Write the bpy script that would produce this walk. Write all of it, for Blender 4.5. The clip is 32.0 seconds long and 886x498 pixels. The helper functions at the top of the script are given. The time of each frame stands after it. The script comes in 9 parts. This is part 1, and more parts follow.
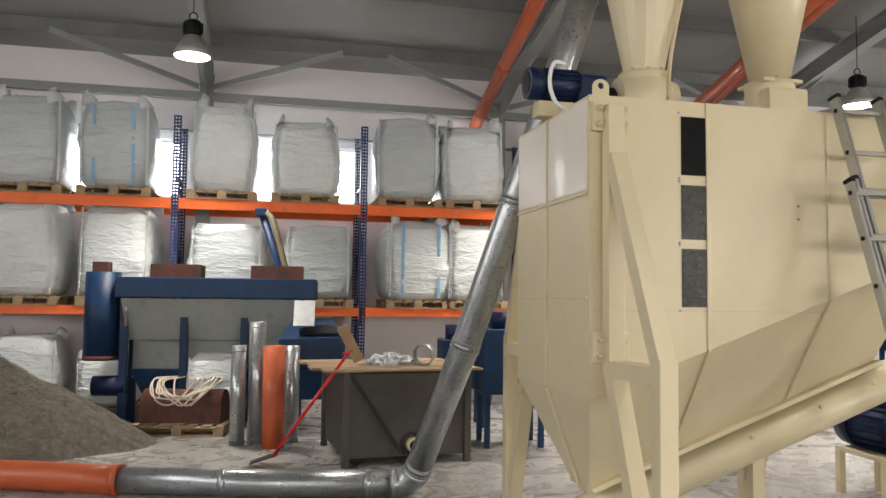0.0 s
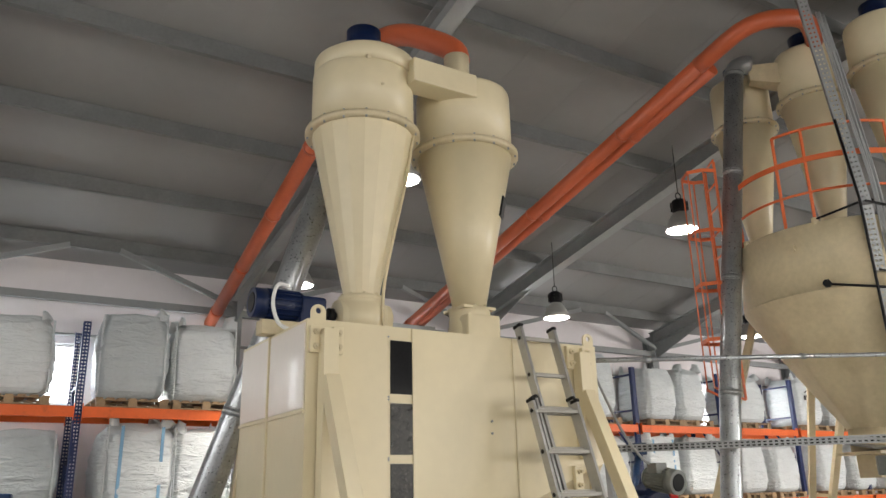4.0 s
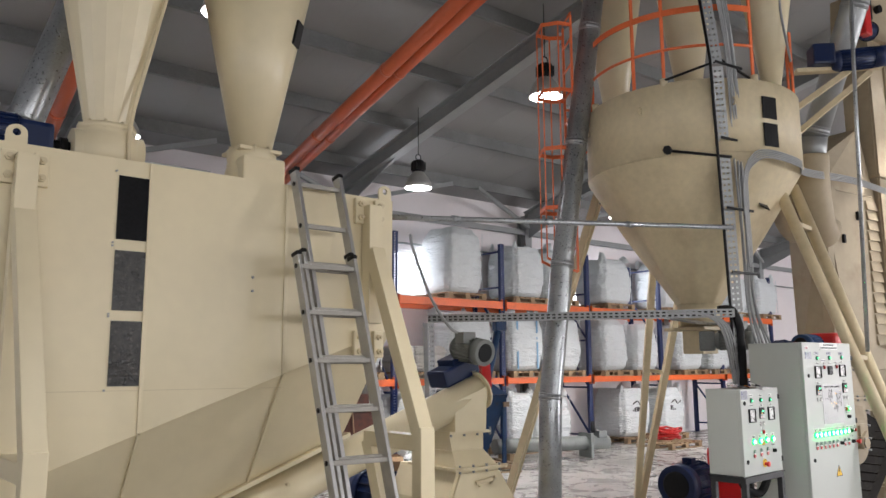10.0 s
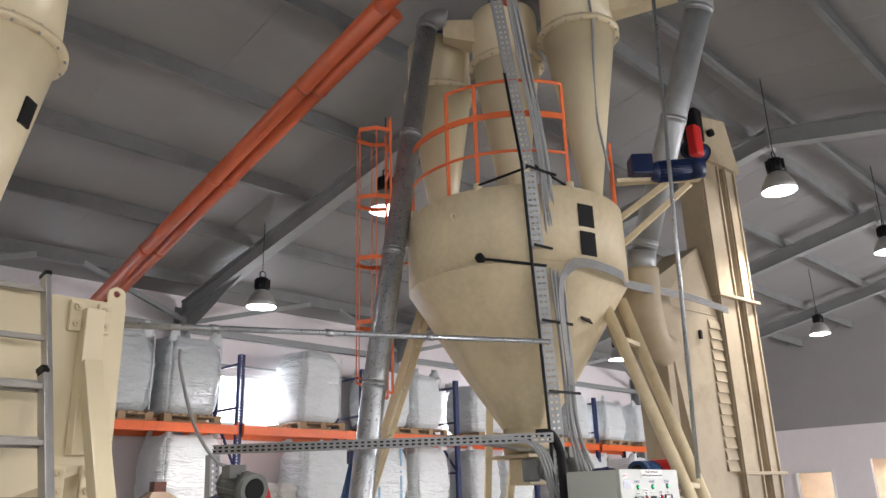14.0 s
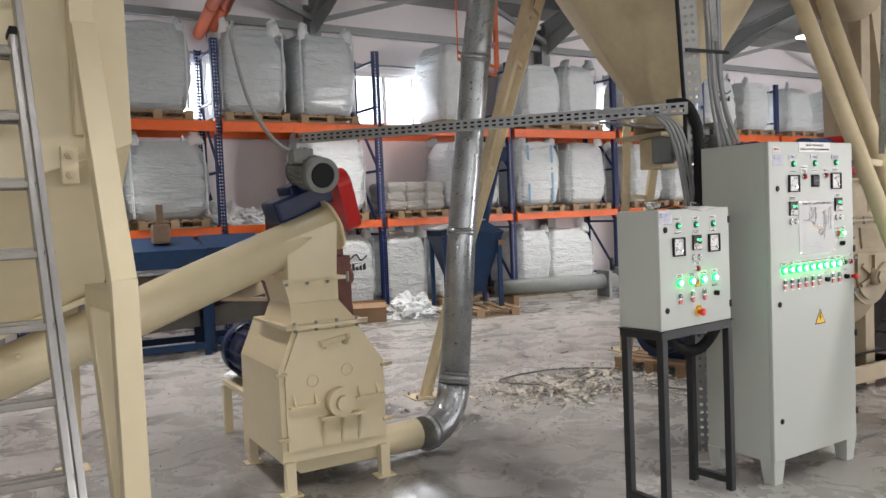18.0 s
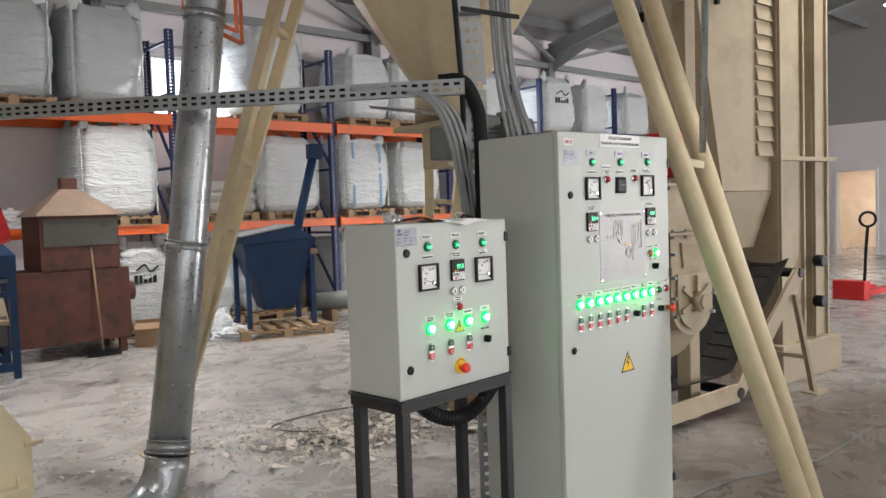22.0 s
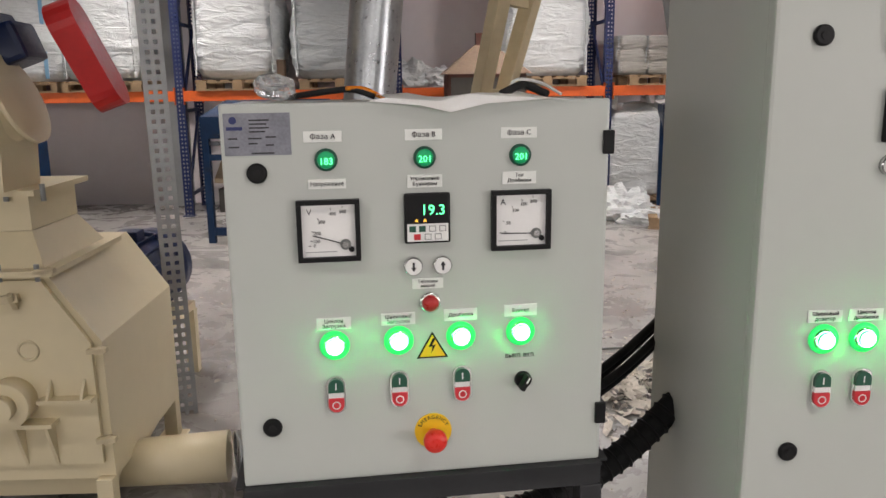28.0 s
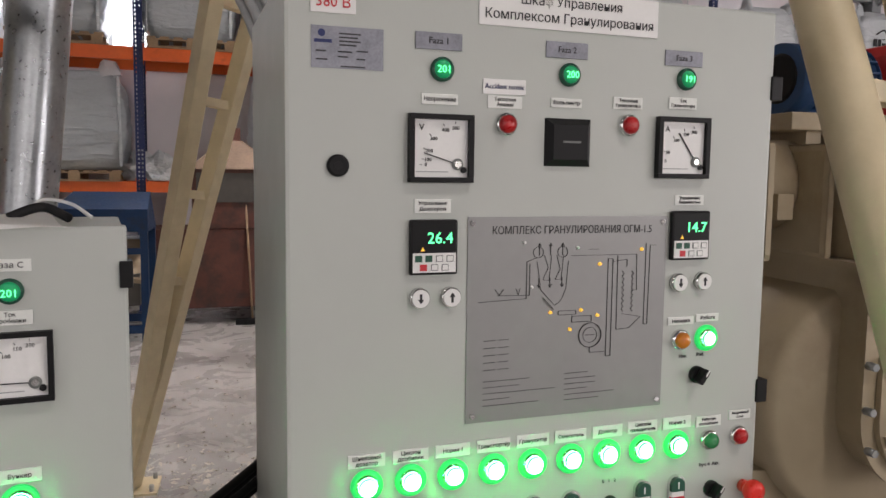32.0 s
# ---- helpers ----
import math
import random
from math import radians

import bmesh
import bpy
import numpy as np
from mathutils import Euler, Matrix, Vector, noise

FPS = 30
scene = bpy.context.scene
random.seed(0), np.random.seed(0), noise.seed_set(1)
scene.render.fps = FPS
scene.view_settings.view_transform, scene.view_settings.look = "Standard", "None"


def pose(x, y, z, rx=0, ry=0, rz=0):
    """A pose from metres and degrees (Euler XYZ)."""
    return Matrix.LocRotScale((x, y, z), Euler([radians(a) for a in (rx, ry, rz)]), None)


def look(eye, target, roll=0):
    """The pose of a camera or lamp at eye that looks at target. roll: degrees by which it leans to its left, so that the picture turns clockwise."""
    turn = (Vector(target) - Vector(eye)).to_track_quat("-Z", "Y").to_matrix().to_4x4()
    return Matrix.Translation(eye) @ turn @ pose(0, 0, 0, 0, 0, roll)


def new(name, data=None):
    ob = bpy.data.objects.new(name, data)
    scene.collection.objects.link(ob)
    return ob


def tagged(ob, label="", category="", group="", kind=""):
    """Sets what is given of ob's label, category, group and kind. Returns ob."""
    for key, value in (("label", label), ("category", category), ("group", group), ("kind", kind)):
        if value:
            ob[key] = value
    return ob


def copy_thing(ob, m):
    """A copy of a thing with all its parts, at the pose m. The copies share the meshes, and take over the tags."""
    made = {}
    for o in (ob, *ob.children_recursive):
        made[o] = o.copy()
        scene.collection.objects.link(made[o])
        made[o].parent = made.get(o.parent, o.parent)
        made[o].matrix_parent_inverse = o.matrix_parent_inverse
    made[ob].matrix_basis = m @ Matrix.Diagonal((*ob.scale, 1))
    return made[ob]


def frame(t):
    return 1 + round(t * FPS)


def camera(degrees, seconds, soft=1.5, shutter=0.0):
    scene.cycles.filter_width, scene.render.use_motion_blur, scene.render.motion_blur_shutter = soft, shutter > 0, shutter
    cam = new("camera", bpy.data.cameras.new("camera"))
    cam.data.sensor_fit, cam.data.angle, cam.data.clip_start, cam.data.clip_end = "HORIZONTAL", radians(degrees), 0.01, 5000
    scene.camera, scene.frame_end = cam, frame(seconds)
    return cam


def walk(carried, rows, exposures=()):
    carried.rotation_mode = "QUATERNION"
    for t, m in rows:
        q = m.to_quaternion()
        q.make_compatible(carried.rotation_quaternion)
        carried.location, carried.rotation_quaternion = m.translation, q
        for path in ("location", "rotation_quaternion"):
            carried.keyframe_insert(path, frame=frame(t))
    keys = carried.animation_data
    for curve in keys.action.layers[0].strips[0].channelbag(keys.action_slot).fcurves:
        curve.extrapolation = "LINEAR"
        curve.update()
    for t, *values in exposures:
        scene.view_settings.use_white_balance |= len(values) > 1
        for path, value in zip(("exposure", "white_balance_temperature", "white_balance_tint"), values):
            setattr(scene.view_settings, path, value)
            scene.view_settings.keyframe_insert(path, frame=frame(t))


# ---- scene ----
cam = camera(59.3, 32.0, soft=1.5)
PATH = [
    (0, (0.487, 1.096, 1.69), (0.758, 3.073, 1.819), 0.7),
    (0.5, (0.554, 1.037, 1.701), (0.917, 2.994, 1.896), 0.6),
    (1, (0.557, 0.972, 1.711), (1.02, 2.9, 1.969), 0.5),
    (1.5, (0.516, 0.936, 1.727), (1.078, 2.824, 2.069), 0.1),
    (2, (0.465, 0.873, 1.745), (1.112, 2.72, 2.157), -0.4),
    (2.5, (0.432, 0.831, 1.773), (1.164, 2.632, 2.242), -0.8),
    (3, (0.404, 0.801, 1.779), (1.215, 2.544, 2.33), -1.1),
    (3.5, (0.47, 0.756, 1.822), (1.315, 2.465, 2.425), -1.1),
    (5.5, (0.678, 0.716, 1.761), (1.587, 2.431, 2.243), -1.9),
    (6, (0.75, 0.741, 1.74), (1.658, 2.486, 2.104), -2.3),
    (6.5, (0.843, 0.838, 1.732), (1.76, 2.589, 2.033), -2.8),
    (7, (0.952, 0.893, 1.736), (1.873, 2.653, 1.968), -3.0),
    (7.5, (1.115, 0.899, 1.736), (1.989, 2.691, 1.898), -2.3),
    (8, (1.253, 0.882, 1.724), (2.082, 2.701, 1.806), -2.1),
    (8.5, (1.326, 0.922, 1.711), (2.169, 2.736, 1.743), -1.5),
    (9, (1.419, 1.026, 1.703), (2.357, 2.79, 1.787), -1.3),
    (9.5, (1.532, 1.079, 1.714), (2.584, 2.769, 1.908), -1.1),
    (10, (1.691, 1.032, 1.748), (2.777, 2.684, 2.05), -0.3),
    (10.5, (1.829, 0.987, 1.762), (2.948, 2.603, 2.132), 0.3),
    (11, (1.942, 0.963, 1.755), (3.113, 2.527, 2.185), 0.4),
    (11.5, (2.052, 1.019, 1.767), (3.283, 2.508, 2.283), 0.0),
    (12, (2.175, 1.073, 1.784), (3.443, 2.501, 2.376), -0.6),
    (12.5, (2.356, 1.091, 1.796), (3.627, 2.497, 2.432), -1.4),
    (13, (2.548, 1.068, 1.808), (3.808, 2.476, 2.462), -1.1),
    (13.5, (2.673, 1.072, 1.786), (3.94, 2.481, 2.427), -1.6),
    (15.5, (3.264, 1.168, 1.635), (4.281, 2.825, 2.104), -2.2),
    (16, (3.303, 1.197, 1.642), (4.276, 2.909, 1.992), -2.3),
    (16.5, (3.4, 1.33, 1.652), (4.387, 3.054, 1.882), -1.7),
    (17, (3.511, 1.466, 1.638), (4.507, 3.199, 1.709), -2.4),
    (17.5, (3.686, 1.554, 1.628), (4.63, 3.317, 1.616), -2.3),
    (18, (3.858, 1.63, 1.619), (4.767, 3.409, 1.525), -2.4),
    (18.5, (3.968, 1.733, 1.601), (4.931, 3.481, 1.46), -1.8),
    (19, (4.049, 1.851, 1.617), (5.126, 3.531, 1.483), -0.7),
    (19.5, (4.17, 1.919, 1.613), (5.276, 3.58, 1.481), -1.2),
    (20, (4.401, 1.981, 1.622), (5.501, 3.648, 1.505), -1.2),
    (20.5, (4.563, 2.075, 1.618), (5.684, 3.727, 1.503), -0.9),
    (21, (4.706, 2.238, 1.628), (5.885, 3.851, 1.535), -0.6),
    (21.5, (4.876, 2.35, 1.616), (6.103, 3.926, 1.516), -1.4),
    (22, (5.129, 2.395, 1.633), (6.335, 3.987, 1.53), -1.9),
    (22.5, (5.312, 2.459, 1.627), (6.5, 4.063, 1.502), -1.5),
    (23, (5.534, 2.605, 1.629), (6.695, 4.228, 1.49), -0.6),
    (23.5, (5.727, 2.721, 1.628), (6.812, 4.393, 1.469), -0.9),
    (24, (5.994, 2.785, 1.634), (6.949, 4.535, 1.47), -1.0),
    (24.5, (6.193, 2.85, 1.622), (7.027, 4.659, 1.446), -1.3),
    (25, (6.346, 3.014, 1.628), (7.112, 4.846, 1.392), -0.5),
    (25.5, (6.498, 3.13, 1.628), (7.122, 5.01, 1.348), -1.2),
    (26, (6.654, 3.195, 1.612), (7.113, 5.122, 1.336), -0.7),
    (26.5, (6.803, 3.238, 1.637), (7.07, 5.188, 1.283), -0.8),
    (28.5, (7.008, 3.498, 1.608), (6.929, 5.452, 1.188), -0.8),
    (29, (7.073, 3.495, 1.613), (6.978, 5.451, 1.209), -1.1),
    (29.5, (7.156, 3.494, 1.619), (7.116, 5.457, 1.239), -1.1),
    (30, (7.249, 3.496, 1.625), (7.316, 5.463, 1.271), -0.9),
    (30.5, (7.334, 3.485, 1.626), (7.469, 5.454, 1.3), -0.5),
    (31, (7.366, 3.495, 1.641), (7.598, 5.462, 1.366), -0.0),
    (31.5, (7.371, 3.539, 1.652), (7.748, 5.489, 1.421), 0.3),
    (32, (7.37, 3.561, 1.66), (7.867, 5.489, 1.472), 0.7),
]
walk(cam, [(t, look(eye, target, roll)) for t, eye, target, roll in PATH], exposures=[
    (0, 0.06, 6750, 10), (4, 0.08, 6600, 10), (7, 0.0, 6400, 12), (9, -0.04, 6300, 12), (10, -0.2, 6250, 14), (11.5, -0.13, 6200, 15), (12.5, 0.05, 6250, 15), (14, 0.05, 6300, 15),
    (15.5, -0.24, 6400, 13), (16.5, -0.34, 6400, 13), (18, -0.34, 6350, 13), (20, -0.4, 6350, 13), (22, -0.38, 6350, 13), (24, -0.5, 6450, 12), (26, -0.58, 6550, 15), (29, -0.57, 6600, 17), (32, -0.79, 6550, 19)])

# ---- world, daylight ----
sky_world = bpy.data.worlds.new("sky_world")
scene.world = sky_world
sky_world.use_nodes = True
wn = sky_world.node_tree.nodes
sky_tex = wn.new("ShaderNodeTexSky")
sky_tex.sky_type, sky_tex.sun_disc = "NISHITA", False
sky_tex.sun_elevation, sky_tex.sun_rotation = radians(38), radians(200)
sky_world.node_tree.links.new(sky_tex.outputs[0], wn["Background"].inputs[0])
wn["Background"].inputs[1].default_value = 0.12
sun = new("sun", bpy.data.lights.new("sun", "SUN"))
sun.data.energy, sun.data.angle, sun.data.color = 1.0, radians(12), (1.0, 0.96, 0.9)
sun.matrix_world = look((0, 0, 30), (0.0 + 6, 0.0 + 16, 8))

# the hall stands turned against the machines' axes; its own y runs to the window wall
HALL = Matrix.Translation((8.9, 13.55, 0)) @ Matrix.Rotation(radians(5.0), 4, "Z") @ Matrix.Translation((-8.9, -13.55, 0))
HALL_BACK = HALL.inverted()
WALL_Y, RACK_Y, RIDGE_Y = 14.7, 13.55, 5.7
ROOF_SLOPE = 0.205


def rafter_z(y):
    """Underside of the rafters at the hall's y, on both slopes."""
    return 5.05 + ROOF_SLOPE * (14.4 - (abs(y - RIDGE_Y) + RIDGE_Y))


def area_lamp(name, m, sx, sy, watts, color):
    d = bpy.data.lights.new(name, "AREA")
    d.shape, d.size, d.size_y, d.energy, d.color = "RECTANGLE", sx, sy, watts, color
    ob = new(name, d)
    ob.matrix_world = m
    return ob


WINDOWS = [(-3.72, -1.86), (-1.07, 0.9), (1.38, 2.98), (4.75, 6.39), (9.02, 10.86), (14.9, 16.5), (19.3, 20.9)]
for wa, wb in WINDOWS:
    area_lamp("window_daylight", HALL @ pose((wa + wb) / 2, WALL_Y - 0.02, 3.7, -90, 0, 0), wb - wa, 0.9, 40, (0.93, 0.97, 1.0))
# windows behind the camera, unseen and assumed, as fill light on the machines
ASSUMED_BACK_WINDOWS = [(-5.0, -1.0), (1.0, 5.0), (7.0, 11.0), (12.5, 16.5)]
for wa, wb in ASSUMED_BACK_WINDOWS:
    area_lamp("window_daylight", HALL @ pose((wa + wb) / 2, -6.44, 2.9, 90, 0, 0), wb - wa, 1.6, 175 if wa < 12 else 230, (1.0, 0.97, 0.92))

# assumed west windows, unseen, added to brighten surfaces facing west
ASSUMED_WEST_WINDOWS = [(-4.0, -0.5), (1.0, 4.5), (6.0, 9.5)]
for wa, wb in ASSUMED_WEST_WINDOWS:
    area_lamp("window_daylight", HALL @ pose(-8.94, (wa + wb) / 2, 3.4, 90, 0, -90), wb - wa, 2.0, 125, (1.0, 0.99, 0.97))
# assumed gate, unseen; its lamp brightens the east floor and roof
ASSUMED_GATE = (20.5, 25.5)
area_lamp("gate_daylight", HALL @ pose(sum(ASSUMED_GATE) / 2, -6.44, 1.95, 90, 0, 0), ASSUMED_GATE[1] - ASSUMED_GATE[0], 3.8, 1800, (1.0, 0.98, 0.95))

# ---- materials ----


def mat(name, color, rough=0.5, metal=0.0, vary=0.15, scale=3.0, bump=0.0, bscale=40.0, spec=0.5, second=None, amount=0.5, coat=0.0, rvar=0.12):
    m = bpy.data.materials.new(name)
    m.use_nodes = True
    nt = m.node_tree
    n, l = nt.nodes, nt.links
    p = n["Principled BSDF"]
    p.inputs["Metallic"].default_value = metal
    p.inputs["Specular IOR Level"].default_value = spec
    if coat:
        p.inputs["Coat Weight"].default_value = coat
    tc = n.new("ShaderNodeTexCoord")
    big = n.new("ShaderNodeTexNoise")
    big.inputs["Scale"].default_value, big.inputs["Detail"].default_value = scale, 6
    small = n.new("ShaderNodeTexNoise")
    small.inputs["Scale"].default_value, small.inputs["Detail"].default_value = scale * 9, 4
    l.new(tc.outputs["Object"], big.inputs["Vector"])
    l.new(tc.outputs["Object"], small.inputs["Vector"])
    add = n.new("ShaderNodeMix")
    add.data_type = "FLOAT"
    add.inputs[0].default_value = 0.4
    l.new(big.outputs[0], add.inputs[2])
    l.new(small.outputs[0], add.inputs[3])
    ramp = n.new("ShaderNodeValToRGB")
    c = Vector(color)
    lo = c * (1 - vary)
    hi = c * (1 + vary * 0.6)
    ramp.color_ramp.elements[0].position, ramp.color_ramp.elements[1].position = 0.32, 0.68
    ramp.color_ramp.elements[0].color, ramp.color_ramp.elements[1].color = (*lo, 1), (*[min(1, v) for v in hi], 1)
    l.new(add.outputs[0], ramp.inputs[0])
    out = ramp.outputs[0]
    if second:
        patch = n.new("ShaderNodeTexNoise")
        patch.inputs["Scale"].default_value, patch.inputs["Detail"].default_value, patch.inputs["Roughness"].default_value = scale * 1.7, 8, 0.65
        l.new(tc.outputs["Object"], patch.inputs["Vector"])
        pr = n.new("ShaderNodeMapRange")
        pr.inputs[1].default_value, pr.inputs[2].default_value = 0.66 - amount * 0.35, 0.86 - amount * 0.2
        l.new(patch.outputs[0], pr.inputs[0])
        mx = n.new("ShaderNodeMix")
        mx.data_type = "RGBA"
        l.new(pr.outputs[0], mx.inputs[0])
        l.new(out, mx.inputs[6])
        mx.inputs[7].default_value = (*second, 1)
        out = mx.outputs[2]
    l.new(out, p.inputs["Base Color"])
    rr = n.new("ShaderNodeMapRange")
    rr.inputs[3].default_value, rr.inputs[4].default_value = max(0.03, rough - rvar), min(1, rough + rvar)
    l.new(small.outputs[0], rr.inputs[0])
    l.new(rr.outputs[0], p.inputs["Roughness"])
    if bump:
        bn = n.new("ShaderNodeTexNoise")
        bn.inputs["Scale"].default_value, bn.inputs["Detail"].default_value = bscale, 5
        l.new(tc.outputs["Object"], bn.inputs["Vector"])
        b = n.new("ShaderNodeBump")
        b.inputs["Strength"].default_value, b.inputs["Distance"].default_value = bump, 0.01
        l.new(bn.outputs[0], b.inputs["Height"])
        l.new(b.outputs[0], p.inputs["Normal"])
    return m


def glow(name, color, strength):
    m = bpy.data.materials.new(name)
    m.use_nodes = True
    p = m.node_tree.nodes["Principled BSDF"]
    p.inputs["Base Color"].default_value = (*[c * 0.5 for c in color], 1)
    p.inputs["Emission Color"].default_value = (*color, 1)
    p.inputs["Emission Strength"].default_value = strength
    return m


CREAM = mat("cream_paint", (0.71, 0.62, 0.415), 0.33, 0, 0.05, 1.3, 0.03, 5, rvar=0.025)
# dusty cream; on the silo its darker tone also stands for shade
CREAM_DULL = mat("dusty_shaded_cream_paint", (0.64, 0.545, 0.355), 0.5, 0, 0.14, 2.0, 0.06, 20, second=(0.52, 0.43, 0.27), amount=0.45, rvar=0.05)
CREAM_GLOSS = mat("glossy_pale_panel", (0.80, 0.735, 0.66), 0.3, 0, 0.04, 1.5, 0.02, 4, coat=0.15, rvar=0.03)
# dust-stained cream, base darkened further for the shade on the far machines
CREAM_DUSTY_SHADED = mat("dust_stained_shaded_cream_paint", (0.40, 0.33, 0.222), 0.6, 0, 0.12, 1.2, 0.08, 18, second=(0.28, 0.21, 0.135), amount=0.35, rvar=0.05)
FEEDER_BLUE = mat("feeder_blue_paint", (0.016, 0.06, 0.16), 0.42, 0, 0.2, 8)
GALV = mat("galvanised_steel", (0.40, 0.42, 0.435), 0.31, 0.75, 0.28, 6, 0.03, 12)
GALV_DULL = mat("dull_zinc", (0.36, 0.375, 0.38), 0.48, 0.6, 0.15, 9, 0.03, 30)
ALU = mat("aluminium", (0.43, 0.425, 0.41), 0.34, 0.75, 0.12, 12)
# rung metal: dusty, and darkened for the shade on the rungs' undersides
ALU_DULL = mat("dusty_shaded_aluminium", (0.30, 0.285, 0.255), 0.5, 0.4, 0.15, 12)
WALL_PAINT = mat("white_wall_panel", (0.85, 0.80, 0.81), 0.55, 0, 0.04, 0.8, 0.02, 30)
WALL_GREY = mat("grey_wall_panel", (0.34, 0.33, 0.32), 0.6, 0, 0.06, 0.8)
ROOF = mat("roof_panel", (0.25, 0.248, 0.243), 0.5, 0, 0.08, 0.7, 0.02, 20)
STEEL = mat("grey_structural_paint", (0.30, 0.312, 0.31), 0.5, 0, 0.12, 3, 0.03, 20)
# purlin grey, darkened to carry the shade on the webs
PURLIN = mat("shaded_zinc_purlin", (0.175, 0.18, 0.178), 0.55, 0.1, 0.2, 3, 0.03, 20)
ORANGE = mat("orange_beam_paint", (0.86, 0.15, 0.025), 0.42, 0, 0.1, 3, second=(0.5, 0.09, 0.02), amount=0.25)
RACK_BLUE = mat("rack_blue_paint", (0.014, 0.028, 0.115), 0.45, 0, 0.2, 5)
BLUE = mat("machine_blue_paint", (0.007, 0.030, 0.085), 0.45, 0, 0.25, 4, spec=0.3, second=(0.022, 0.022, 0.022), amount=0.3)
MOTOR_BLUE = mat("motor_blue_paint", (0.006, 0.016, 0.062), 0.38, 0, 0.2, 8, spec=0.35)
PVC = mat("orange_pvc", (0.52, 0.11, 0.04), 0.38, 0, 0.08, 3, second=(0.36, 0.085, 0.04), amount=0.2)
RAIL = mat("orange_rail_paint", (0.80, 0.17, 0.05), 0.42, 0, 0.12, 6)
RED = mat("red_paint", (0.58, 0.02, 0.02), 0.35, 0, 0.12, 6)
RUST = mat("rusty_steel", (0.105, 0.034, 0.022), 0.7, 0, 0.3, 3, 0.15, 40, second=(0.03, 0.02, 0.016), amount=0.55)
RUST_LIGHT = mat("pale_rust", (0.20, 0.135, 0.09), 0.7, 0, 0.3, 4, 0.1, 40)
GREY_PLATE = mat("dull_grey_plate", (0.26, 0.28, 0.27), 0.5, 0, 0.15, 2, 0.03, 30, second=(0.16, 0.15, 0.13), amount=0.3)
TANK = mat("raw_steel_plate", (0.08, 0.073, 0.064), 0.5, 0.2, 0.2, 2, 0.03, 20, second=(0.05, 0.036, 0.028), amount=0.3)
CABINET = mat("light_grey_enclosure", (0.475, 0.50, 0.465), 0.42, 0, 0.025, 2, 0.02, 250)
DARKFRAME = mat("dark_grey_angle_steel", (0.026, 0.027, 0.029), 0.5, 0, 0.2, 10, spec=0.35)
BLACK = mat("black_plastic", (0.007, 0.007, 0.0075), 0.45, 0, 0.2, 20, spec=0.22)
RUBBER = mat("black_rubber", (0.012, 0.012, 0.0125), 0.6, 0, 0.3, 10, 0.1, 60, spec=0.25)
BELT = mat("dusty_belt_rubber", (0.02, 0.018, 0.017), 0.75, 0, 0.3, 6, 0.1, 60, spec=0.3, second=(0.055, 0.048, 0.042), amount=0.35)
GREYCABLE = mat("grey_cable_sheath", (0.33, 0.34, 0.34), 0.5, 0, 0.15, 10)
WHITE = mat("white_plastic", (0.80, 0.80, 0.78), 0.45, 0, 0.03, 20)
PAPER = mat("paper_label", (0.76, 0.78, 0.74), 0.6, 0, 0.03, 30)
FOIL = mat("silver_foil_label", (0.22, 0.225, 0.26), 0.35, 0.25, 0.3, 30)
INK = mat("black_ink", (0.02, 0.02, 0.022), 0.6, 0, 0.1, 20)
REDINK = mat("red_ink", (0.6, 0.02, 0.03), 0.6, 0, 0.1, 20)
BLUEINK = mat("navy_ink", (0.02, 0.03, 0.12), 0.6, 0, 0.1, 20)
YELLOW = mat("yellow_sign", (0.85, 0.52, 0.01), 0.5, 0, 0.05, 30)
ESTOP = mat("emergency_red_plastic", (0.75, 0.03, 0.02), 0.3, 0, 0.05, 20)
RED_LENS = mat("red_lens", (0.42, 0.008, 0.01), 0.3, 0, 0.15, 30)
ORANGE_LENS = mat("orange_lens", (0.62, 0.19, 0.01), 0.15, 0, 0.1, 30, coat=0.5)
GREEN_LENS = mat("green_lens", (0.01, 0.22, 0.06), 0.15, 0, 0.1, 30, coat=0.5)
GREEN_BTN = mat("green_button", (0.012, 0.085, 0.05), 0.4, 0, 0.05, 30)
RED_BTN = mat("red_button", (0.60, 0.03, 0.04), 0.4, 0, 0.05, 30)
CHROME = mat("chrome_ring", (0.75, 0.75, 0.74), 0.16, 1.0, 0.05, 30)
BRUSHED = mat("brushed_steel_plate", (0.30, 0.30, 0.295), 0.46, 0.5, 0.1, 4)
WOOD = mat("pallet_wood", (0.34, 0.23, 0.13), 0.75, 0, 0.3, 6, 0.2, 50, second=(0.17, 0.12, 0.08), amount=0.35)
BOARD = mat("old_board", (0.33, 0.22, 0.13), 0.7, 0, 0.2, 5, 0.1, 50)
CARD = mat("brown_cardboard", (0.33, 0.21, 0.12), 0.8, 0, 0.1, 4)
ROPE = mat("pale_rope", (0.55, 0.48, 0.40), 0.8, 0, 0.2, 30)
SIGHT = mat("dark_sight_glass", (0.012, 0.012, 0.013), 0.1, 0, 0.3, 60, spec=0.22)
PELLETS = mat("pellets_behind_glass", (0.022, 0.02, 0.017), 0.2, 0, 0.9, 22, 0.3, 60, spec=0.35, second=(0.13, 0.12, 0.105), amount=0.3)
SHADE = mat("grey_lamp_reflector", (0.42, 0.42, 0.40), 0.35, 0.4, 0.1, 10)
LAMP_GLOW = glow("lamp_glow", (1.0, 0.97, 0.92), 28)
GREEN_GLOW = glow("green_indicator_glow", (0.0, 1.0, 0.12), 240)
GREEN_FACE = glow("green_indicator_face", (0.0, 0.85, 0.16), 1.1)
GREEN_CORE = glow("green_indicator_core", (0.80, 1.0, 0.88), 5.0)
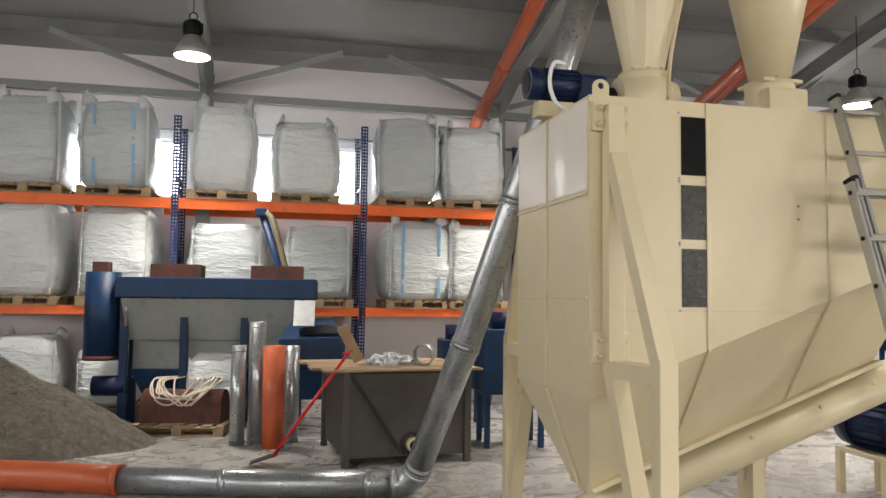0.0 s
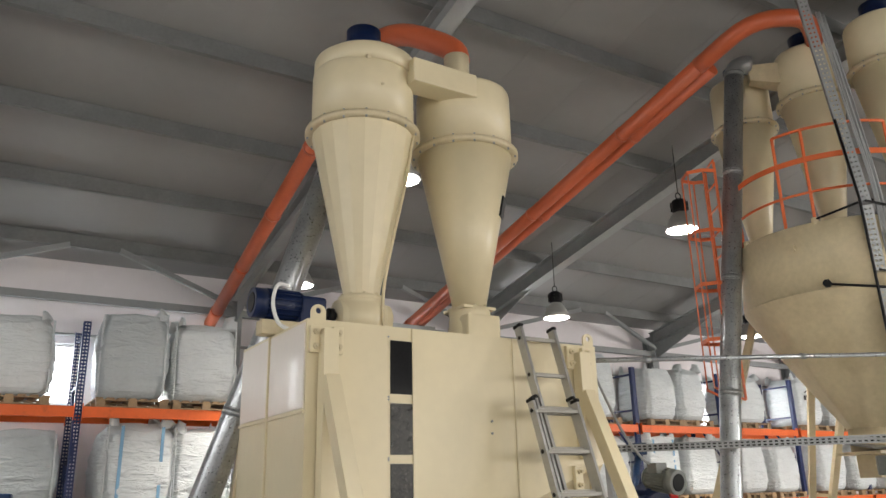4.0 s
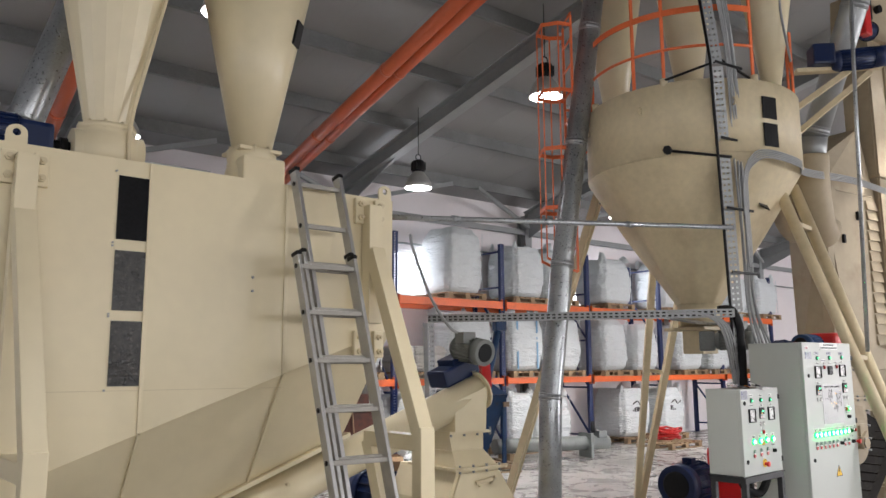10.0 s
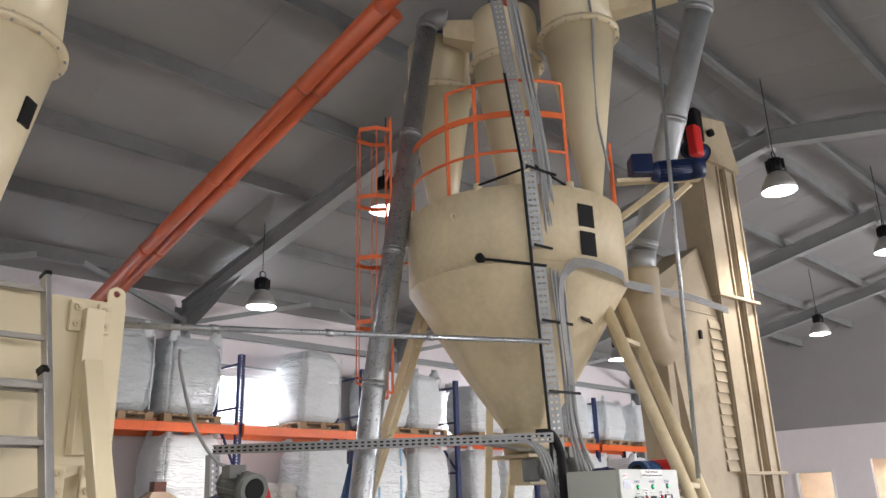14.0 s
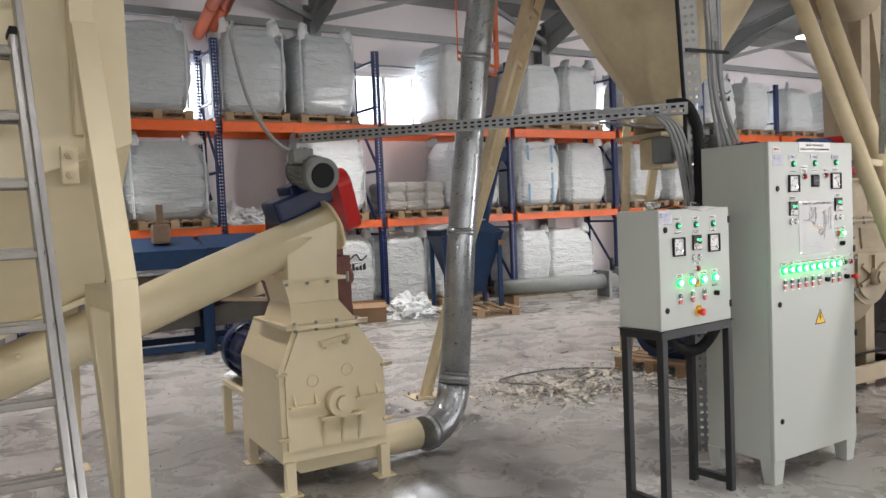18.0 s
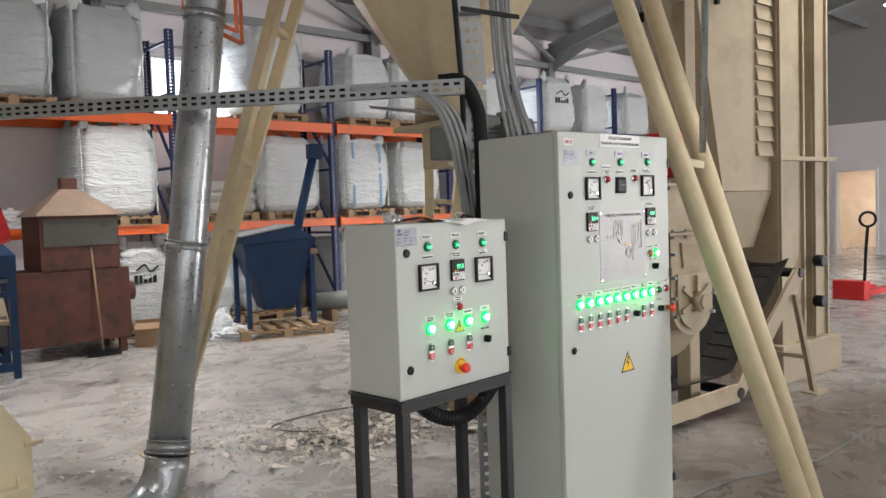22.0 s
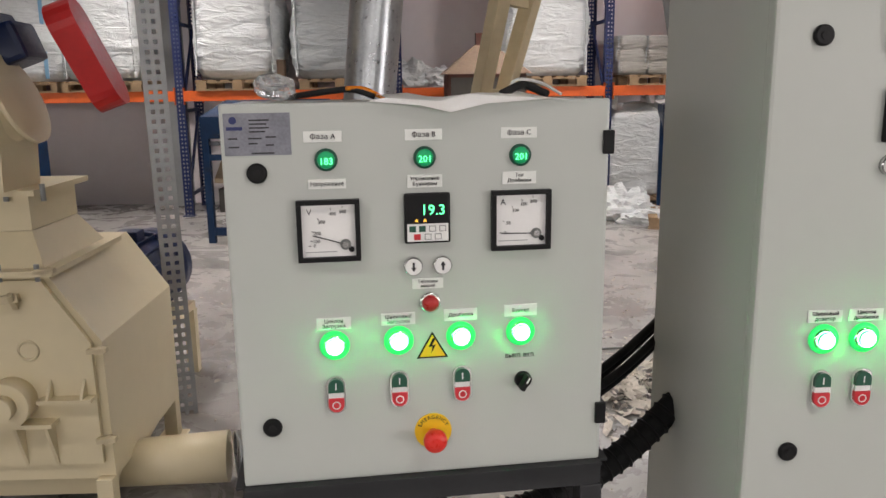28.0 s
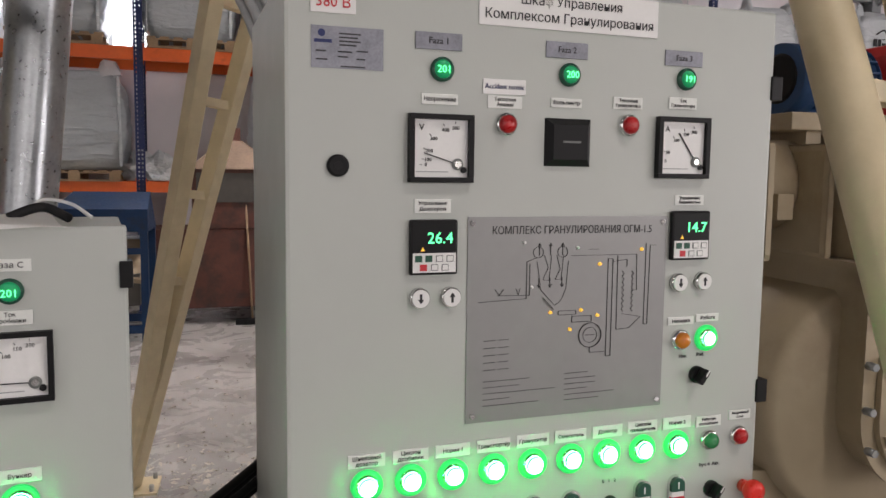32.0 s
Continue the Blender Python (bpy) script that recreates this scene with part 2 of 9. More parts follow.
GREEN_DIM = glow("green_meter_glow", (0.0, 0.50, 0.18), 0.42)
DIGIT = glow("green_digit_glow", (0.10, 1.0, 0.38), 3.4)
AMBER = glow("amber_led_glow", (1.0, 0.55, 0.06), 1.6)
SKYGLOW = glow("overcast_sky_glow", (0.93, 0.97, 1.0), 4.2)


def bag_material(name, tint):
    m = mat(name, tint, 0.5, 0, 0.08, 2.2, 0.0)
    n, l = m.node_tree.nodes, m.node_tree.links
    p = n["Principled BSDF"]
    tc = n.new("ShaderNodeTexCoord")
    mp = n.new("ShaderNodeMapping")
    mp.inputs["Scale"].default_value = (1.2, 1.2, 5.0)
    nz = n.new("ShaderNodeTexNoise")
    nz.inputs["Scale"].default_value, nz.inputs["Detail"].default_value, nz.inputs["Distortion"].default_value = 3.2, 5, 0.9
    b = n.new("ShaderNodeBump")
    b.inputs["Strength"].default_value, b.inputs["Distance"].default_value = 0.9, 0.045
    l.new(tc.outputs["Object"], mp.inputs["Vector"])
    l.new(mp.outputs[0], nz.inputs["Vector"])
    l.new(nz.outputs[0], b.inputs["Height"])
    l.new(b.outputs[0], p.inputs["Normal"])
    return m


BAG = bag_material("white_woven_bag", (0.70, 0.735, 0.745))
BAG_GREY = bag_material("wrapped_bag_film", (0.50, 0.54, 0.555))
BAG_GREY.node_tree.nodes["Principled BSDF"].inputs["Coat Weight"].default_value = 0.35
BAG_SACK = bag_material("pale_cloth_sack", (0.62, 0.60, 0.56))
RIBBON = mat("pale_blue_ribbon", (0.22, 0.42, 0.62), 0.6, 0, 0.1, 10)


def concrete():
    m = bpy.data.materials.new("worn_concrete_floor")
    m.use_nodes = True
    n, l = m.node_tree.nodes, m.node_tree.links
    p = n["Principled BSDF"]
    tc = n.new("ShaderNodeTexCoord")

    def nz(scale, detail, rough=0.5, dist=0.0):
        t = n.new("ShaderNodeTexNoise")
        t.inputs["Scale"].default_value, t.inputs["Detail"].default_value = scale, detail
        t.inputs["Roughness"].default_value, t.inputs["Distortion"].default_value = rough, dist
        l.new(tc.outputs["Object"], t.inputs["Vector"])
        return t

    def blend(fac, a, b):
        x = n.new("ShaderNodeMix")
        x.data_type = "RGBA"
        l.new(fac, x.inputs[0])
        if isinstance(a, tuple):
            x.inputs[6].default_value = (*a, 1)
        else:
            l.new(a, x.inputs[6])
        x.inputs[7].default_value = (*b, 1)
        return x.outputs[2]

    def span(src, lo, hi, to=1.0):
        r = n.new("ShaderNodeMapRange")
        r.inputs[1].default_value, r.inputs[2].default_value, r.inputs[4].default_value = lo, hi, to
        l.new(src, r.inputs[0])
        return r.outputs[0]

    broad, fine, stain, dust = nz(0.5, 6), nz(6, 8, 0.6), nz(0.9, 9, 0.62, 0.6), nz(2.2, 10, 0.7, 1.2)
    c = blend(span(broad.outputs[0], 0.3, 0.7), (0.28, 0.272, 0.262), (0.41, 0.40, 0.385))
    c = blend(span(fine.outputs[0], 0.4, 0.8, 0.35), c, (0.25, 0.235, 0.215))
    c = blend(span(stain.outputs[0], 0.52, 0.64, 0.8), c, (0.115, 0.106, 0.098))
    c = blend(span(dust.outputs[0], 0.58, 0.74, 0.5), c, (0.47, 0.455, 0.43))
    streak = nz(2.6, 10, 0.7, 0.5)
    c = blend(span(streak.outputs[0], 0.5, 0.72, 0.45), c, (0.17, 0.155, 0.14))
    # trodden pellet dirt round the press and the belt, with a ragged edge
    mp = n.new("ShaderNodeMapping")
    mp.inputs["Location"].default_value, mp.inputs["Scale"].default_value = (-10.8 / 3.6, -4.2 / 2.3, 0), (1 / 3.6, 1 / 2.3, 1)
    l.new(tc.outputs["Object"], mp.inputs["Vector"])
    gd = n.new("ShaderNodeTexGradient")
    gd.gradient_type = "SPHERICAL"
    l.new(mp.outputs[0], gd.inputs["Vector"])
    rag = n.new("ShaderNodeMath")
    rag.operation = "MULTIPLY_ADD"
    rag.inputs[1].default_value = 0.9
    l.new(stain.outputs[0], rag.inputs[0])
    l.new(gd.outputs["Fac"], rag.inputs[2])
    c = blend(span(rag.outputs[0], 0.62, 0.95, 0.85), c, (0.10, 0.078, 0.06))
    l.new(c, p.inputs["Base Color"])
    r = n.new("ShaderNodeMapRange")
    r.inputs[1].default_value, r.inputs[2].default_value = 0.35, 0.7
    r.inputs[3].default_value, r.inputs[4].default_value = 0.13, 0.5
    l.new(dust.outputs[0], r.inputs[0])
    l.new(r.outputs[0], p.inputs["Roughness"])
    b = n.new("ShaderNodeBump")
    b.inputs["Strength"].default_value, b.inputs["Distance"].default_value = 0.25, 0.006
    l.new(fine.outputs[0], b.inputs["Height"])
    l.new(b.outputs[0], p.inputs["Normal"])
    return m


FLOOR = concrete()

# ---- mesh helpers ----


def B():
    return bmesh.new()


def box(bm, x0, x1, y0, y1, z0, z1, bev=0.0, m=None):
    r = bmesh.ops.create_cube(bm, size=1.0)
    vs = r["verts"]
    for v in vs:
        v.co = Vector(((x0 + x1) / 2 + v.co.x * (x1 - x0), (y0 + y1) / 2 + v.co.y * (y1 - y0), (z0 + z1) / 2 + v.co.z * (z1 - z0)))
    if bev:
        es = list({e for v in vs for e in v.link_edges})
        r = bmesh.ops.bevel(bm, geom=es, offset=bev, segments=2, profile=0.6, affect="EDGES")
        vs = list({v for f in r["faces"] for v in f.verts} | {v for v in vs if v.is_valid})
    if m is not None:
        for v in vs:
            v.co = m @ v.co
    return vs


def along(p0, p1):
    """A frame at p0 whose z runs to p1."""
    p0, p1 = Vector(p0), Vector(p1)
    return Matrix.Translation(p0) @ (p1 - p0).to_track_quat("Z", "Y").to_matrix().to_4x4(), (p1 - p0).length


def beam(bm, p0, p1, w, d, bev=0.0):
    """A bar of section w x d from p0 to p1; d is its height where it runs level."""
    p0, p1 = Vector(p0), Vector(p1)
    a = (p1 - p0).normalized()
    side = a.cross(Vector((0, 0, 1)))
    side = side.normalized() if side.length > 0.02 else Vector((1, 0, 0))
    up = side.cross(a)
    m = Matrix((side, up, a)).transposed().to_4x4()
    m.translation = p0
    return box(bm, -w / 2, w / 2, -d / 2, d / 2, 0, (p1 - p0).length, bev, m)


def cyl(bm, p0, p1, r0, r1=None, seg=24, caps=True):
    m, h = along(p0, p1)
    r1 = r0 if r1 is None else r1
    a = [bm.verts.new(m @ Vector((r0 * math.cos(6.28318 * i / seg), r0 * math.sin(6.28318 * i / seg), 0))) for i in range(seg)]
    b = [bm.verts.new(m @ Vector((r1 * math.cos(6.28318 * i / seg), r1 * math.sin(6.28318 * i / seg), h))) for i in range(seg)]
    for i in range(seg):
        f = bm.faces.new((a[i], a[(i + 1) % seg], b[(i + 1) % seg], b[i]))
        f.smooth = True
    if caps:
        bm.faces.new(a[::-1])
        bm.faces.new(b)
    return a + b


def lathe(bm, prof, seg=32, m=None, caps=True):
    """Turn (radius, height) points round z."""
    rings = []
    for r, z in prof:
        ring = [bm.verts.new(Vector((r * math.cos(6.28318 * i / seg), r * math.sin(6.28318 * i / seg), z))) for i in range(seg)]
        rings.append(ring)
    for a, b in zip(rings, rings[1:]):
        for i in range(seg):
            f = bm.faces.new((a[i], a[(i + 1) % seg], b[(i + 1) % seg], b[i]))
            f.smooth = True
    if caps:
        bm.faces.new(rings[0][::-1])
        bm.faces.new(rings[-1])
    if m is not None:
        for ring in rings:
            for v in ring:
                v.co = m @ v.co


def sweep(bm, pts, r, seg=12, caps=True):
    """A round tube along a line of points."""
    pts = [Vector(p) for p in pts]
    rings, up = [], None
    for i, p in enumerate(pts):
        t = (pts[min(i + 1, len(pts) - 1)] - pts[max(i - 1, 0)]).normalized()
        if up is None:
            up = t.orthogonal().normalized()
        up = (up - t * up.dot(t)).normalized()
        s = t.cross(up)
        rings.append([bm.verts.new(p + (up * math.cos(6.28318 * k / seg) + s * math.sin(6.28318 * k / seg)) * r) for k in range(seg)])
    for a, b in zip(rings, rings[1:]):
        for k in range(seg):
            f = bm.faces.new((a[k], a[(k + 1) % seg], b[(k + 1) % seg], b[k]))
            f.smooth = True
    if caps:
        bm.faces.new(rings[0][::-1])
        bm.faces.new(rings[-1])


def curve_pts(ctrl, n=8):
    """Points on a smooth line through the given ones."""
    c = [Vector(p) for p in ctrl]
    c = [c[0] * 2 - c[1]] + c + [c[-1] * 2 - c[-2]]
    out = []
    for i in range(1, len(c) - 2):
        for k in range(n):
            t = k / n
            a, b, d, e = c[i - 1], c[i], c[i + 1], c[i + 2]
            out.append(0.5 * (2 * b + (d - a) * t + (2 * a - 5 * b + 4 * d - e) * t * t + (3 * b - a - 3 * d + e) * t ** 3))
    out.append(c[-2])
    return out


def prism(bm, poly, h, m=None):
    """A flat outline (x, y) raised by h along z."""
    a = [bm.verts.new(Vector((x, y, 0))) for x, y in poly]
    b = [bm.verts.new(Vector((x, y, h))) for x, y in poly]
    bm.faces.new(a[::-1])
    bm.faces.new(b)
    k = len(poly)
    for i in range(k):
        bm.faces.new((a[i], a[(i + 1) % k], b[(i + 1) % k], b[i]))
    if m is not None:
        for v in a + b:
            v.co = m @ v.co
    return a + b


def hull(bm, lower, upper):
    """A closed solid between two rings of corners."""
    a = [bm.verts.new(Vector(p)) for p in lower]
    b = [bm.verts.new(Vector(p)) for p in upper]
    k = len(a)
    bm.faces.new(a[::-1])
    bm.faces.new(b)
    for i in range(k):
        bm.faces.new((a[i], a[(i + 1) % k], b[(i + 1) % k], b[i]))


def ring_bead(bm, c0, axis, r, thick, seg=32, wide=8):
    """A rounded ring round an axis."""
    m, _ = along(c0, Vector(c0) + Vector(axis))
    rows = []
    for i in range(seg):
        a = 6.28318 * i / seg
        rows.append([bm.verts.new(m @ Vector(((r + thick * math.cos(6.28318 * k / wide)) * math.cos(a), (r + thick * math.cos(6.28318 * k / wide)) * math.sin(a), thick * math.sin(6.28318 * k / wide)))) for k in range(wide)])
    for i in range(seg):
        for k in range(wide):
            f = bm.faces.new((rows[i][k], rows[(i + 1) % seg][k], rows[(i + 1) % seg][(k + 1) % wide], rows[i][(k + 1) % wide]))
            f.smooth = True


def mesh_of(name, bm, material):
    bmesh.ops.recalc_face_normals(bm, faces=bm.faces)
    me = bpy.data.meshes.new(name)
    bm.to_mesh(me)
    bm.free()
    me.materials.append(material)
    return me


def part(name, bm, material, parent, label=""):
    me = bm if isinstance(bm, bpy.types.Mesh) else mesh_of(name, bm, material)
    ob = new(name, me)
    ob.parent = parent
    return tagged(ob, label)


def solid(name, bm, material, label="", category="", group="", kind=""):
    """A thing, or a piece of the setting, of one mesh."""
    me = bm if isinstance(bm, bpy.types.Mesh) else mesh_of(name, bm, material)
    return tagged(new(name, me), label, category, group, kind)


def thing(name, m, label, category, group=""):
    ob = new(name)
    ob.empty_display_size = 0.1
    ob.matrix_basis = m
    return tagged(ob, label, category, group)


TEXTS = {}


def words(text, size, deep=0.0004):
    """Lettering as a mesh in the xz plane, centred."""
    key = (text, size)
    if key not in TEXTS:
        cu = bpy.data.curves.new("lettering", "FONT")
        cu.body, cu.size, cu.align_x, cu.align_y, cu.resolution_u = text.replace("Ф", "O"), size, "CENTER", "CENTER", 2
        cu.extrude = deep
        ob = bpy.data.objects.new("lettering", cu)
        scene.collection.objects.link(ob)
        bpy.context.view_layer.update()
        me = bpy.data.meshes.new_from_object(ob.evaluated_get(bpy.context.evaluated_depsgraph_get()))
        bpy.data.objects.remove(ob)
        if text.startswith("Ф"):
            # the stem of the first letter, which the built-in font fills wrongly
            x = min(v.co.x for v in me.vertices) + 0.345 * size
            ys = [v.co.y for v in me.vertices]
            bm = bmesh.new()
            bm.from_mesh(me)
            r = bmesh.ops.create_cube(bm, size=1.0)
            for v in r["verts"]:
                v.co = Vector((x + v.co.x * 0.09 * size, (min(ys) + max(ys)) / 2 + v.co.y * (max(ys) - min(ys)) * 1.15, v.co.z * deep * 2.4))
            bm.to_mesh(me)
            bm.free()
        me.transform(Matrix.Rotation(radians(90), 4, "X"))
        TEXTS[key] = me
    return TEXTS[key]


def letter(parent, text, size, x, y, z, material, name="lettering", fit=0.0):
    me = words(text, size).copy()
    me.materials.clear()
    me.materials.append(material)
    ob = part(name, me, material, parent)
    s = 1.0
    if fit:
        w = max(v.co.x for v in me.vertices) - min(v.co.x for v in me.vertices)
        s = fit / w
    ob.matrix_basis = Matrix.Translation((x, y, z)) @ Matrix.Diagonal((s, 1, 1, 1))
    return ob


# ---- the hall ----
X0, X1, Y0 = -9.0, 27.0, -6.5
bm = B()
box(bm, X0 - 3, X1 + 6, Y0 - 3, WALL_Y + 4, -0.2, 0)
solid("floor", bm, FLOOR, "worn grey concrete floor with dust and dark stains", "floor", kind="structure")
bm = B()
box(bm, -400, 400, -400, 400, -0.4, -0.25)
solid("ground", bm, GREY_PLATE, "grey yard ground outside the hall", "ground", kind="structure")


def wall_with_openings(name, a, b, z0, z1, holes, place, material, label):
    """A wall 0.16 thick from a to b with (from, to, low, high) holes; place maps (along, out, z) to the world."""
    bm = B()
    cuts = sorted({a, b, *[h[0] for h in holes], *[h[1] for h in holes]})
    for p, q in zip(cuts, cuts[1:]):
        over = [h for h in holes if h[0] <= p and h[1] >= q]
        if over:
            box(bm, p, q, 0, 0.16, z0, over[0][2]) if over[0][2] > z0 else None
            box(bm, p, q, 0, 0.16, over[0][3], z1)
        else:
            box(bm, p, q, 0, 0.16, z0, z1)
    bmesh.ops.remove_doubles(bm, verts=bm.verts, dist=0.0005)
    for v in bm.verts:
        v.co = Vector(place(*v.co))
    return solid(name, bm, material, label, "wall", kind="structure")


wall_with_openings("wall_north", X0, X1, 0, 5.7, [(a, b, 3.22, 4.17) for a, b in WINDOWS], lambda x, y, z: (x, WALL_Y + y, z), WALL_PAINT, "white wall of sandwich panels with a band of windows")
wall_with_openings("wall_south", X0, X1, 0, 4.6, [(a, b, 2.1, 3.7) for a, b in ASSUMED_BACK_WINDOWS] + [(*ASSUMED_GATE, -0.01, 3.9)], lambda x, y, z: (x, Y0 - y, z), WALL_PAINT, "white wall of the hall with wide windows")
wall_with_openings("wall_west", Y0, WALL_Y, 0, 8.2, [(a, b, 2.4, 4.4) for a, b in ASSUMED_WEST_WINDOWS], lambda x, y, z: (X0 - y, x, z), WALL_PAINT, "white end wall of the hall with three windows")
wall_with_openings("wall_east", Y0, WALL_Y, 0, 3.6, [(10.5, 11.5, -0.01, 2.3), (8.9, 9.35, 1.0, 2.6)], lambda x, y, z: (X1 + y, x, z), WALL_PAINT, "white lower part of the end wall with a doorway")
wall_with_openings("wall_east_upper", Y0, WALL_Y, 3.6, 8.2, [], lambda x, y, z: (X1 + 0.02 + y, x, z), WALL_GREY, "grey upper part of the end wall")

# windows
for k, (wa, wb) in enumerate(WINDOWS):
    w = thing("window_%d" % (k + 1), pose(wa, WALL_Y, 3.22), "white-framed window, glaring with daylight", "window")
    w["kind"] = "structure"
    bm = B()
    width = wb - wa
    box(bm, 0, width, 0.04, 0.10, 0, 0.05)
    box(bm, 0, width, 0.04, 0.10, 0.90, 0.95)
    box(bm, 0, 0.05, 0.04, 0.10, 0.05, 0.90)
    box(bm, width - 0.05, width, 0.04, 0.10, 0.05, 0.90)
    n_bar = 2 if width > 1.5 else 1
    for i in range(1, n_bar + 1):
        xb = width * i / (n_bar + 1)
        box(bm, xb - 0.025, xb + 0.025, 0.045, 0.095, 0.05, 0.90)
    part("window_frame", bm, WHITE, w)
    bm = B()
    box(bm, -0.04, width + 0.04, -0.06, 0.05, -0.035, -0.003, 0.005)
    part("window_sill", bm, WHITE, w)
bm = B()
box(bm, -60, 80, 60, 60.5, -0.2, 40)
solid("backdrop", bm, SKYGLOW, "pale overcast sky beyond the windows", "sky", kind="structure")

# roof sheets: two slopes of panels with raised joints
bm = B()


def sheet_z(y):
    return rafter_z(y) + 0.49


for ya, yb in ((RIDGE_Y, WALL_Y + 0.25), (Y0 - 0.5, RIDGE_Y)):
    x = X0 - 0.3
    while x < X1 + 0.3:
        hull(bm, [(x + 0.003, ya, sheet_z(ya)), (x + 0.997, ya, sheet_z(ya)), (x + 0.997, yb, sheet_z(yb)), (x + 0.003, yb, sheet_z(yb))],
             [(x + 0.006, ya, sheet_z(ya) + 0.1), (x + 0.994, ya, sheet_z(ya) + 0.1), (x + 0.994, yb, sheet_z(yb) + 0.1), (x + 0.006, yb, sheet_z(yb) + 0.1)])
        x += 1.0
    hull(bm, [(X0 - 0.3, ya, sheet_z(ya) + 0.004), (X1 + 0.3, ya, sheet_z(ya) + 0.004), (X1 + 0.3, yb, sheet_z(yb) + 0.004), (X0 - 0.3, yb, sheet_z(yb) + 0.004)],
         [(X0 - 0.3, ya, sheet_z(ya) + 0.08), (X1 + 0.3, ya, sheet_z(ya) + 0.08), (X1 + 0.3, yb, sheet_z(yb) + 0.08), (X0 - 0.3, yb, sheet_z(yb) + 0.08)])
solid("ceiling", bm, ROOF, "pale grey roof panels with fine joints", "ceiling", kind="structure")

# frames: columns, rafters, purlins, braces
PURLINS = [13.83, 12.23, 10.7, 9.15, 7.6, 6.05]
BACK_PURLINS = [5.35, 3.8, 2.25, 0.7, -0.85, -2.4, -3.95, -5.5]
FRAMES = [-6.45, -1.55, 3.25, 8.2, 13.2, 18.3, 23.3]


def ibeam(bm, p0, p1, w, h, tf=0.014, tw=0.01):
    p0, p1 = Vector(p0), Vector(p1)
    a = (p1 - p0).normalized()
    side = a.cross(Vector((0, 0, 1)))
    side = side.normalized() if side.length > 0.02 else Vector((1, 0, 0))
    up = side.cross(a)
    m = Matrix((side, up, a)).transposed().to_4x4()
    m.translation = p0
    n = (p1 - p0).length
    box(bm, -w / 2, w / 2, -h / 2, -h / 2 + tf, 0, n, 0, m)
    box(bm, -w / 2, w / 2, h / 2 - tf, h / 2, 0, n, 0, m)
    box(bm, -tw / 2, tw / 2, -h / 2 + tf, h / 2 - tf, 0, n, 0, m)


for xf in FRAMES:
    bm = B()
    ibeam(bm, (xf, 14.45, rafter_z(14.45) + 0.14), (xf, RIDGE_Y, rafter_z(RIDGE_Y) + 0.14), 0.2, 0.28)
    for y in PURLINS:
        box(bm, xf - 0.09, xf + 0.09, y + 0.037, y + 0.047, rafter_z(y) + 0.27, rafter_z(y) + 0.46)
        box(bm, xf - 0.09, xf + 0.09, y - 0.05, y + 0.037, rafter_z(y) + 0.27, rafter_z(y) + 0.288)
    solid("rafter", bm, STEEL, "grey steel roof rafter", "beam", "roof rafters", "structure")
    bm = B()
    ibeam(bm, (xf, Y0 + 0.3, rafter_z(Y0 + 0.3) + 0.14), (xf, RIDGE_Y, rafter_z(RIDGE_Y) + 0.14), 0.2, 0.28)
    for y in BACK_PURLINS:
        box(bm, xf - 0.09, xf + 0.09, y - 0.05, y + 0.047, rafter_z(y) + 0.27, rafter_z(y) + 0.288)
    box(bm, xf - 0.11, xf + 0.11, RIDGE_Y - 0.016, RIDGE_Y + 0.016, rafter_z(RIDGE_Y) - 0.06, rafter_z(RIDGE_Y) + 0.3)
    solid("rafter", bm, STEEL, "grey steel roof rafter", "beam", "roof rafters", "structure")
    bm = B()
    prism(bm, [(14.4, rafter_z(14.4) - 0.35), (14.4, rafter_z(14.4)), (12.6, rafter_z(12.6))], 0.012, Matrix(((0, 0, 1, xf), (1, 0, 0, 0), (0, 1, 0, 0), (0, 0, 0, 1))))
    solid("haunch", bm, STEEL, "grey steel gusset under the rafter", "beam", "roof rafters", "structure")
    bm = B()
    box(bm, xf - 0.1, xf + 0.1, 14.42, 14.435, 0, 5.3)
    box(bm, xf - 0.1, xf + 0.1, 14.675, 14.69, 0, 5.25)
    box(bm, xf - 0.006, xf + 0.006, 14.435, 14.675, 0, 5.25)
    solid("column", bm, STEEL, "grey steel wall column", "column", "wall columns", "structure")
for y in PURLINS:
    bm = B()
    z = rafter_z(y) + 0.29
    box(bm, X0, X1, y - 0.035, y - 0.029, z, z + 0.2)
    box(bm, X0, X1, y - 0.029, y + 0.035, z, z + 0.006)
    box(bm, X0, X1, y - 0.029, y + 0.035, z + 0.17, z + 0.176)
    solid("purlin", bm, PURLIN, "grey cold-formed roof purlin", "beam", "roof purlins", "structure")
for y in BACK_PURLINS:
    bm = B()
    z = rafter_z(y) + 0.29
    box(bm, X0, X1, y + 0.029, y + 0.035, z, z + 0.2)
    box(bm, X0, X1, y - 0.035, y + 0.029, z, z + 0.006)
    box(bm, X0, X1, y - 0.035, y + 0.029, z + 0.17, z + 0.176)
    solid("purlin", bm, PURLIN, "grey cold-formed roof purlin", "beam", "roof purlins", "structure")
bm = B()
box(bm, X0, X1, 14.46, 14.56, 4.78, 4.90)
solid("eave_tube", bm, STEEL, "grey square tube along the eave", "beam", kind="structure")
bm = B()
cyl(bm, (X0, 14.62, 4.29), (X1, 14.62, 4.29), 0.022, seg=10)
solid("window_pipe", bm, STEEL, "thin grey pipe running above the windows", "pipe", kind="structure")
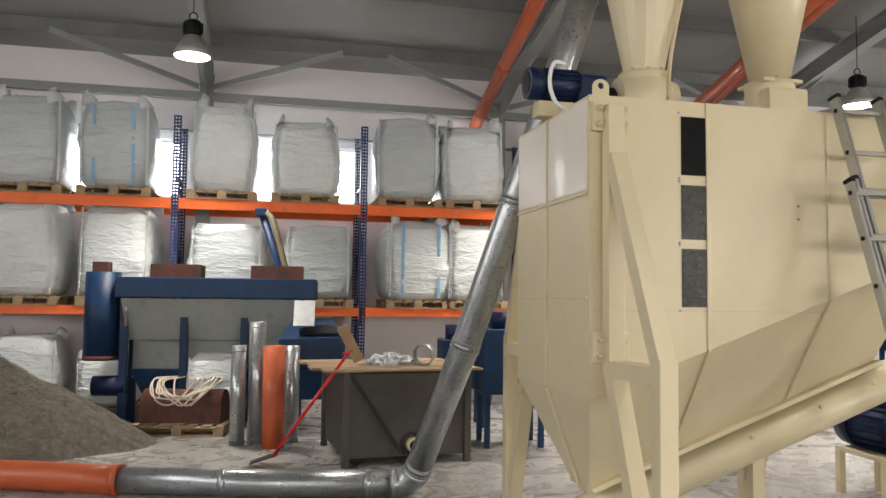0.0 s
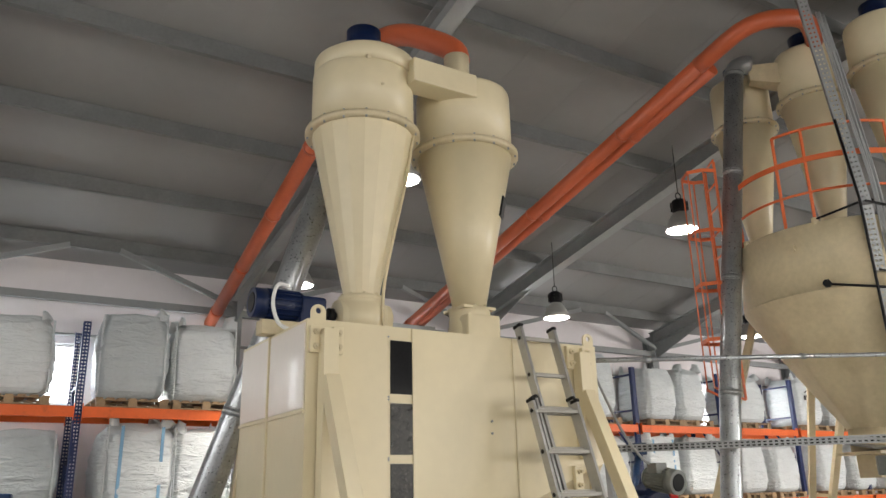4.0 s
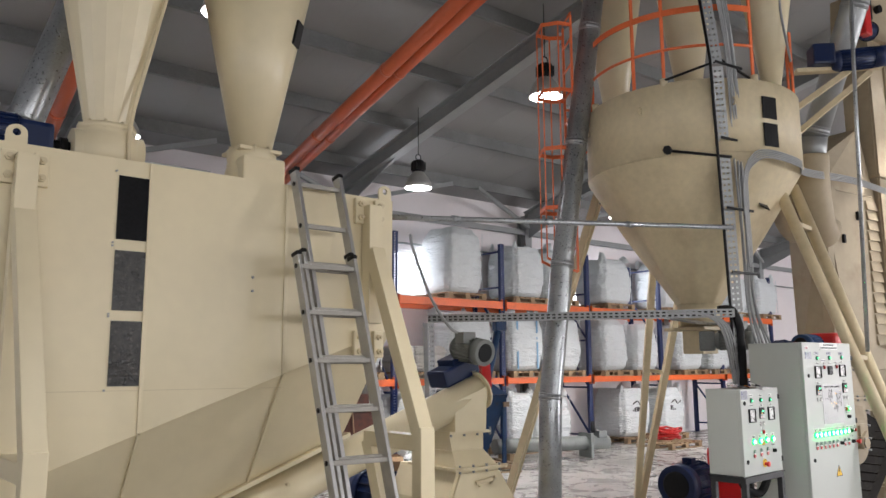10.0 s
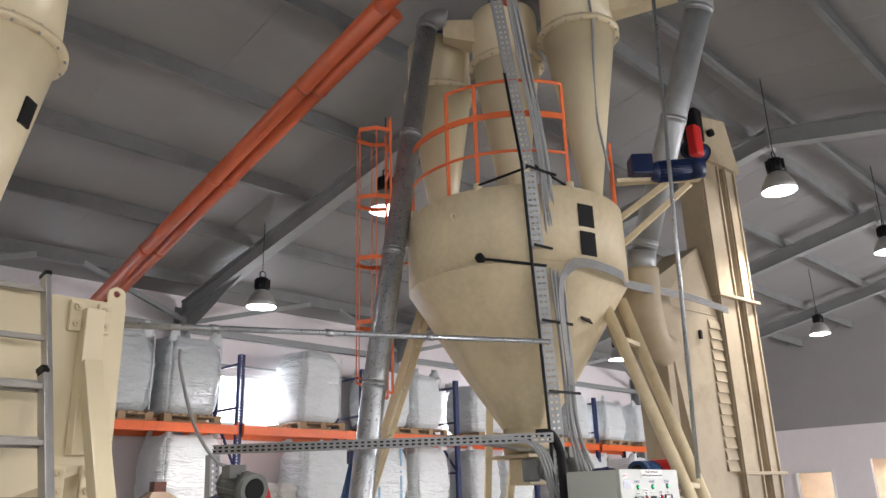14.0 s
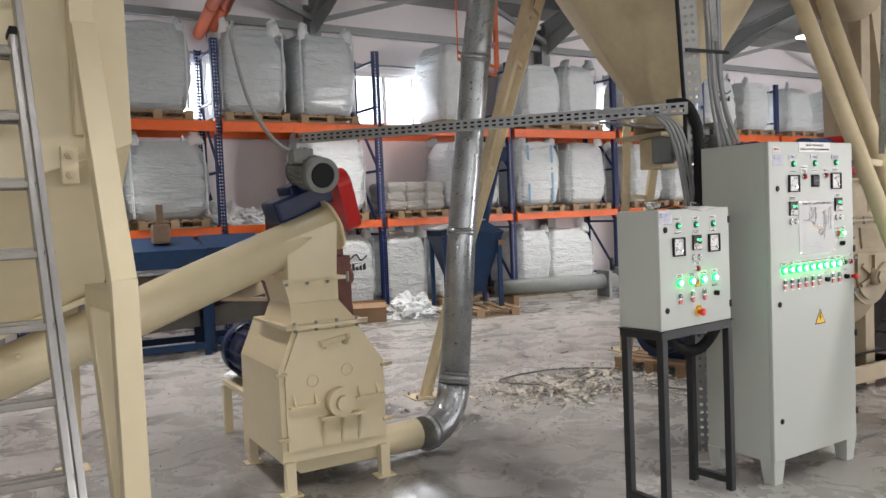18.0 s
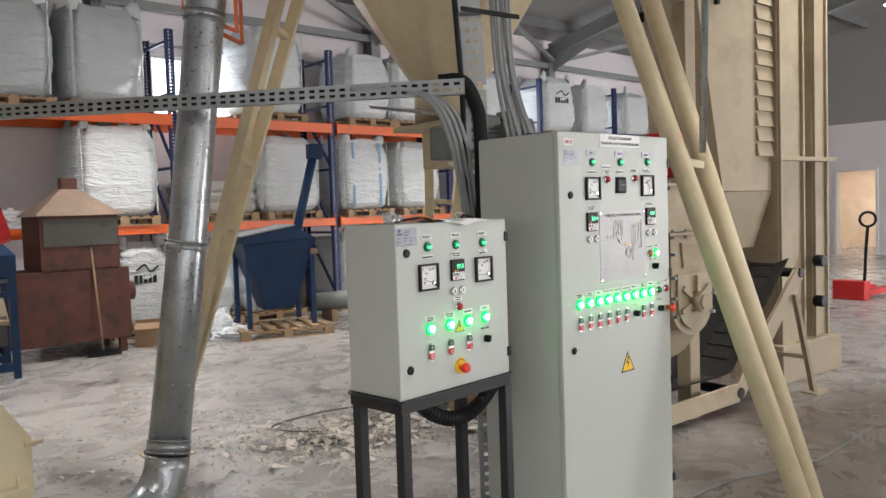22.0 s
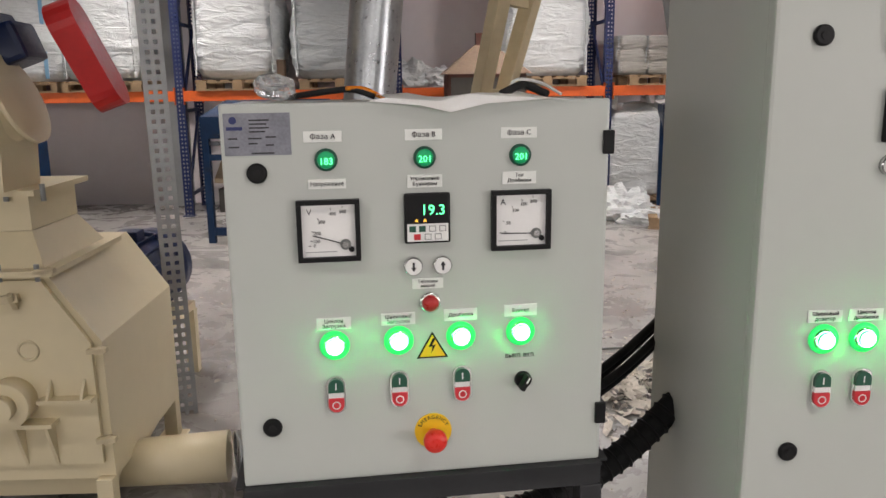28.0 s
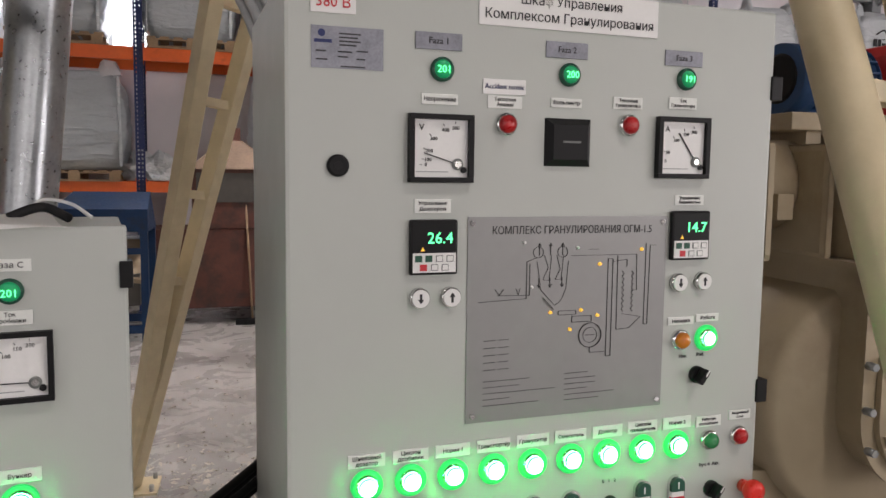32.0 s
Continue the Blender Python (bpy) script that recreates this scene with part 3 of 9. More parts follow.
for xa, xb in zip(FRAMES, FRAMES[1:]):
    xm = (xa + xb) / 2
    for x_end, s in ((xa, 1), (xb, -1)):
        bm = B()
        beam(bm, (x_end + 0.1 * s, 14.3, 4.9), (xm - 0.35 * s, 13.7, 5.42), 0.085, 0.008)
        beam(bm, (x_end + 0.1 * s, 14.27, 4.93), (xm - 0.35 * s, 13.67, 5.45), 0.008, 0.085)
        solid("roof_brace", bm, STEEL, "thin grey diagonal roof brace", "brace", "roof braces", "structure")

# high-bay lamps
LAMPS = [(-1.38, 11.15, 4.79), (3.62, 11.67, 4.87), (8.23, 11.71, 4.74), (12.91, 11.72, 4.73), (17.03, 11.74, 4.74), (3.98, 8.64, 5.46),
         (8.38, 8.67, 5.41), (21.2, 9.06, 5.31), (12.42, 5.44, 5.58), (16.86, 5.79, 5.66), (4.4, 2.2, 5.6), (9.2, 2.2, 5.6)]
bm = B()
lathe(bm, [(0.055, 0.2), (0.10, 0.17), (0.15, 0.10), (0.19, 0.02), (0.215, -0.06), (0.205, -0.06), (0.18, 0.015), (0.14, 0.09), (0.09, 0.155), (0.05, 0.185)], 28, caps=False)
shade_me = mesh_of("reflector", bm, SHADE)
bm = B()
lathe(bm, [(0.085, 0.19), (0.1, 0.21), (0.1, 0.33), (0.085, 0.36), (0.04, 0.38)], 16)
head_me = mesh_of("ballast_housing", bm, BLACK)
bm = B()
box(bm, -0.004, 0.004, 0.098, 0.115, 0.21, 0.34)
fin_me = mesh_of("cooling_fin", bm, BLACK)
bm = B()
ring_bead(bm, (0, 0, 0.42), (0, 1, 0), 0.045, 0.008, 16, 6)
hook_me = mesh_of("hook", bm, BLACK)
bm = B()
lathe(bm, [(0.001, -0.03), (0.12, -0.032), (0.198, -0.05), (0.198, -0.058), (0.12, -0.078), (0.001, -0.088)], 24, caps=False)
disc_me = mesh_of("glowing_lens", bm, LAMP_GLOW)
for k, (lx, ly, lz) in enumerate(LAMPS):
    ob = thing("high_bay_lamp", pose(lx, ly, lz) @ Matrix.Diagonal((1.09, 1.09, 1.09, 1)), "bell-shaped grey high-bay lamp with a black top, lit", "lamp", "high-bay lamps")
    part("reflector", shade_me, SHADE, ob)
    part("ballast_housing", head_me, BLACK, ob, "finned black housing")
    for i in range(8):
        part("cooling_fin", fin_me, BLACK, ob).matrix_basis = Matrix.Rotation(i * math.pi / 4, 4, "Z")
    part("hook", hook_me, BLACK, ob)
    part("glowing_lens", disc_me, LAMP_GLOW, ob, "glaring white lens")
    bm = B()
    cyl(bm, (0, 0, 0.46), (0, 0, (sheet_z((HALL_BACK @ Vector((lx, ly, 0))).y) - lz - 0.02) / 1.09), 0.006, seg=6)
    part("suspension_wire", bm, BLACK, ob)
    d = bpy.data.lights.new("high_bay_light", "SPOT")
    d.energy, d.color, d.spot_size, d.spot_blend, d.shadow_soft_size = 820, (1.0, 0.96, 0.89), radians(100), 0.75, 0.15
    lo = new("high_bay_light", d)
    lo.matrix_world = pose(lx, ly, lz - 0.13)

# lit room beyond the doorway
bm = B()
box(bm, X1 + 3.4, X1 + 3.5, 8.4, 13.0, 0, 2.8)
box(bm, X1 + 0.17, X1 + 3.4, 8.4, 8.5, 0, 2.8)
box(bm, X1 + 0.17, X1 + 3.4, 12.9, 13.0, 0, 2.8)
box(bm, X1 + 0.17, X1 + 3.5, 8.4, 13.0, 2.8, 2.9)
solid("side_room", bm, mat("warm_room_wall", (0.72, 0.62, 0.52), 0.6), "warm-lit side room behind the doorway", "room", kind="structure")
area_lamp("side_room_light", HALL @ pose(X1 + 1.8, 11.0, 2.75, 0, 0, 0), 0.6, 1.2, 110, (1.0, 0.88, 0.72))
bm = B()
box(bm, X1 - 0.03, X1 + 0.18, 10.44, 10.5, 0, 2.36)
box(bm, X1 - 0.03, X1 + 0.18, 11.5, 11.56, 0, 2.36)
box(bm, X1 - 0.03, X1 + 0.18, 10.5, 11.5, 2.3, 2.36)
solid("door_1", bm, WHITE, "white frame of an open doorway", "door", kind="structure")

# turn the hall's shell into place; floor, ground, sky and the measured lamps stand already
for ob in list(scene.collection.objects):
    if ob.parent is None and ob.type in {"MESH", "EMPTY"} and ob.name.split(".")[0] not in ("floor", "ground", "backdrop", "high_bay_lamp"):
        ob.matrix_basis = HALL @ ob.matrix_basis

# ---- pallet racking along the north wall ----
POSTS = [-7.3, -4.58, -1.86, 0.85, 3.55, 6.21, 8.86, 11.56, 14.2, 16.85, 19.5, 22.1]


def perforated(bm, w, n, pitch, slot, m, flange=0.0, start=0.0):
    """A plate w wide and n pitches long, with a row of slots, in the plane x (across), z (along)."""
    xs = [-w / 2, -w * 0.3, -w * 0.1, w * 0.1, w * 0.3, w / 2]
    grid = {}

    def v(i, j, z):
        key = (i, round(z, 5))
        if key not in grid:
            grid[key] = bm.verts.new(m @ Vector((xs[i], 0, z)))
        return grid[key]

    for k in range(n):
        z0, z1, z2 = start + k * pitch, start + k * pitch + slot, start + (k + 1) * pitch
        for i in range(5):
            if not (i in (1, 3)):
                bm.faces.new((v(i, 0, z0), v(i + 1, 0, z0), v(i + 1, 0, z1), v(i, 0, z1)))
            bm.faces.new((v(i, 0, z1), v(i + 1, 0, z1), v(i + 1, 0, z2), v(i, 0, z2)))
    if flange:
        za, zb = start, start + n * pitch
        for s in (-1, 1):
            q = [Vector((s * w / 2, 0, za)), Vector((s * w / 2, flange, za)), Vector((s * w / 2, flange, zb)), Vector((s * w / 2, 0, zb))]
            bm.faces.new([bm.verts.new(m @ p) for p in q])


def thicken(ob, t=0.003):
    md = ob.modifiers.new("thickness", "SOLIDIFY")
    md.thickness = t
    return ob


bm = B()
perforated(bm, 0.1, 86, 0.05, 0.022, Matrix.Identity(4), 0.08)
upright_me = mesh_of("upright", bm, RACK_BLUE)
rack = thing("pallet_rack", HALL, "long blue and orange pallet rack against the wall", "pallet rack")
for k, xp in enumerate(POSTS):
    for y, flip in ((RACK_Y, 0), (14.5, 180)):
        u = part("upright", upright_me, RACK_BLUE, rack)
        u.matrix_basis = pose(xp, y, 0.0, 0, 0, flip)
        thicken(u, 0.004)
        bm = B()
        box(bm, xp - 0.07, xp + 0.07, y - 0.06, y + 0.08, 0.0, 0.008)
        part("foot_plate", bm, RACK_BLUE, rack)
    for z in (0.25, 1.3, 2.35, 3.4, 4.15):
        bm = B()
        beam(bm, (xp, RACK_Y + 0.06, z), (xp, 14.44, z), 0.03, 0.04)
        part("frame_brace", bm, RACK_BLUE, rack)
    for z in (0.25, 1.3, 2.35):
        bm = B()
        beam(bm, (xp, RACK_Y + 0.06, z), (xp, 14.44, z + 1.05), 0.03, 0.04)
        part("frame_brace", bm, RACK_BLUE, rack)
for xa, xb in zip(POSTS, POSTS[1:]):
    for z0, z1 in ((2.94, 3.09), (1.42, 1.545)):
        for y in (RACK_Y - 0.05, 14.46):
            bm = B()
            box(bm, xa + 0.052, xb - 0.052, y, y + 0.05, z0, z1, 0.004)
            part("beam", bm, ORANGE, rack, "orange steel beam")
            for xe in (xa + 0.056, xb - 0.056):
                bm = B()
                box(bm, xe - 0.004, xe + 0.004, y - 0.01, y + 0.06, z0 - 0.04, z1 + 0.04)
                part("beam_connector", bm, ORANGE, rack)

# pallets: one built, the rest copied
pallet = thing("pallet", pose(0, 0, -5), "worn wooden pallet carrying a bulk bag", "pallet", "pallets")


def pallet_parts(root, w=1.0, d=1.1, h=0.13):
    for i in range(7):
        x = -w / 2 + 0.05 + i * (w - 0.1) / 6
        bm = B()
        box(bm, x - 0.05, x + 0.05, -d / 2, d / 2, h - 0.022, h)
        part("board", bm, WOOD, root)
    for y in (-d / 2 + 0.05, 0, d / 2 - 0.05):
        bm = B()
        box(bm, -w / 2, w / 2, y - 0.05, y + 0.05, h - 0.04, h - 0.022)
        part("stringer", bm, WOOD, root)
        for x in (-w / 2 + 0.07, 0, w / 2 - 0.07):
            bm = B()
            box(bm, x - 0.06, x + 0.06, y - 0.05, y + 0.05, 0.02, h - 0.04)
            part("block", bm, WOOD, root)
        bm = B()
        box(bm, -w / 2, w / 2, y - 0.05, y + 0.05, 0, 0.02)
        part("bottom_board", bm, WOOD, root)


pallet_parts(pallet)
rng = random.Random(7)


def bag_mesh(seed, ears, slump):
    """A filled bulk bag 1 x 1 x 1, swollen between its seams, with creases."""
    r = random.Random(seed)
    bm = B()
    nu, nv = 64, 34
    rings = []
    off = Vector((seed * 3.1, seed * 1.7, 0))
    for j in range(nv + 1):
        t = j / nv
        prof = 0.90 + 0.13 * math.sin(math.pi * min(1, t * 1.08)) ** 0.8
        if t < 0.08:
            prof *= 0.86 + 0.14 * (t / 0.08) ** 0.5
        if t > 0.86:
            prof *= 1 - slump * ((t - 0.86) / 0.14) ** 1.6
        ring = []
        for i in range(nu):
            a = 6.28318 * i / nu
            ca, sa = math.cos(a), math.sin(a)
            e = 0.36
            x = math.copysign(abs(ca) ** e, ca) * 0.5 * prof
            y = math.copysign(abs(sa) ** e, sa) * 0.5 * prof
            q = Vector((x, y, t)) * 2.2 + off
            n = noise.noise(q) * 0.022 + noise.noise(Vector((x * 3 + seed, y * 3, t * 13))) * 0.016 * (0.4 + math.sin(math.pi * t))
            fold = 1 - abs(noise.noise(Vector((a * 1.6 + seed * 7, t * 2.0 + x, seed)))) * 3.2
            n += 0.016 * max(0, fold) * (0.35 + 0.65 * t)
            sag = 1 - abs(noise.noise(Vector((x * 1.6 + seed, y * 1.6, t * 9.0 + 0.8 * noise.noise(Vector((x * 3, y * 3, seed))))))) * 3.0
            n += 0.013 * max(0, sag) * (1 - t)
            corner = abs(ca * sa) * 2
            n -= 0.018 * max(0, corner - 0.85) * 6
            dz = noise.noise(Vector((x * 3, y * 3, seed * 5.0))) * 0.045 * t
            k = 1 + n * 2
            ring.append(bm.verts.new(Vector((x * k, y * k, t + dz))))
        rings.append(ring)
    for a, b in zip(rings, rings[1:]):
        for i in range(nu):
            f = bm.faces.new((a[i], a[(i + 1) % nu], b[(i + 1) % nu], b[i]))
            f.smooth = True
    top = rings[-1]
    c = bm.verts.new(Vector((0, 0, 1.0 + 0.02 * r.random())))
    for i in range(nu):
        f = bm.faces.new((top[i], top[(i + 1) % nu], c))
        f.smooth = True
    bm.faces.new(rings[0][::-1])
    return mesh_of("bulk_bag", bm, BAG)


def ear_mesh(seed):
    """A crumpled tuft of cloth where a lifting loop is sewn on."""
    r = random.Random(seed)
    bm = B()
    n = 7
    lo = [bm.verts.new(Vector((0.13 * math.cos(6.28 * i / n), 0.06 * math.sin(6.28 * i / n), -0.03))) for i in range(n)]
    mid = [bm.verts.new(Vector((0.10 * math.cos(6.28 * i / n) + r.uniform(-0.03, 0.03), 0.04 * math.sin(6.28 * i / n), 0.035 + r.uniform(0, 0.03)))) for i in range(n)]
    hi = [bm.verts.new(Vector((0.06 * math.cos(6.28 * i / n) + r.uniform(-0.04, 0.04), 0.02 * math.sin(6.28 * i / n), 0.07 + r.uniform(-0.02, 0.05)))) for i in range(n)]
    for a, b in ((lo, mid), (mid, hi)):
        for i in range(n):
            f = bm.faces.new((a[i], a[(i + 1) % n], b[(i + 1) % n], b[i]))
            f.smooth = True
    bm.faces.new(hi)
    return mesh_of("tuft", bm, BAG)


BAG_MESHES = [bag_mesh(s, 4, sl) for s, sl in ((1, 0.10), (2, 0.22), (3, 0.06), (4, 0.3), (5, 0.15), (6, 0.08))]
EARS = [ear_mesh(s) for s in range(4)]
bm = B()
sweep(bm, curve_pts([(-0.16, 0, 0), (-0.12, 0.0, 0.10), (0, 0.01, 0.14), (0.11, 0, 0.09), (0.15, 0, 0)], 5), 0.012, 6)
LOOP = mesh_of("lifting_loop", bm, BAG)
bm = B()
box(bm, -0.022, 0.022, -0.004, 0.004, 0.03, 0.95)
SEAM = mesh_of("seam_ribbon", bm, BAG)


def bulk_bag(x, y, z, w, h, d=0.98, variant=0, material=None, label="", ears=True, ribbon=None, turn=0.0, mark=False, base=None):
    me = BAG_MESHES[variant % 6]
    if material is not None:
        me = me.copy()
        me.materials.clear()
        me.materials.append(material)
    ob = tagged(new("bulk_bag", me), label or "full white woven bulk bag with creased sides", "bag", "bulk bags")
    ob.matrix_basis = (base or Matrix.Identity(4)) @ pose(x, y, z, 0, 0, turn + rng.uniform(-5, 5)) @ Matrix.Shear("XY", 4, (rng.uniform(-0.04, 0.04), rng.uniform(-0.02, 0.03))) @ Matrix.Diagonal((w, d, h, 1))
    if ears:
        for i, (sx, sy) in enumerate(((-1, -1), (1, -1), (-1, 1), (1, 1))):
            if rng.random() < 0.85:
                e = part("tuft", EARS[(variant + i) % 4], BAG, ob)
                e.matrix_basis = pose(sx * 0.36, sy * 0.36, 0.985, rng.uniform(-15, 15), rng.uniform(-20, 20), rng.uniform(0, 360)) @ Matrix.Diagonal((1, 1, 1.0 + rng.random() * 0.5, 1))
    for sx in (-1, 1):
        sm = part("side_seam", SEAM, BAG, ob)
        sm.matrix_basis = pose(sx * 0.452, -0.462, 0, 0, 0, sx * 45) @ Matrix.Diagonal((0.7, 1.6, 1, 1))
    if ribbon is not None:
        for sx in (-0.27, 0.27):
            rb = part("ribbon", SEAM.copy(), ribbon, ob)
            rb.data.materials.clear()
            rb.data.materials.append(ribbon)
            rb.matrix_basis = pose(sx, -0.512, 0) @ Matrix.Diagonal((1, 1, 1, 1))
    if mark:
        bm = B()
        for i, (bx, bw) in enumerate(((-0.2, 0.07), (-0.11, 0.06), (-0.03, 0.07), (0.06, 0.06), (0.14, 0.07))):
            box(bm, bx, bx + bw, -0.522, -0.515, 0.52, 0.62)
        sweep(bm, curve_pts([(-0.15, -0.52, 0.68), (0.0, -0.522, 0.74), (0.1, -0.522, 0.66), (0.25, -0.52, 0.72)], 6), 0.012, 6)
        part("printed_mark", bm, INK, ob, "dark printed lettering too small to read")
    return ob


def on_pallet(x, z, w, h, **kw):
    copy_thing(pallet, HALL @ pose(x, 14.02, z, 0, 0, 0))
    return bulk_bag(x, 14.02, z + 0.13, w, h, base=HALL, **kw)


TOP, MID = 3.09, 1.545
on_pallet(-3.85, TOP, 0.98, 1.24, variant=0, material=BAG_GREY, label="grey-white bulk bag with a gathered top")
on_pallet(-2.68, TOP, 0.98, 1.22, variant=2, material=BAG_GREY, ribbon=RIBBON, label="greyish bulk bag with blue corner ribbons")
on_pallet(-1.22, TOP, 0.93, 1.26, variant=0)
on_pallet(-0.02, TOP, 1.0, 1.10, variant=4, label="white bulk bag sagging in three vertical folds")
on_pallet(1.55, TOP, 0.99, 1.24, variant=2, material=BAG_GREY, label="grey bulk bag with crumpled tufts")
on_pallet(2.6, TOP, 0.99, 1.20, variant=3)
on_pallet(5.35, TOP, 1.05, 1.24, variant=2, material=BAG_GREY, label="film-wrapped grey bulk bag")
on_pallet(6.8, TOP, 1.05, 1.27, variant=0, material=BAG_GREY)
on_pallet(7.97, TOP, 1.03, 1.27, variant=5, material=BAG_GREY, label="white bulk bag with a torn cloth flap")
on_pallet(10.55, TOP, 1.0, 1.32, variant=1)
on_pallet(12.35, TOP, 0.95, 1.08, variant=2)
on_pallet(13.3, TOP, 0.9, 1.15, variant=3)
on_pallet(15.27, TOP, 1.1, 1.06, variant=4)
on_pallet(17.54, TOP, 1.0, 1.16, variant=1, mark=True, label="white bulk bag with dark print")
on_pallet(18.78, TOP, 0.9, 1.08, variant=2)
on_pallet(20.42, TOP, 1.05, 1.05, variant=3)
on_pallet(22.03, TOP, 1.05, 1.05, variant=5)
on_pallet(4.16, TOP, 1.0, 1.2, variant=5)
on_pallet(-3.84, MID, 0.91, 1.30, variant=4)
on_pallet(-2.63, MID, 0.98, 1.30, variant=3)
on_pallet(-1.11, MID, 1.06, 1.08, variant=0, material=BAG_GREY, ears=False, label="stack of sacks wrapped in clear film")
on_pallet(0.22, MID, 0.98, 1.08, variant=2, material=BAG_GREY, ears=False, label="stack of sacks wrapped in clear film")
on_pallet(1.7, MID, 1.04, 1.22, variant=3, ribbon=RIBBON, label="bulging white bulk bag with blue ribbons")
on_pallet(2.63, MID, 0.91, 1.15, variant=4)
on_pallet(4.26, MID, 1.05, 1.2, variant=1)
on_pallet(5.5, MID, 1.13, 1.12, variant=0, material=BAG_GREY, label="film-wrapped bulk bag with dark straps")
on_pallet(8.07, MID, 1.1, 1.24, variant=5)
on_pallet(10.75, MID, 1.1, 1.18, variant=1)
on_pallet(12.25, MID, 1.0, 1.18, variant=2, ribbon=RIBBON)
on_pallet(13.45, MID, 0.98, 1.2, variant=3)
on_pallet(15.1, MID, 0.95, 1.17, variant=1)
on_pallet(16.25, MID, 0.95, 1.1, variant=4)
on_pallet(18.13, MID, 1.0, 1.15, variant=0)
on_pallet(19.45, MID, 1.0, 1.1, variant=5)
on_pallet(21.53, MID, 1.0, 1.1, variant=2)
on_pallet(-3.81, 0.0, 0.91, 0.98, variant=4)
on_pallet(-2.71, 0.0, 0.78, 0.72, variant=1)
on_pallet(8.34, 0.0, 0.75, 1.16, variant=1, mark=True, label="white bulk bag with dark print and a yellow liner")
on_pallet(9.27, 0.0, 0.85, 1.18, variant=3)
on_pallet(12.02, 0.0, 0.85, 1.08, variant=5)
on_pallet(12.98, 0.0, 1.15, 1.06, variant=4)
on_pallet(15.79, 0.0, 1.05, 1.1, variant=2, mark=True)
on_pallet(17.18, 0.0, 1.05, 1.1, variant=0, mark=True)
on_pallet(10.38, 0.0, 0.9, 1.05, variant=1)
copy_thing(pallet, HALL @ pose(9.6, 14.02, MID))
for i in range(3):
    for j in range(3):
        bulk_bag(9.2 + 0.38 * i, 14.0, MID + 0.13 + 0.15 * j, 0.42, 0.19, 0.7, variant=i + j, material=BAG_SACK, label="flat pale sack lying in a stack on a pallet", ears=False, base=HALL)
for o in (pallet, *pallet.children_recursive):
    bpy.data.objects.remove(o)

# ---- the sloping-bottomed hopper with two cyclones ----
HOP = pose(1.90, 5.325, 0, 0, 0, 5.4)
hopper = thing("storage_hopper", HOP, "large cream-painted steel hopper on splayed legs with three sight glasses", "hopper")
L, D, ZT = 2.36, 1.24, 2.87


def low_z(u):
    return 1.14 + 0.366 * u


bm = B()
hull(bm, [(0, 0, low_z(0)), (L, 0, low_z(L)), (L, D, low_z(L)), (0, D, low_z(0))], [(0, 0, ZT), (L, 0, ZT), (L, D, ZT), (0, D, ZT)])
part("body", bm, CREAM, hopper)


def trough_z(u):
    return 0.45 + 0.366 * u


bm = B()
hull(bm, [(0.2, 0.46, trough_z(0.2)), (L - 0.1, 0.46, trough_z(L - 0.1)), (L - 0.1, 0.70, trough_z(L - 0.1)), (0.2, 0.70, trough_z(0.2))],
     [(0.004, 0.004, low_z(0)), (L - 0.004, 0.004, low_z(L)), (L - 0.004, D - 0.004, low_z(L)), (0.004, D - 0.004, low_z(0))])
part("tapered_bottom", bm, CREAM, hopper)
# seams and ribs
for u in (0.748, 1.572):
    bm = B()
    box(bm, u - 0.012, u + 0.012, -0.012, 0.0, low_z(u) + 0.004, ZT - 0.002, 0.004)
    part("seam_strip", bm, CREAM, hopper)
    bm = B()
    beam(bm, (u, -0.008, low_z(u)), (u + 0.0, 0.448, trough_z(u) - 0.0), 0.016, 0.02)
    part("seam_strip", bm, CREAM, hopper)
bm = B()
box(bm, 0.02, L - 0.8, -0.003, 0.0, 1.637, 1.641)
part("panel_joint", bm, CREAM_DULL, hopper)
for v0, v1 in ((0.0, 0.64), (0.66, D)):
    for z in (1.71, 2.305):
        bm = B()
        box(bm, -0.014, 0, v0 + 0.01, v1 - 0.01, z - 0.009, z + 0.009, 0.003)
        part("side_rib", bm, CREAM, hopper)
# upper side panels, paler and glossier than the body
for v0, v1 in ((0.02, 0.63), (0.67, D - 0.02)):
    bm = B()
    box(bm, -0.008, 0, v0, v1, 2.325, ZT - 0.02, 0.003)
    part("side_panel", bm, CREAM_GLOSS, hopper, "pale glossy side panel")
bm = B()
box(bm, -0.016, 0, 0.641, 0.659, low_z(0), ZT - 0.002, 0.004)
part("side_rib", bm, CREAM, hopper)
bm = B()
beam(bm, (-0.004, 0.65, 1.13), (0.19, 0.58, 0.52), 0.02, 0.02)
part("side_rib", bm, CREAM, hopper)
for z0, z1, pm in ((2.432, 2.778, SIGHT), (2.055, 2.373, PELLETS), (1.662, 2.0, PELLETS)):
    w = part("sight_glass", B(), CREAM, hopper)
    bm = B()
    box(bm, 0.577, 0.737, -0.006, 0.002, z0, z1)
    part("glass", bm, pm, w, "dark glossy pane with pellets behind")
    for bu, bz in ((0.562, z0 - 0.02), (0.562, z1 + 0.022)):
        bm = B()
        cyl(bm, (bu, 0.0, bz), (bu, -0.008, bz), 0.006, seg=8)
        part("screw", bm, STEEL, w)
for bu, bz in ((1.36, 2.28), (1.36, 2.2)):
    bm = B()
    cyl(bm, (bu, 0, bz), (bu, -0.01, bz), 0.008, seg=8)
    part("plug", bm, STEEL, hopper)


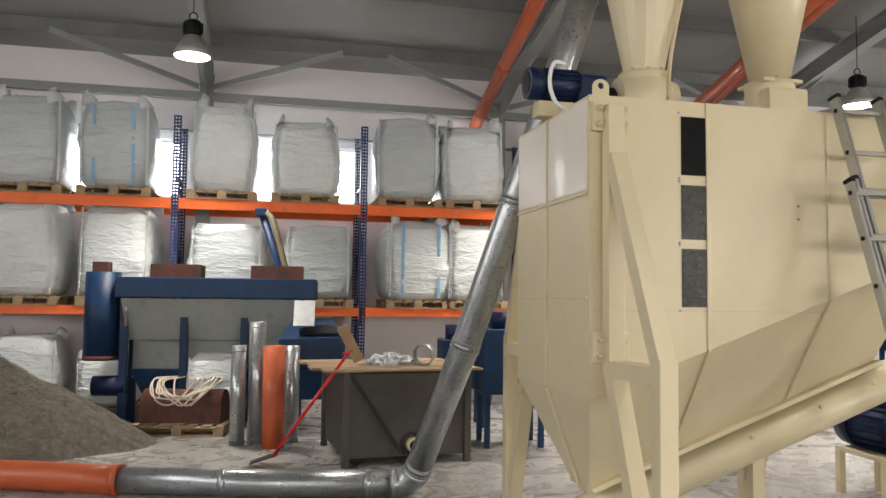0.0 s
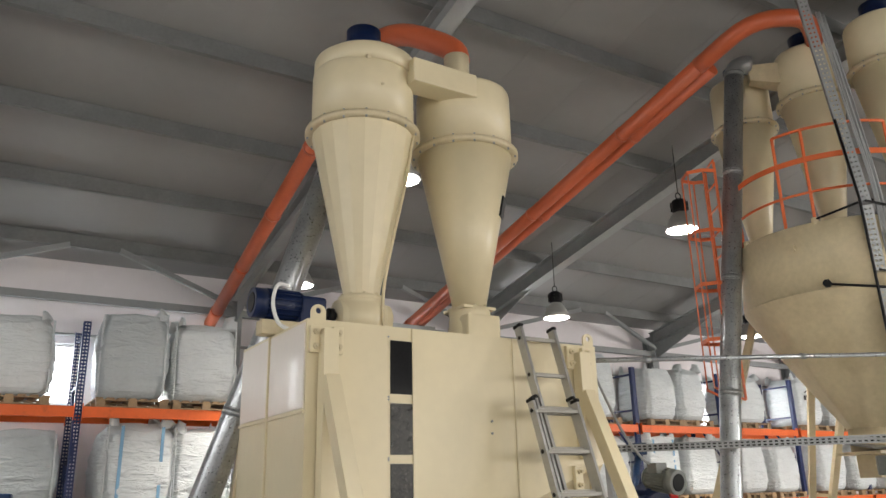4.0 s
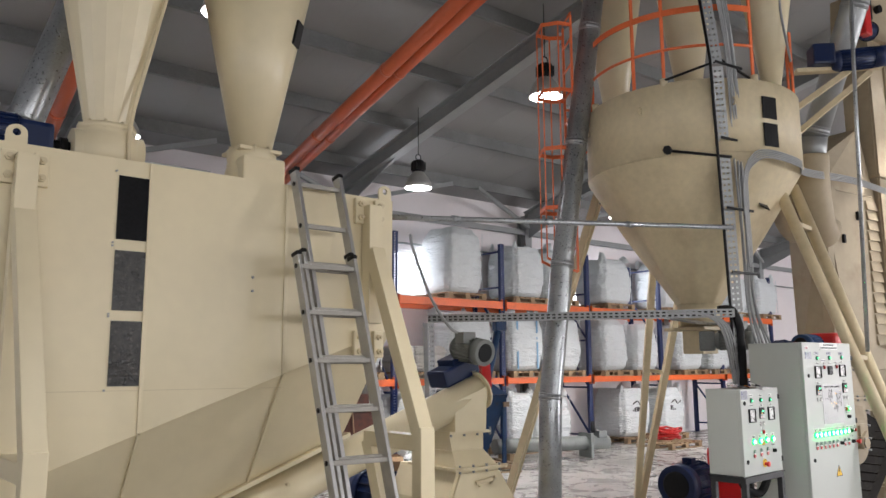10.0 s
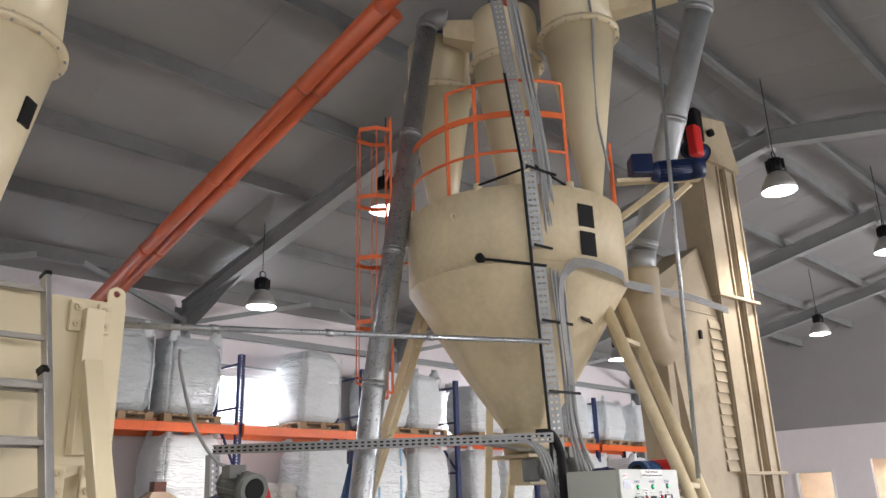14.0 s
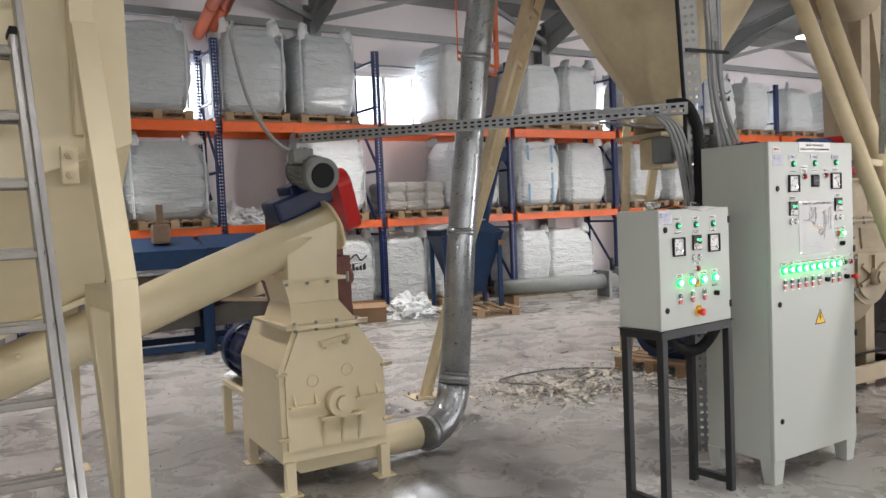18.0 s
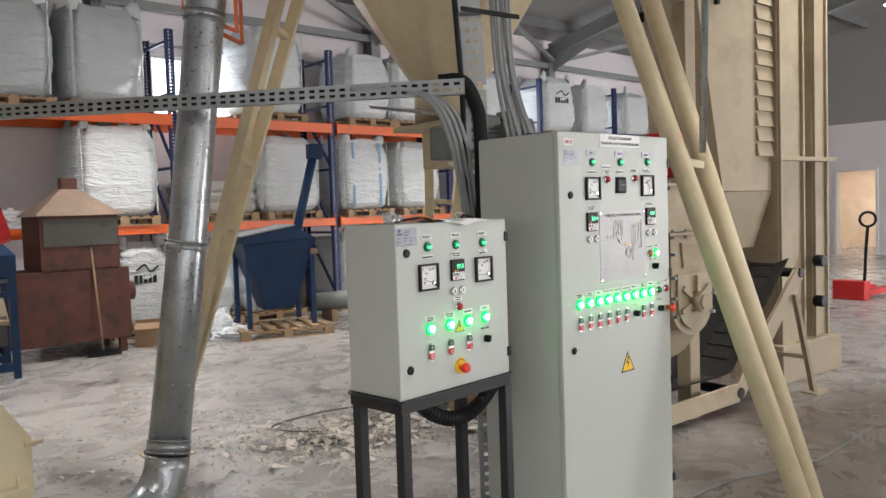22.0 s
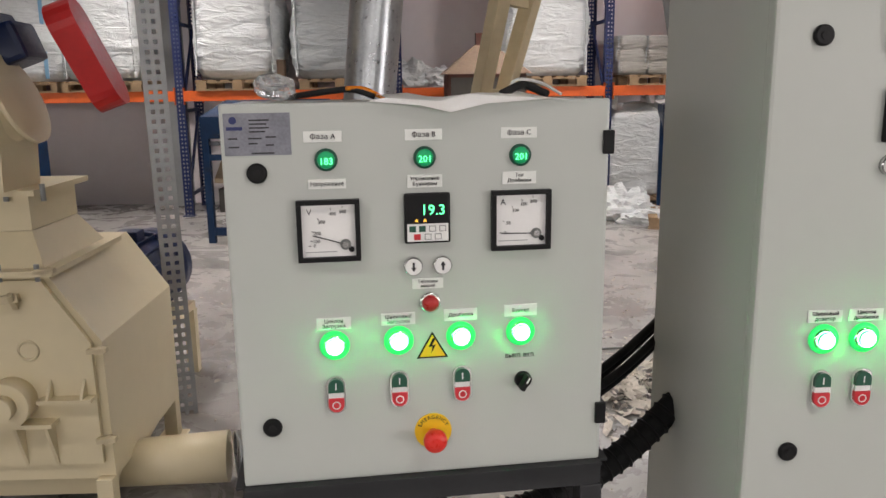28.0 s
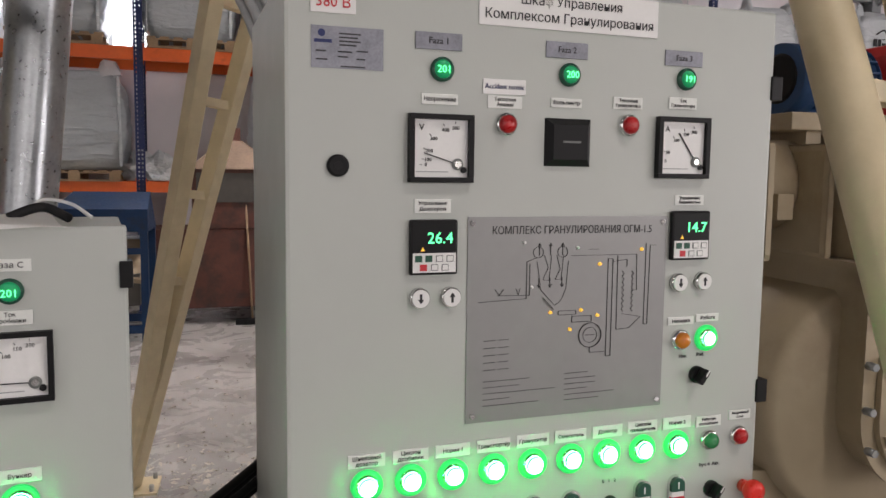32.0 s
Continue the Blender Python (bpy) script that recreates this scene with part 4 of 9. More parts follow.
def lug(u, v, turn):
    bm = B()
    pts = [(-0.05, 0), (0.05, 0), (0.05, 0.045)] + [(0.05 * math.cos(a), 0.055 + 0.045 * math.sin(a)) for a in [math.pi * i / 8 for i in range(9)]] + [(-0.05, 0.045)]
    inner = [(0.02 * math.cos(6.28318 * i / 14), 0.06 + 0.02 * math.sin(6.28318 * i / 14)) for i in range(14)]
    ov = [bm.verts.new(Vector((x, 0, z))) for x, z in pts]
    iv = [bm.verts.new(Vector((x, 0, z))) for x, z in inner]
    oe = [bm.edges.new((ov[i], ov[(i + 1) % len(ov)])) for i in range(len(ov))]
    ie = [bm.edges.new((iv[i], iv[(i + 1) % 14])) for i in range(14)]
    bmesh.ops.triangle_fill(bm, edges=oe + ie, use_beauty=True)
    ob = part("lifting_lug", bm, CREAM, hopper)
    ob.matrix_basis = pose(u, v, ZT, 0, 0, turn)
    thicken(ob, 0.014)


lug(0.08, 0.03, 0)
lug(L - 0.05, 0.03, 0)
# splayed legs with flange plates
for u, front in ((0.12, True), (2.16, True), (0.12, False), (2.2, False)):
    s = -1 if front else 1
    v0 = 0.0 if front else D
    leg = part("leg_frame", B(), CREAM, hopper)
    kz, kv = 1.36, v0 + s * 0.58
    lo = low_z(u) + 0.12
    for pts in (((u, v0 + s * 0.06, 2.80), (u, v0 + s * 0.06, lo - 0.02)), ((u, v0 + s * 0.09, 2.5), (u + 0.02, kv, kz)), ((u + 0.02, kv, kz + 0.05), (u + 0.02, kv, 0.0)),
                ((u, v0 + s * 0.05, kz - 0.04), (u + 0.02, kv, kz - 0.04)), ((u, v0 + s * 0.07, kz - 0.05), (u + 0.02, kv + -s * 0.05, 0.05))):
        bm = B()
        beam(bm, pts[0], pts[1], 0.10, 0.09, 0.006)
        part("leg_member", bm, CREAM, leg)
    bm = B()
    box(bm, u - 0.08, u + 0.12, kv - 0.1, kv + 0.1, 0, 0.012)
    part("foot_plate", bm, CREAM, leg)
    for zf in ((2.74, 1.43) if u < 1 else (2.765, 1.90)):
        for du in (-0.075, 0.075):
            bm = B()
            box(bm, u + du - 0.036, u + du + 0.036, v0 + (s * 0.034 if s < 0 else 0), v0 + (0 if s < 0 else 0.034), zf - 0.085, zf + 0.085, 0.006)
            part("flange_plate", bm, CREAM, leg)
            for dz in (-0.045, 0.045):
                bm = B()
                cyl(bm, (u + du, v0 + s * 0.012, zf + dz), (u + du, v0 + s * 0.055, zf + dz), 0.021, seg=6)
                cyl(bm, (u + du, v0 + s * 0.012, zf + dz), (u + du, v0 + s * 0.075, zf + dz), 0.011, seg=8)
                part("bolt", bm, CREAM_DULL, leg)

# auger below the hopper, up to the mill
AUG0, AUG1 = Vector((0.12, 0.58, 0.30)), Vector((3.60, 0.56, 1.57))
auger = thing("screw_conveyor", HOP, "cream inclined screw conveyor under the hopper feeding the mill", "screw conveyor")
bm = B()
cyl(bm, AUG0, AUG1, 0.128, seg=28)
part("tube", bm, CREAM, auger)
for side in (-1, 1):
    bm = B()
    beam(bm, (0.2, 0.58 + side * 0.15, trough_z(0.2) + 0.01), (L - 0.06, 0.58 + side * 0.15, trough_z(L - 0.06) + 0.01), 0.07, 0.03, 0.004)
    part("trough_flange", bm, CREAM, auger)
for p in (AUG0, AUG1):
    bm = B()
    d = (AUG1 - AUG0).normalized()
    cyl(bm, p - d * 0.008, p + d * 0.008, 0.16, seg=28)
    part("end_flange", bm, CREAM, auger)
for t in (0.35, 0.5, 0.62):
    p = AUG0.lerp(AUG1, t)
    bm = B()
    cyl(bm, (p.x, p.y - 0.105, p.z + 0.07), (p.x, p.y - 0.135, p.z + 0.07), 0.012, seg=6)
    part("bolt", bm, CREAM_DULL, auger)
for u in (1.45,):
    bm = B()
    beam(bm, (u, 0.58, 0.72), (u, 0.58, 0.3), 0.09, 0.07, 0.005)
    beam(bm, (u, 0.58, 0.32), (u - 0.04, 0.68, 0.0), 0.09, 0.07, 0.005)
    part("support_leg", bm, CREAM, auger)
    bm = B()
    box(bm, u - 0.12, u + 0.06, 0.6, 0.78, 0, 0.01)
    part("foot_plate", bm, CREAM, auger)


def electric_motor(root, p0, p1, r, material, fins=True, base=True, box_side=None):
    """A finned motor between two points: body, cowl, end bell, terminal box."""
    p0, p1 = Vector(p0), Vector(p1)
    d = (p1 - p0).normalized()
    ln = (p1 - p0).length
    m, _ = along(p0, p1)
    bm = B()
    cyl(bm, p0 + d * ln * 0.22, p1 - d * ln * 0.12, r * 0.9, seg=24)
    part("motor_body", bm, material, root)
    bm = B()
    cyl(bm, p0, p0 + d * ln * 0.24, r * 0.98, r, 24)
    part("fan_cowl", bm, material, root)
    bm = B()
    cyl(bm, p0 - d * 0.004, p0, r * 0.62, r * 0.7, 20)
    part("cowl_grille", bm, BLACK, root)
    bm = B()
    cyl(bm, p1 - d * ln * 0.13, p1, r, r * 0.72, 24)
    part("end_bell", bm, material, root)
    if fins:
        for i in range(18):
            a = 6.28318 * i / 18
            bm = B()
            box(bm, -0.003, 0.003, r * 0.88, r * 1.02, ln * 0.25, ln * 0.86, 0, m @ Matrix.Rotation(a, 4, "Z"))
            part("fin", bm, material, root)
    if box_side is not None:
        bm = B()
        q = p0.lerp(p1, 0.5) + Vector(box_side) * r * 1.1
        box(bm, q.x - 0.06, q.x + 0.06, q.y - 0.06, q.y + 0.06, q.z - 0.045, q.z + 0.045, 0.008)
        part("terminal_box", bm, material, root)


GREYMOTOR = mat("grey_motor_paint", (0.17, 0.18, 0.17), 0.45, 0, 0.2, 8)
drive = thing("gear_motor", Matrix.Identity(4), "grey motor, blue gearbox and red belt guard on the conveyor", "motor")
electric_motor(drive, (5.305, 5.94, 1.86), (5.265, 6.28, 1.915), 0.105, GREYMOTOR, box_side=(-0.5, -0.1, 0.8))
bm = B()
box(bm, -0.19, 0.19, -0.10, 0.12, -0.09, 0.05, 0.02, pose(5.25, 6.30, 1.735, 0, -20, 8))
box(bm, -0.06, 0.14, -0.09, 0.11, 0.04, 0.10, 0.015, pose(5.25, 6.30, 1.735, 0, -20, 8))
part("gearbox", bm, MOTOR_BLUE, drive, "dark blue gearbox")
bm = B()
g0, g1 = Vector((5.551, 6.382, 1.844)), Vector((5.633, 6.460, 1.604))
gz = Vector((0.93, 0.12, 0.34)).normalized()
gy = (g0 - g1).normalized()
gm_ = Matrix((gy.cross(gz), gy, gz)).transposed().to_4x4()
gm_.translation = (g0 + g1) / 2 - gz * 0.05
prof = [(0.085 * math.cos(a), 0.125 + 0.085 * math.sin(a)) for a in [math.pi * i / 10 for i in range(11)]] + [(0.085 * math.cos(a), -0.125 + 0.085 * math.sin(a)) for a in [math.pi + math.pi * i / 10 for i in range(11)]]
prism(bm, prof, 0.10, gm_)
part("belt_guard", bm, RED, drive, "bright red belt guard")
bm = B()
sweep(bm, curve_pts([(5.27, 6.15, 2.0), (5.1, 6.12, 2.06), (4.97, 6.2, 2.3), (4.93, 6.4, 2.7), (4.96, 6.5, 2.84)], 6), 0.012, 8)
part("supply_cable", bm, GREYCABLE, drive, "grey cable rising to the conduit")


def cyclone(root, x, y, z0, zf, zt, r, rb, folds=36):
    """A cone and drum with a bolted ring, from z0 up to zt."""
    bm = B()
    lathe(bm, [(rb, z0), (r, zf)], folds, Matrix.Translation((x, y, 0)))
    if folds < 20:
        for f in bm.faces:
            f.smooth = False
    part("cone", bm, CREAM, root)
    bm = B()
    lathe(bm, [(r, zf), (r, zt), (r * 0.97, zt + 0.03), (r * 0.6, zt + 0.05)], 36, Matrix.Translation((x, y, 0)))
    part("drum", bm, CREAM, root)
    ring = B()
    lathe(ring, [(r - 0.01, zf - 0.02), (r + 0.05, zf - 0.02), (r + 0.05, zf + 0.02), (r - 0.01, zf + 0.02)], 36, Matrix.Translation((x, y, 0)))
    ro = part("flange_ring", ring, CREAM_DULL, root)
    for i in range(16):
        a = 6.28318 * i / 16
        bm = B()
        cyl(bm, (x + (r + 0.03) * math.cos(a), y + (r + 0.03) * math.sin(a), zf - 0.035), (x + (r + 0.03) * math.cos(a), y + (r + 0.03) * math.sin(a), zf + 0.035), 0.009, seg=6)
        part("bolt", bm, STEEL, ro)


pair = thing("cyclone_pair", HOP, "pair of tall cream cyclones standing on the hopper", "cyclone")
C1, C2 = (0.657, 0.60), (1.585, 0.56)
cyclone(pair, C1[0], C1[1], 3.2, 4.50, 4.98, 0.40, 0.13, 19)
cyclone(pair, C2[0], C2[1], 3.2, 4.50, 5.03, 0.40, 0.13)
for cx, cy in (C1, C2):
    bm = B()
    lathe(bm, [(0.17, ZT), (0.17, 2.90), (0.15, 2.92), (0.19, 2.95), (0.20, 3.05), (0.19, 3.13), (0.15, 3.16), (0.17, 3.17), (0.17, 3.2)] if cx < 1 else [(0.16, ZT), (0.16, 2.9), (0.175, 2.92), (0.175, 3.04), (0.155, 3.1), (0.165, 3.15), (0.165, 3.2)], 24, Matrix.Translation((cx, cy, 0)))
    v = part("rotary_valve", bm, CREAM, pair)
    for i in range(10):
        a = 6.28318 * i / 10
        bm = B()
        cyl(bm, (cx + 0.155 * math.cos(a), cy + 0.155 * math.sin(a), 3.165), (cx + 0.155 * math.cos(a), cy + 0.155 * math.sin(a), 3.215), 0.01, seg=6)
        part("bolt", bm, CREAM_DULL, v)
for cx, cy in (C1, C2):
    for z, s_ in ((2.885, 0.2), (3.19, 0.15)):
        bm = B()
        if cx < 1:
            lathe(bm, [(0.1, z - 0.012), (s_ + 0.01, z - 0.012), (s_ + 0.01, z + 0.012), (0.1, z + 0.012)], 28, Matrix.Translation((cx, cy, 0)))
        else:
            box(bm, cx - s_, cx + s_, cy - s_, cy + s_, z - 0.012, z + 0.012, 0.004)
        part("valve_flange", bm, CREAM, pair)
bm = B()
cyl(bm, (C1[0] - 0.2, C1[1], 3.04), (C1[0] + 0.2, C1[1], 3.04), 0.125, seg=28)
part("valve_drum", bm, CREAM, pair)
bm = B()
box(bm, C2[0] - 0.14, C2[0] + 0.16, C2[1] - 0.19, C2[1] + 0.1, 2.9, 3.13, 0.02)
part("valve_box", bm, CREAM, pair)
bm = B()
box(bm, C1[0] + 0.22, C2[0] - 0.12, 0.16, 0.38, 4.86, 5.06, 0.01)
part("crossover_duct", bm, CREAM, pair)
bm = B()
lathe(bm, [(0.41, 4.98), (0.41, 5.12), (0.36, 5.16)], 36, Matrix.Translation((C1[0] + 0.02, C1[1], 0)))
part("scroll_cap", bm, CREAM, pair)
bm = B()
cyl(bm, (C1[0], C1[1], 5.15), (C1[0], C1[1], 5.44), 0.14, seg=24)
part("fan_motor", bm, MOTOR_BLUE, pair, "dark blue fan motor")
bm = B()
cyl(bm, (C2[0] - 0.05, C2[1], 5.03), (C2[0] - 0.05, C2[1], 5.45), 0.11, seg=24)
part("outlet_pipe", bm, CREAM, pair)
for hx, hz, sz in ((0.5, 4.98, 0.03), (0.62, 4.78, 0.02)):
    bm = B()
    cyl(bm, (hx, C1[1] - 0.385, hz), (hx, C1[1] - 0.42, hz - 0.02), sz * 0.5, seg=8)
    part("hook", bm, CREAM_DULL, pair)
bm = B()
box(bm, -0.006, 0.012, -0.055, 0.055, -0.085, 0.085, 0.003, Matrix.Translation((C2[0], C2[1], 4.03)) @ Matrix.Rotation(radians(-46), 4, "Z") @ Matrix.Translation((0.302, 0, 0)) @ Matrix.Rotation(radians(11.7), 4, "Y"))
part("inspection_pane", bm, BLACK, pair, "small dark inspection pane")
bm = B()
sweep(bm, curve_pts([(C1[0] + 0.32, C1[1] - 0.26, 4.55), (C1[0] + 0.26, C1[1] - 0.22, 4.1), (C1[0] + 0.1, C1[1] - 0.18, 3.3), (C1[0] + 0.08, C1[1] - 0.2, 2.88)], 6), 0.013, 8)
part("cable_conduit", bm, CREAM_DULL, pair)
bm = B()
box(bm, 0.92, 1.38, 0.75, 0.95, ZT + 0.002, 3.08, 0.005)
part("duct_box", bm, GALV_DULL, pair, "galvanised box between the cyclones")

gm = thing("valve_motor", HOP, "dark blue geared motor with a white hose loop", "motor")
electric_motor(gm, (-0.16, 0.62, 3.09), (0.22, 0.62, 3.09), 0.105, MOTOR_BLUE, fins=True)
bm = B()
box(bm, 0.16, 0.36, 0.53, 0.72, 2.96, 3.16, 0.03)
part("gearbox", bm, MOTOR_BLUE, gm)
bm = B()
cyl(bm, (0.36, 0.62, 3.05), (0.5, 0.62, 3.05), 0.035, seg=14)
cyl(bm, (0.40, 0.62, 3.05), (0.44, 0.62, 3.05), 0.055, seg=14)
part("coupling", bm, BLACK, gm)
bm = B()
box(bm, -0.1, 0.4, 0.56, 0.68, ZT + 0.001, 2.97, 0.005)
part("bracket", bm, CREAM_DULL, gm)
bm = B()
sweep(bm, curve_pts([(0.06, 0.5, 3.2), (-0.03, 0.48, 3.19), (-0.06, 0.47, 3.06), (-0.02, 0.46, 2.93), (0.07, 0.45, 2.88)], 6), 0.014, 8)
part("hose", bm, WHITE, gm, "white hose loop")

# aluminium extension ladder leaning on the hopper
lad = thing("extension_ladder", Matrix.Identity(4), "aluminium extension ladder leaning against the hopper", "ladder")


def ladder_section(root, foot_l, foot_r, top_l, top_r, n, t0=0.06, t1=0.97, w=0.028, d=0.065):
    fl, fr, tl, tr = map(Vector, (foot_l, foot_r, top_l, top_r))
    for a, b in ((fl, tl), (fr, tr)):
        bm = B()
        beam(bm, a, b, w, d, 0.004)
        part("rail", bm, ALU, root)
        bm = B()
        q = (b - a).normalized()
        beam(bm, b - q * 0.012, b + q * 0.012, w + 0.008, d + 0.008, 0.004)
        part("end_cap", bm, BLACK, root)
        bm = B()
        beam(bm, a, a + q * 0.03, w + 0.008, d + 0.008, 0.004)
        part("rubber_foot", bm, BLACK, root)
        for k in range(n):
            c = a.lerp(b, t0 + (t1 - t0) * k / (n - 1))
            bm = B()
            side = -1 if a is fl else 1
            cyl(bm, c + Vector((side * w * 0.5, 0, 0)), c + Vector((side * (w * 0.5 + 0.006), 0, 0)), 0.014, seg=8)
            part("rung_plug", bm, BLACK, root)
    for i in range(n):
        t = t0 + (t1 - t0) * i / (n - 1)
        bm = B()
        beam(bm, fl.lerp(tl, t), fr.lerp(tr, t), 0.034, 0.028, 0.005)
        part("rung", bm, ALU_DULL, root)


def hop_pt(u, v, z):
    return HOP @ Vector((u, v, z))


FL, FR, TL_, TR_ = Vector((3.67, 4.58, 0.0)), Vector((3.96, 4.61, 0.0)), Vector((3.485, 5.42, 2.95)), Vector((3.79, 5.45, 2.95))
ladder_section(lad, FL, FR, TL_, TR_, 11)
# two folded sections nested against the tall one
for left, right, top in (((-0.045, -0.02, 0), (-0.030, -0.03, 0), 0.822), ((-0.09, -0.045, 0), (-0.034, -0.075, 0), 0.815)):
    o, p = Vector(left), Vector(right)
    ladder_section(lad, FL + o, FR + p, FL.lerp(TL_, top) + o, FR.lerp(TR_, top) + p, 9, 0.073, 0.97, 0.024, 0.055)

# ---- hammer mill ----
MILL = pose(5.02, 6.03, 0, 0, 0, 3.0)
mill = thing("hammer_mill", MILL, "cream-painted hammer mill with a bolted octagonal door", "mill")
W = 0.67
front = [(0.0, 0.19), (W, 0.19), (W, 0.72), (0.50, 0.975), (0.10, 0.975), (0.0, 0.74)]
bm = B()
xz = Matrix(((1, 0, 0, 0), (0, 0, 1, 0), (0, 1, 0, 0), (0, 0, 0, 1)))
prism(bm, front, 0.78, Matrix.Translation((0, 0.03, 0)) @ xz)
part("housing", bm, CREAM, mill)
bm = B()
prism(bm, [(0.03, 0.26), (W - 0.03, 0.26), (W - 0.03, 0.72), (0.49, 0.955), (0.12, 0.955), (0.03, 0.74)], 0.022, Matrix.Translation((0, 0.006, 0)) @ xz)
door = part("door", bm, CREAM, mill)
bm = B()
cyl(bm, (0.35, 0.006, 0.52), (0.35, -0.07, 0.52), 0.085, seg=20)
cyl(bm, (0.35, -0.07, 0.52), (0.35, -0.11, 0.52), 0.045, seg=16)
part("bearing_hub", bm, CREAM, door)
bm = B()
box(bm, 0.22, 0.50, -0.06, 0.006, 0.43, 0.445)
for u in (0.24, 0.36, 0.47):
    prism(bm, [(0.006, 0.43), (-0.055, 0.43), (0.006, 0.26)], 0.012, Matrix(((0, 0, 1, u), (1, 0, 0, 0), (0, 1, 0, 0), (0, 0, 0, 1))))
part("bracket", bm, CREAM, door)
for u0, u1 in ((0.04, 0.24), (0.45, 0.64)):
    bm = B()
    box(bm, u0, u1, -0.045, 0.006, 0.515, 0.528)
    prism(bm, [(0.006, 0.528), (-0.04, 0.528), (0.006, 0.59)], 0.01, Matrix(((0, 0, 1, u0 + 0.03), (1, 0, 0, 0), (0, 1, 0, 0), (0, 0, 0, 1))))
    prism(bm, [(0.006, 0.528), (-0.04, 0.528), (0.006, 0.59)], 0.01, Matrix(((0, 0, 1, u1 - 0.04), (1, 0, 0, 0), (0, 1, 0, 0), (0, 0, 0, 1))))
    part("shelf_rib", bm, CREAM, door)
for u, z in ((0.2, 0.66), (0.42, 0.7)):
    bm = B()
    ring_bead(bm, (u, 0.005, z), (0, 1, 0), 0.035, 0.006, 18, 6)
    part("raised_ring", bm, CREAM, door)
bm = B()
beam(bm, (0.25, -0.01, 0.875), (0.43, -0.03, 0.905), 0.02, 0.03, 0.003)
beam(bm, (0.40, 0.0, 0.86), (0.41, -0.05, 0.92), 0.02, 0.02, 0.003)
beam(bm, (0.28, 0.0, 0.89), (0.27, -0.03, 0.85), 0.015, 0.02, 0.003)
part("latch", bm, CREAM_DULL, door)
for u, z in ((0.0, 0.72), (W, 0.70), (W, 0.36), (0.0, 0.34), (0.08, 0.99), (0.52, 0.99)):
    bm = B()
    beam(bm, (u - 0.035, -0.015, z), (u + 0.035, -0.015, z + 0.005), 0.03, 0.018, 0.003)
    cyl(bm, (u, -0.03, z), (u, 0.02, z), 0.012, seg=6)
    part("clamp", bm, CREAM_DULL, mill)
bm = B()
hull(bm, [(0.09, 0.03, 0.995), (0.50, 0.03, 0.995), (0.50, 0.56, 0.995), (0.09, 0.56, 0.995)], [(0.12, 0.12, 1.11), (0.43, 0.12, 1.11), (0.43, 0.50, 1.11), (0.12, 0.50, 1.11)])
hull(bm, [(0.12, 0.12, 1.112), (0.43, 0.12, 1.112), (0.43, 0.50, 1.112), (0.12, 0.50, 1.112)], [(0.09, 0.12, 1.24), (0.43, 0.12, 1.24), (0.43, 0.50, 1.24), (0.09, 0.50, 1.24)])
part("neck", bm, CREAM, mill)
bm = B()
end = MILL.inverted() @ (HOP @ AUG1)
v0, v1 = end.y - 0.134, end.y + 0.134
hull(bm, [(0.09, v0, 1.26), (end.x - 0.03, v0, 1.26), (end.x - 0.03, v1, 1.26), (0.09, v1, 1.26)], [(0.09, v0, end.z - 0.08), (end.x - 0.012, v0, end.z + 0.03), (end.x - 0.012, v1, end.z + 0.03), (0.09, v1, end.z - 0.08)])
part("inlet_box", bm, CREAM, mill)
for z, a in ((0.985, 0.05), (1.25, 0.02)):
    bm = B()
    if z < 1.1:
        box(bm, 0.04, 0.55, -0.03, 0.62, z - 0.01, z + 0.01)
    else:
        box(bm, 0.07, 0.47, 0.08, 0.54, z - 0.01, z + 0.01)
    f = part("flange", bm, CREAM, mill)
    for i in range(4):
        bm = B()
        u = 0.1 + 0.13 * i
        cyl(bm, (u, -0.005 if z < 1.1 else 0.105, z - 0.03), (u, -0.005 if z < 1.1 else 0.105, z + 0.03), 0.01, seg=6)
        part("bolt", bm, STEEL, f)
bm = B()
hull(bm, [(0.12, 0.08, 0.10), (0.62, 0.08, 0.10), (0.62, 0.45, 0.10), (0.12, 0.45, 0.10)], [(0.02, 0.04, 0.195), (W - 0.02, 0.04, 0.195), (W - 0.02, 0.79, 0.195), (0.02, 0.79, 0.195)])
part("outlet_tray", bm, CREAM, mill)
bm = B()
cyl(bm, (0.5, 0.25, 0.13), (1.02, 0.30, 0.13), 0.09, 0.105, 20)
part("outlet_spout", bm, CREAM, mill)
for u, v in ((0.035, 0.02), (W - 0.03, 0.02), (0.035, 0.78), (W - 0.03, 0.78)):
    bm = B()
    box(bm, u - 0.03, u + 0.03, v - 0.03, v + 0.03, 0.0, 0.2, 0.003)
    box(bm, u - 0.06, u + 0.06, v - 0.05, v + 0.05, 0.0, 0.01)
    part("leg", bm, CREAM, mill)
mm = thing("mill_motor", MILL, "dark blue electric motor behind the mill on a cream stand", "motor")
electric_motor(mm, (0.30, 1.72, 0.62), (0.30, 1.02, 0.62), 0.215, MOTOR_BLUE, box_side=(0, 0, 0.9))
bm = B()
box(bm, 0.08, 0.52, 1.05, 1.68, 0.37, 0.41, 0.004)
for u, v in ((0.1, 1.08), (0.5, 1.08), (0.1, 1.64), (0.5, 1.64)):
    box(bm, u - 0.03, u + 0.03, v - 0.03, v + 0.03, 0, 0.37)
part("stand", bm, CREAM, mm)
bm = B()
box(bm, 0.12, 0.48, 0.84, 1.01, 0.38, 0.84, 0.05)
part("coupling_guard", bm, RED, mm, "red coupling guard")

# ---- ducts ----


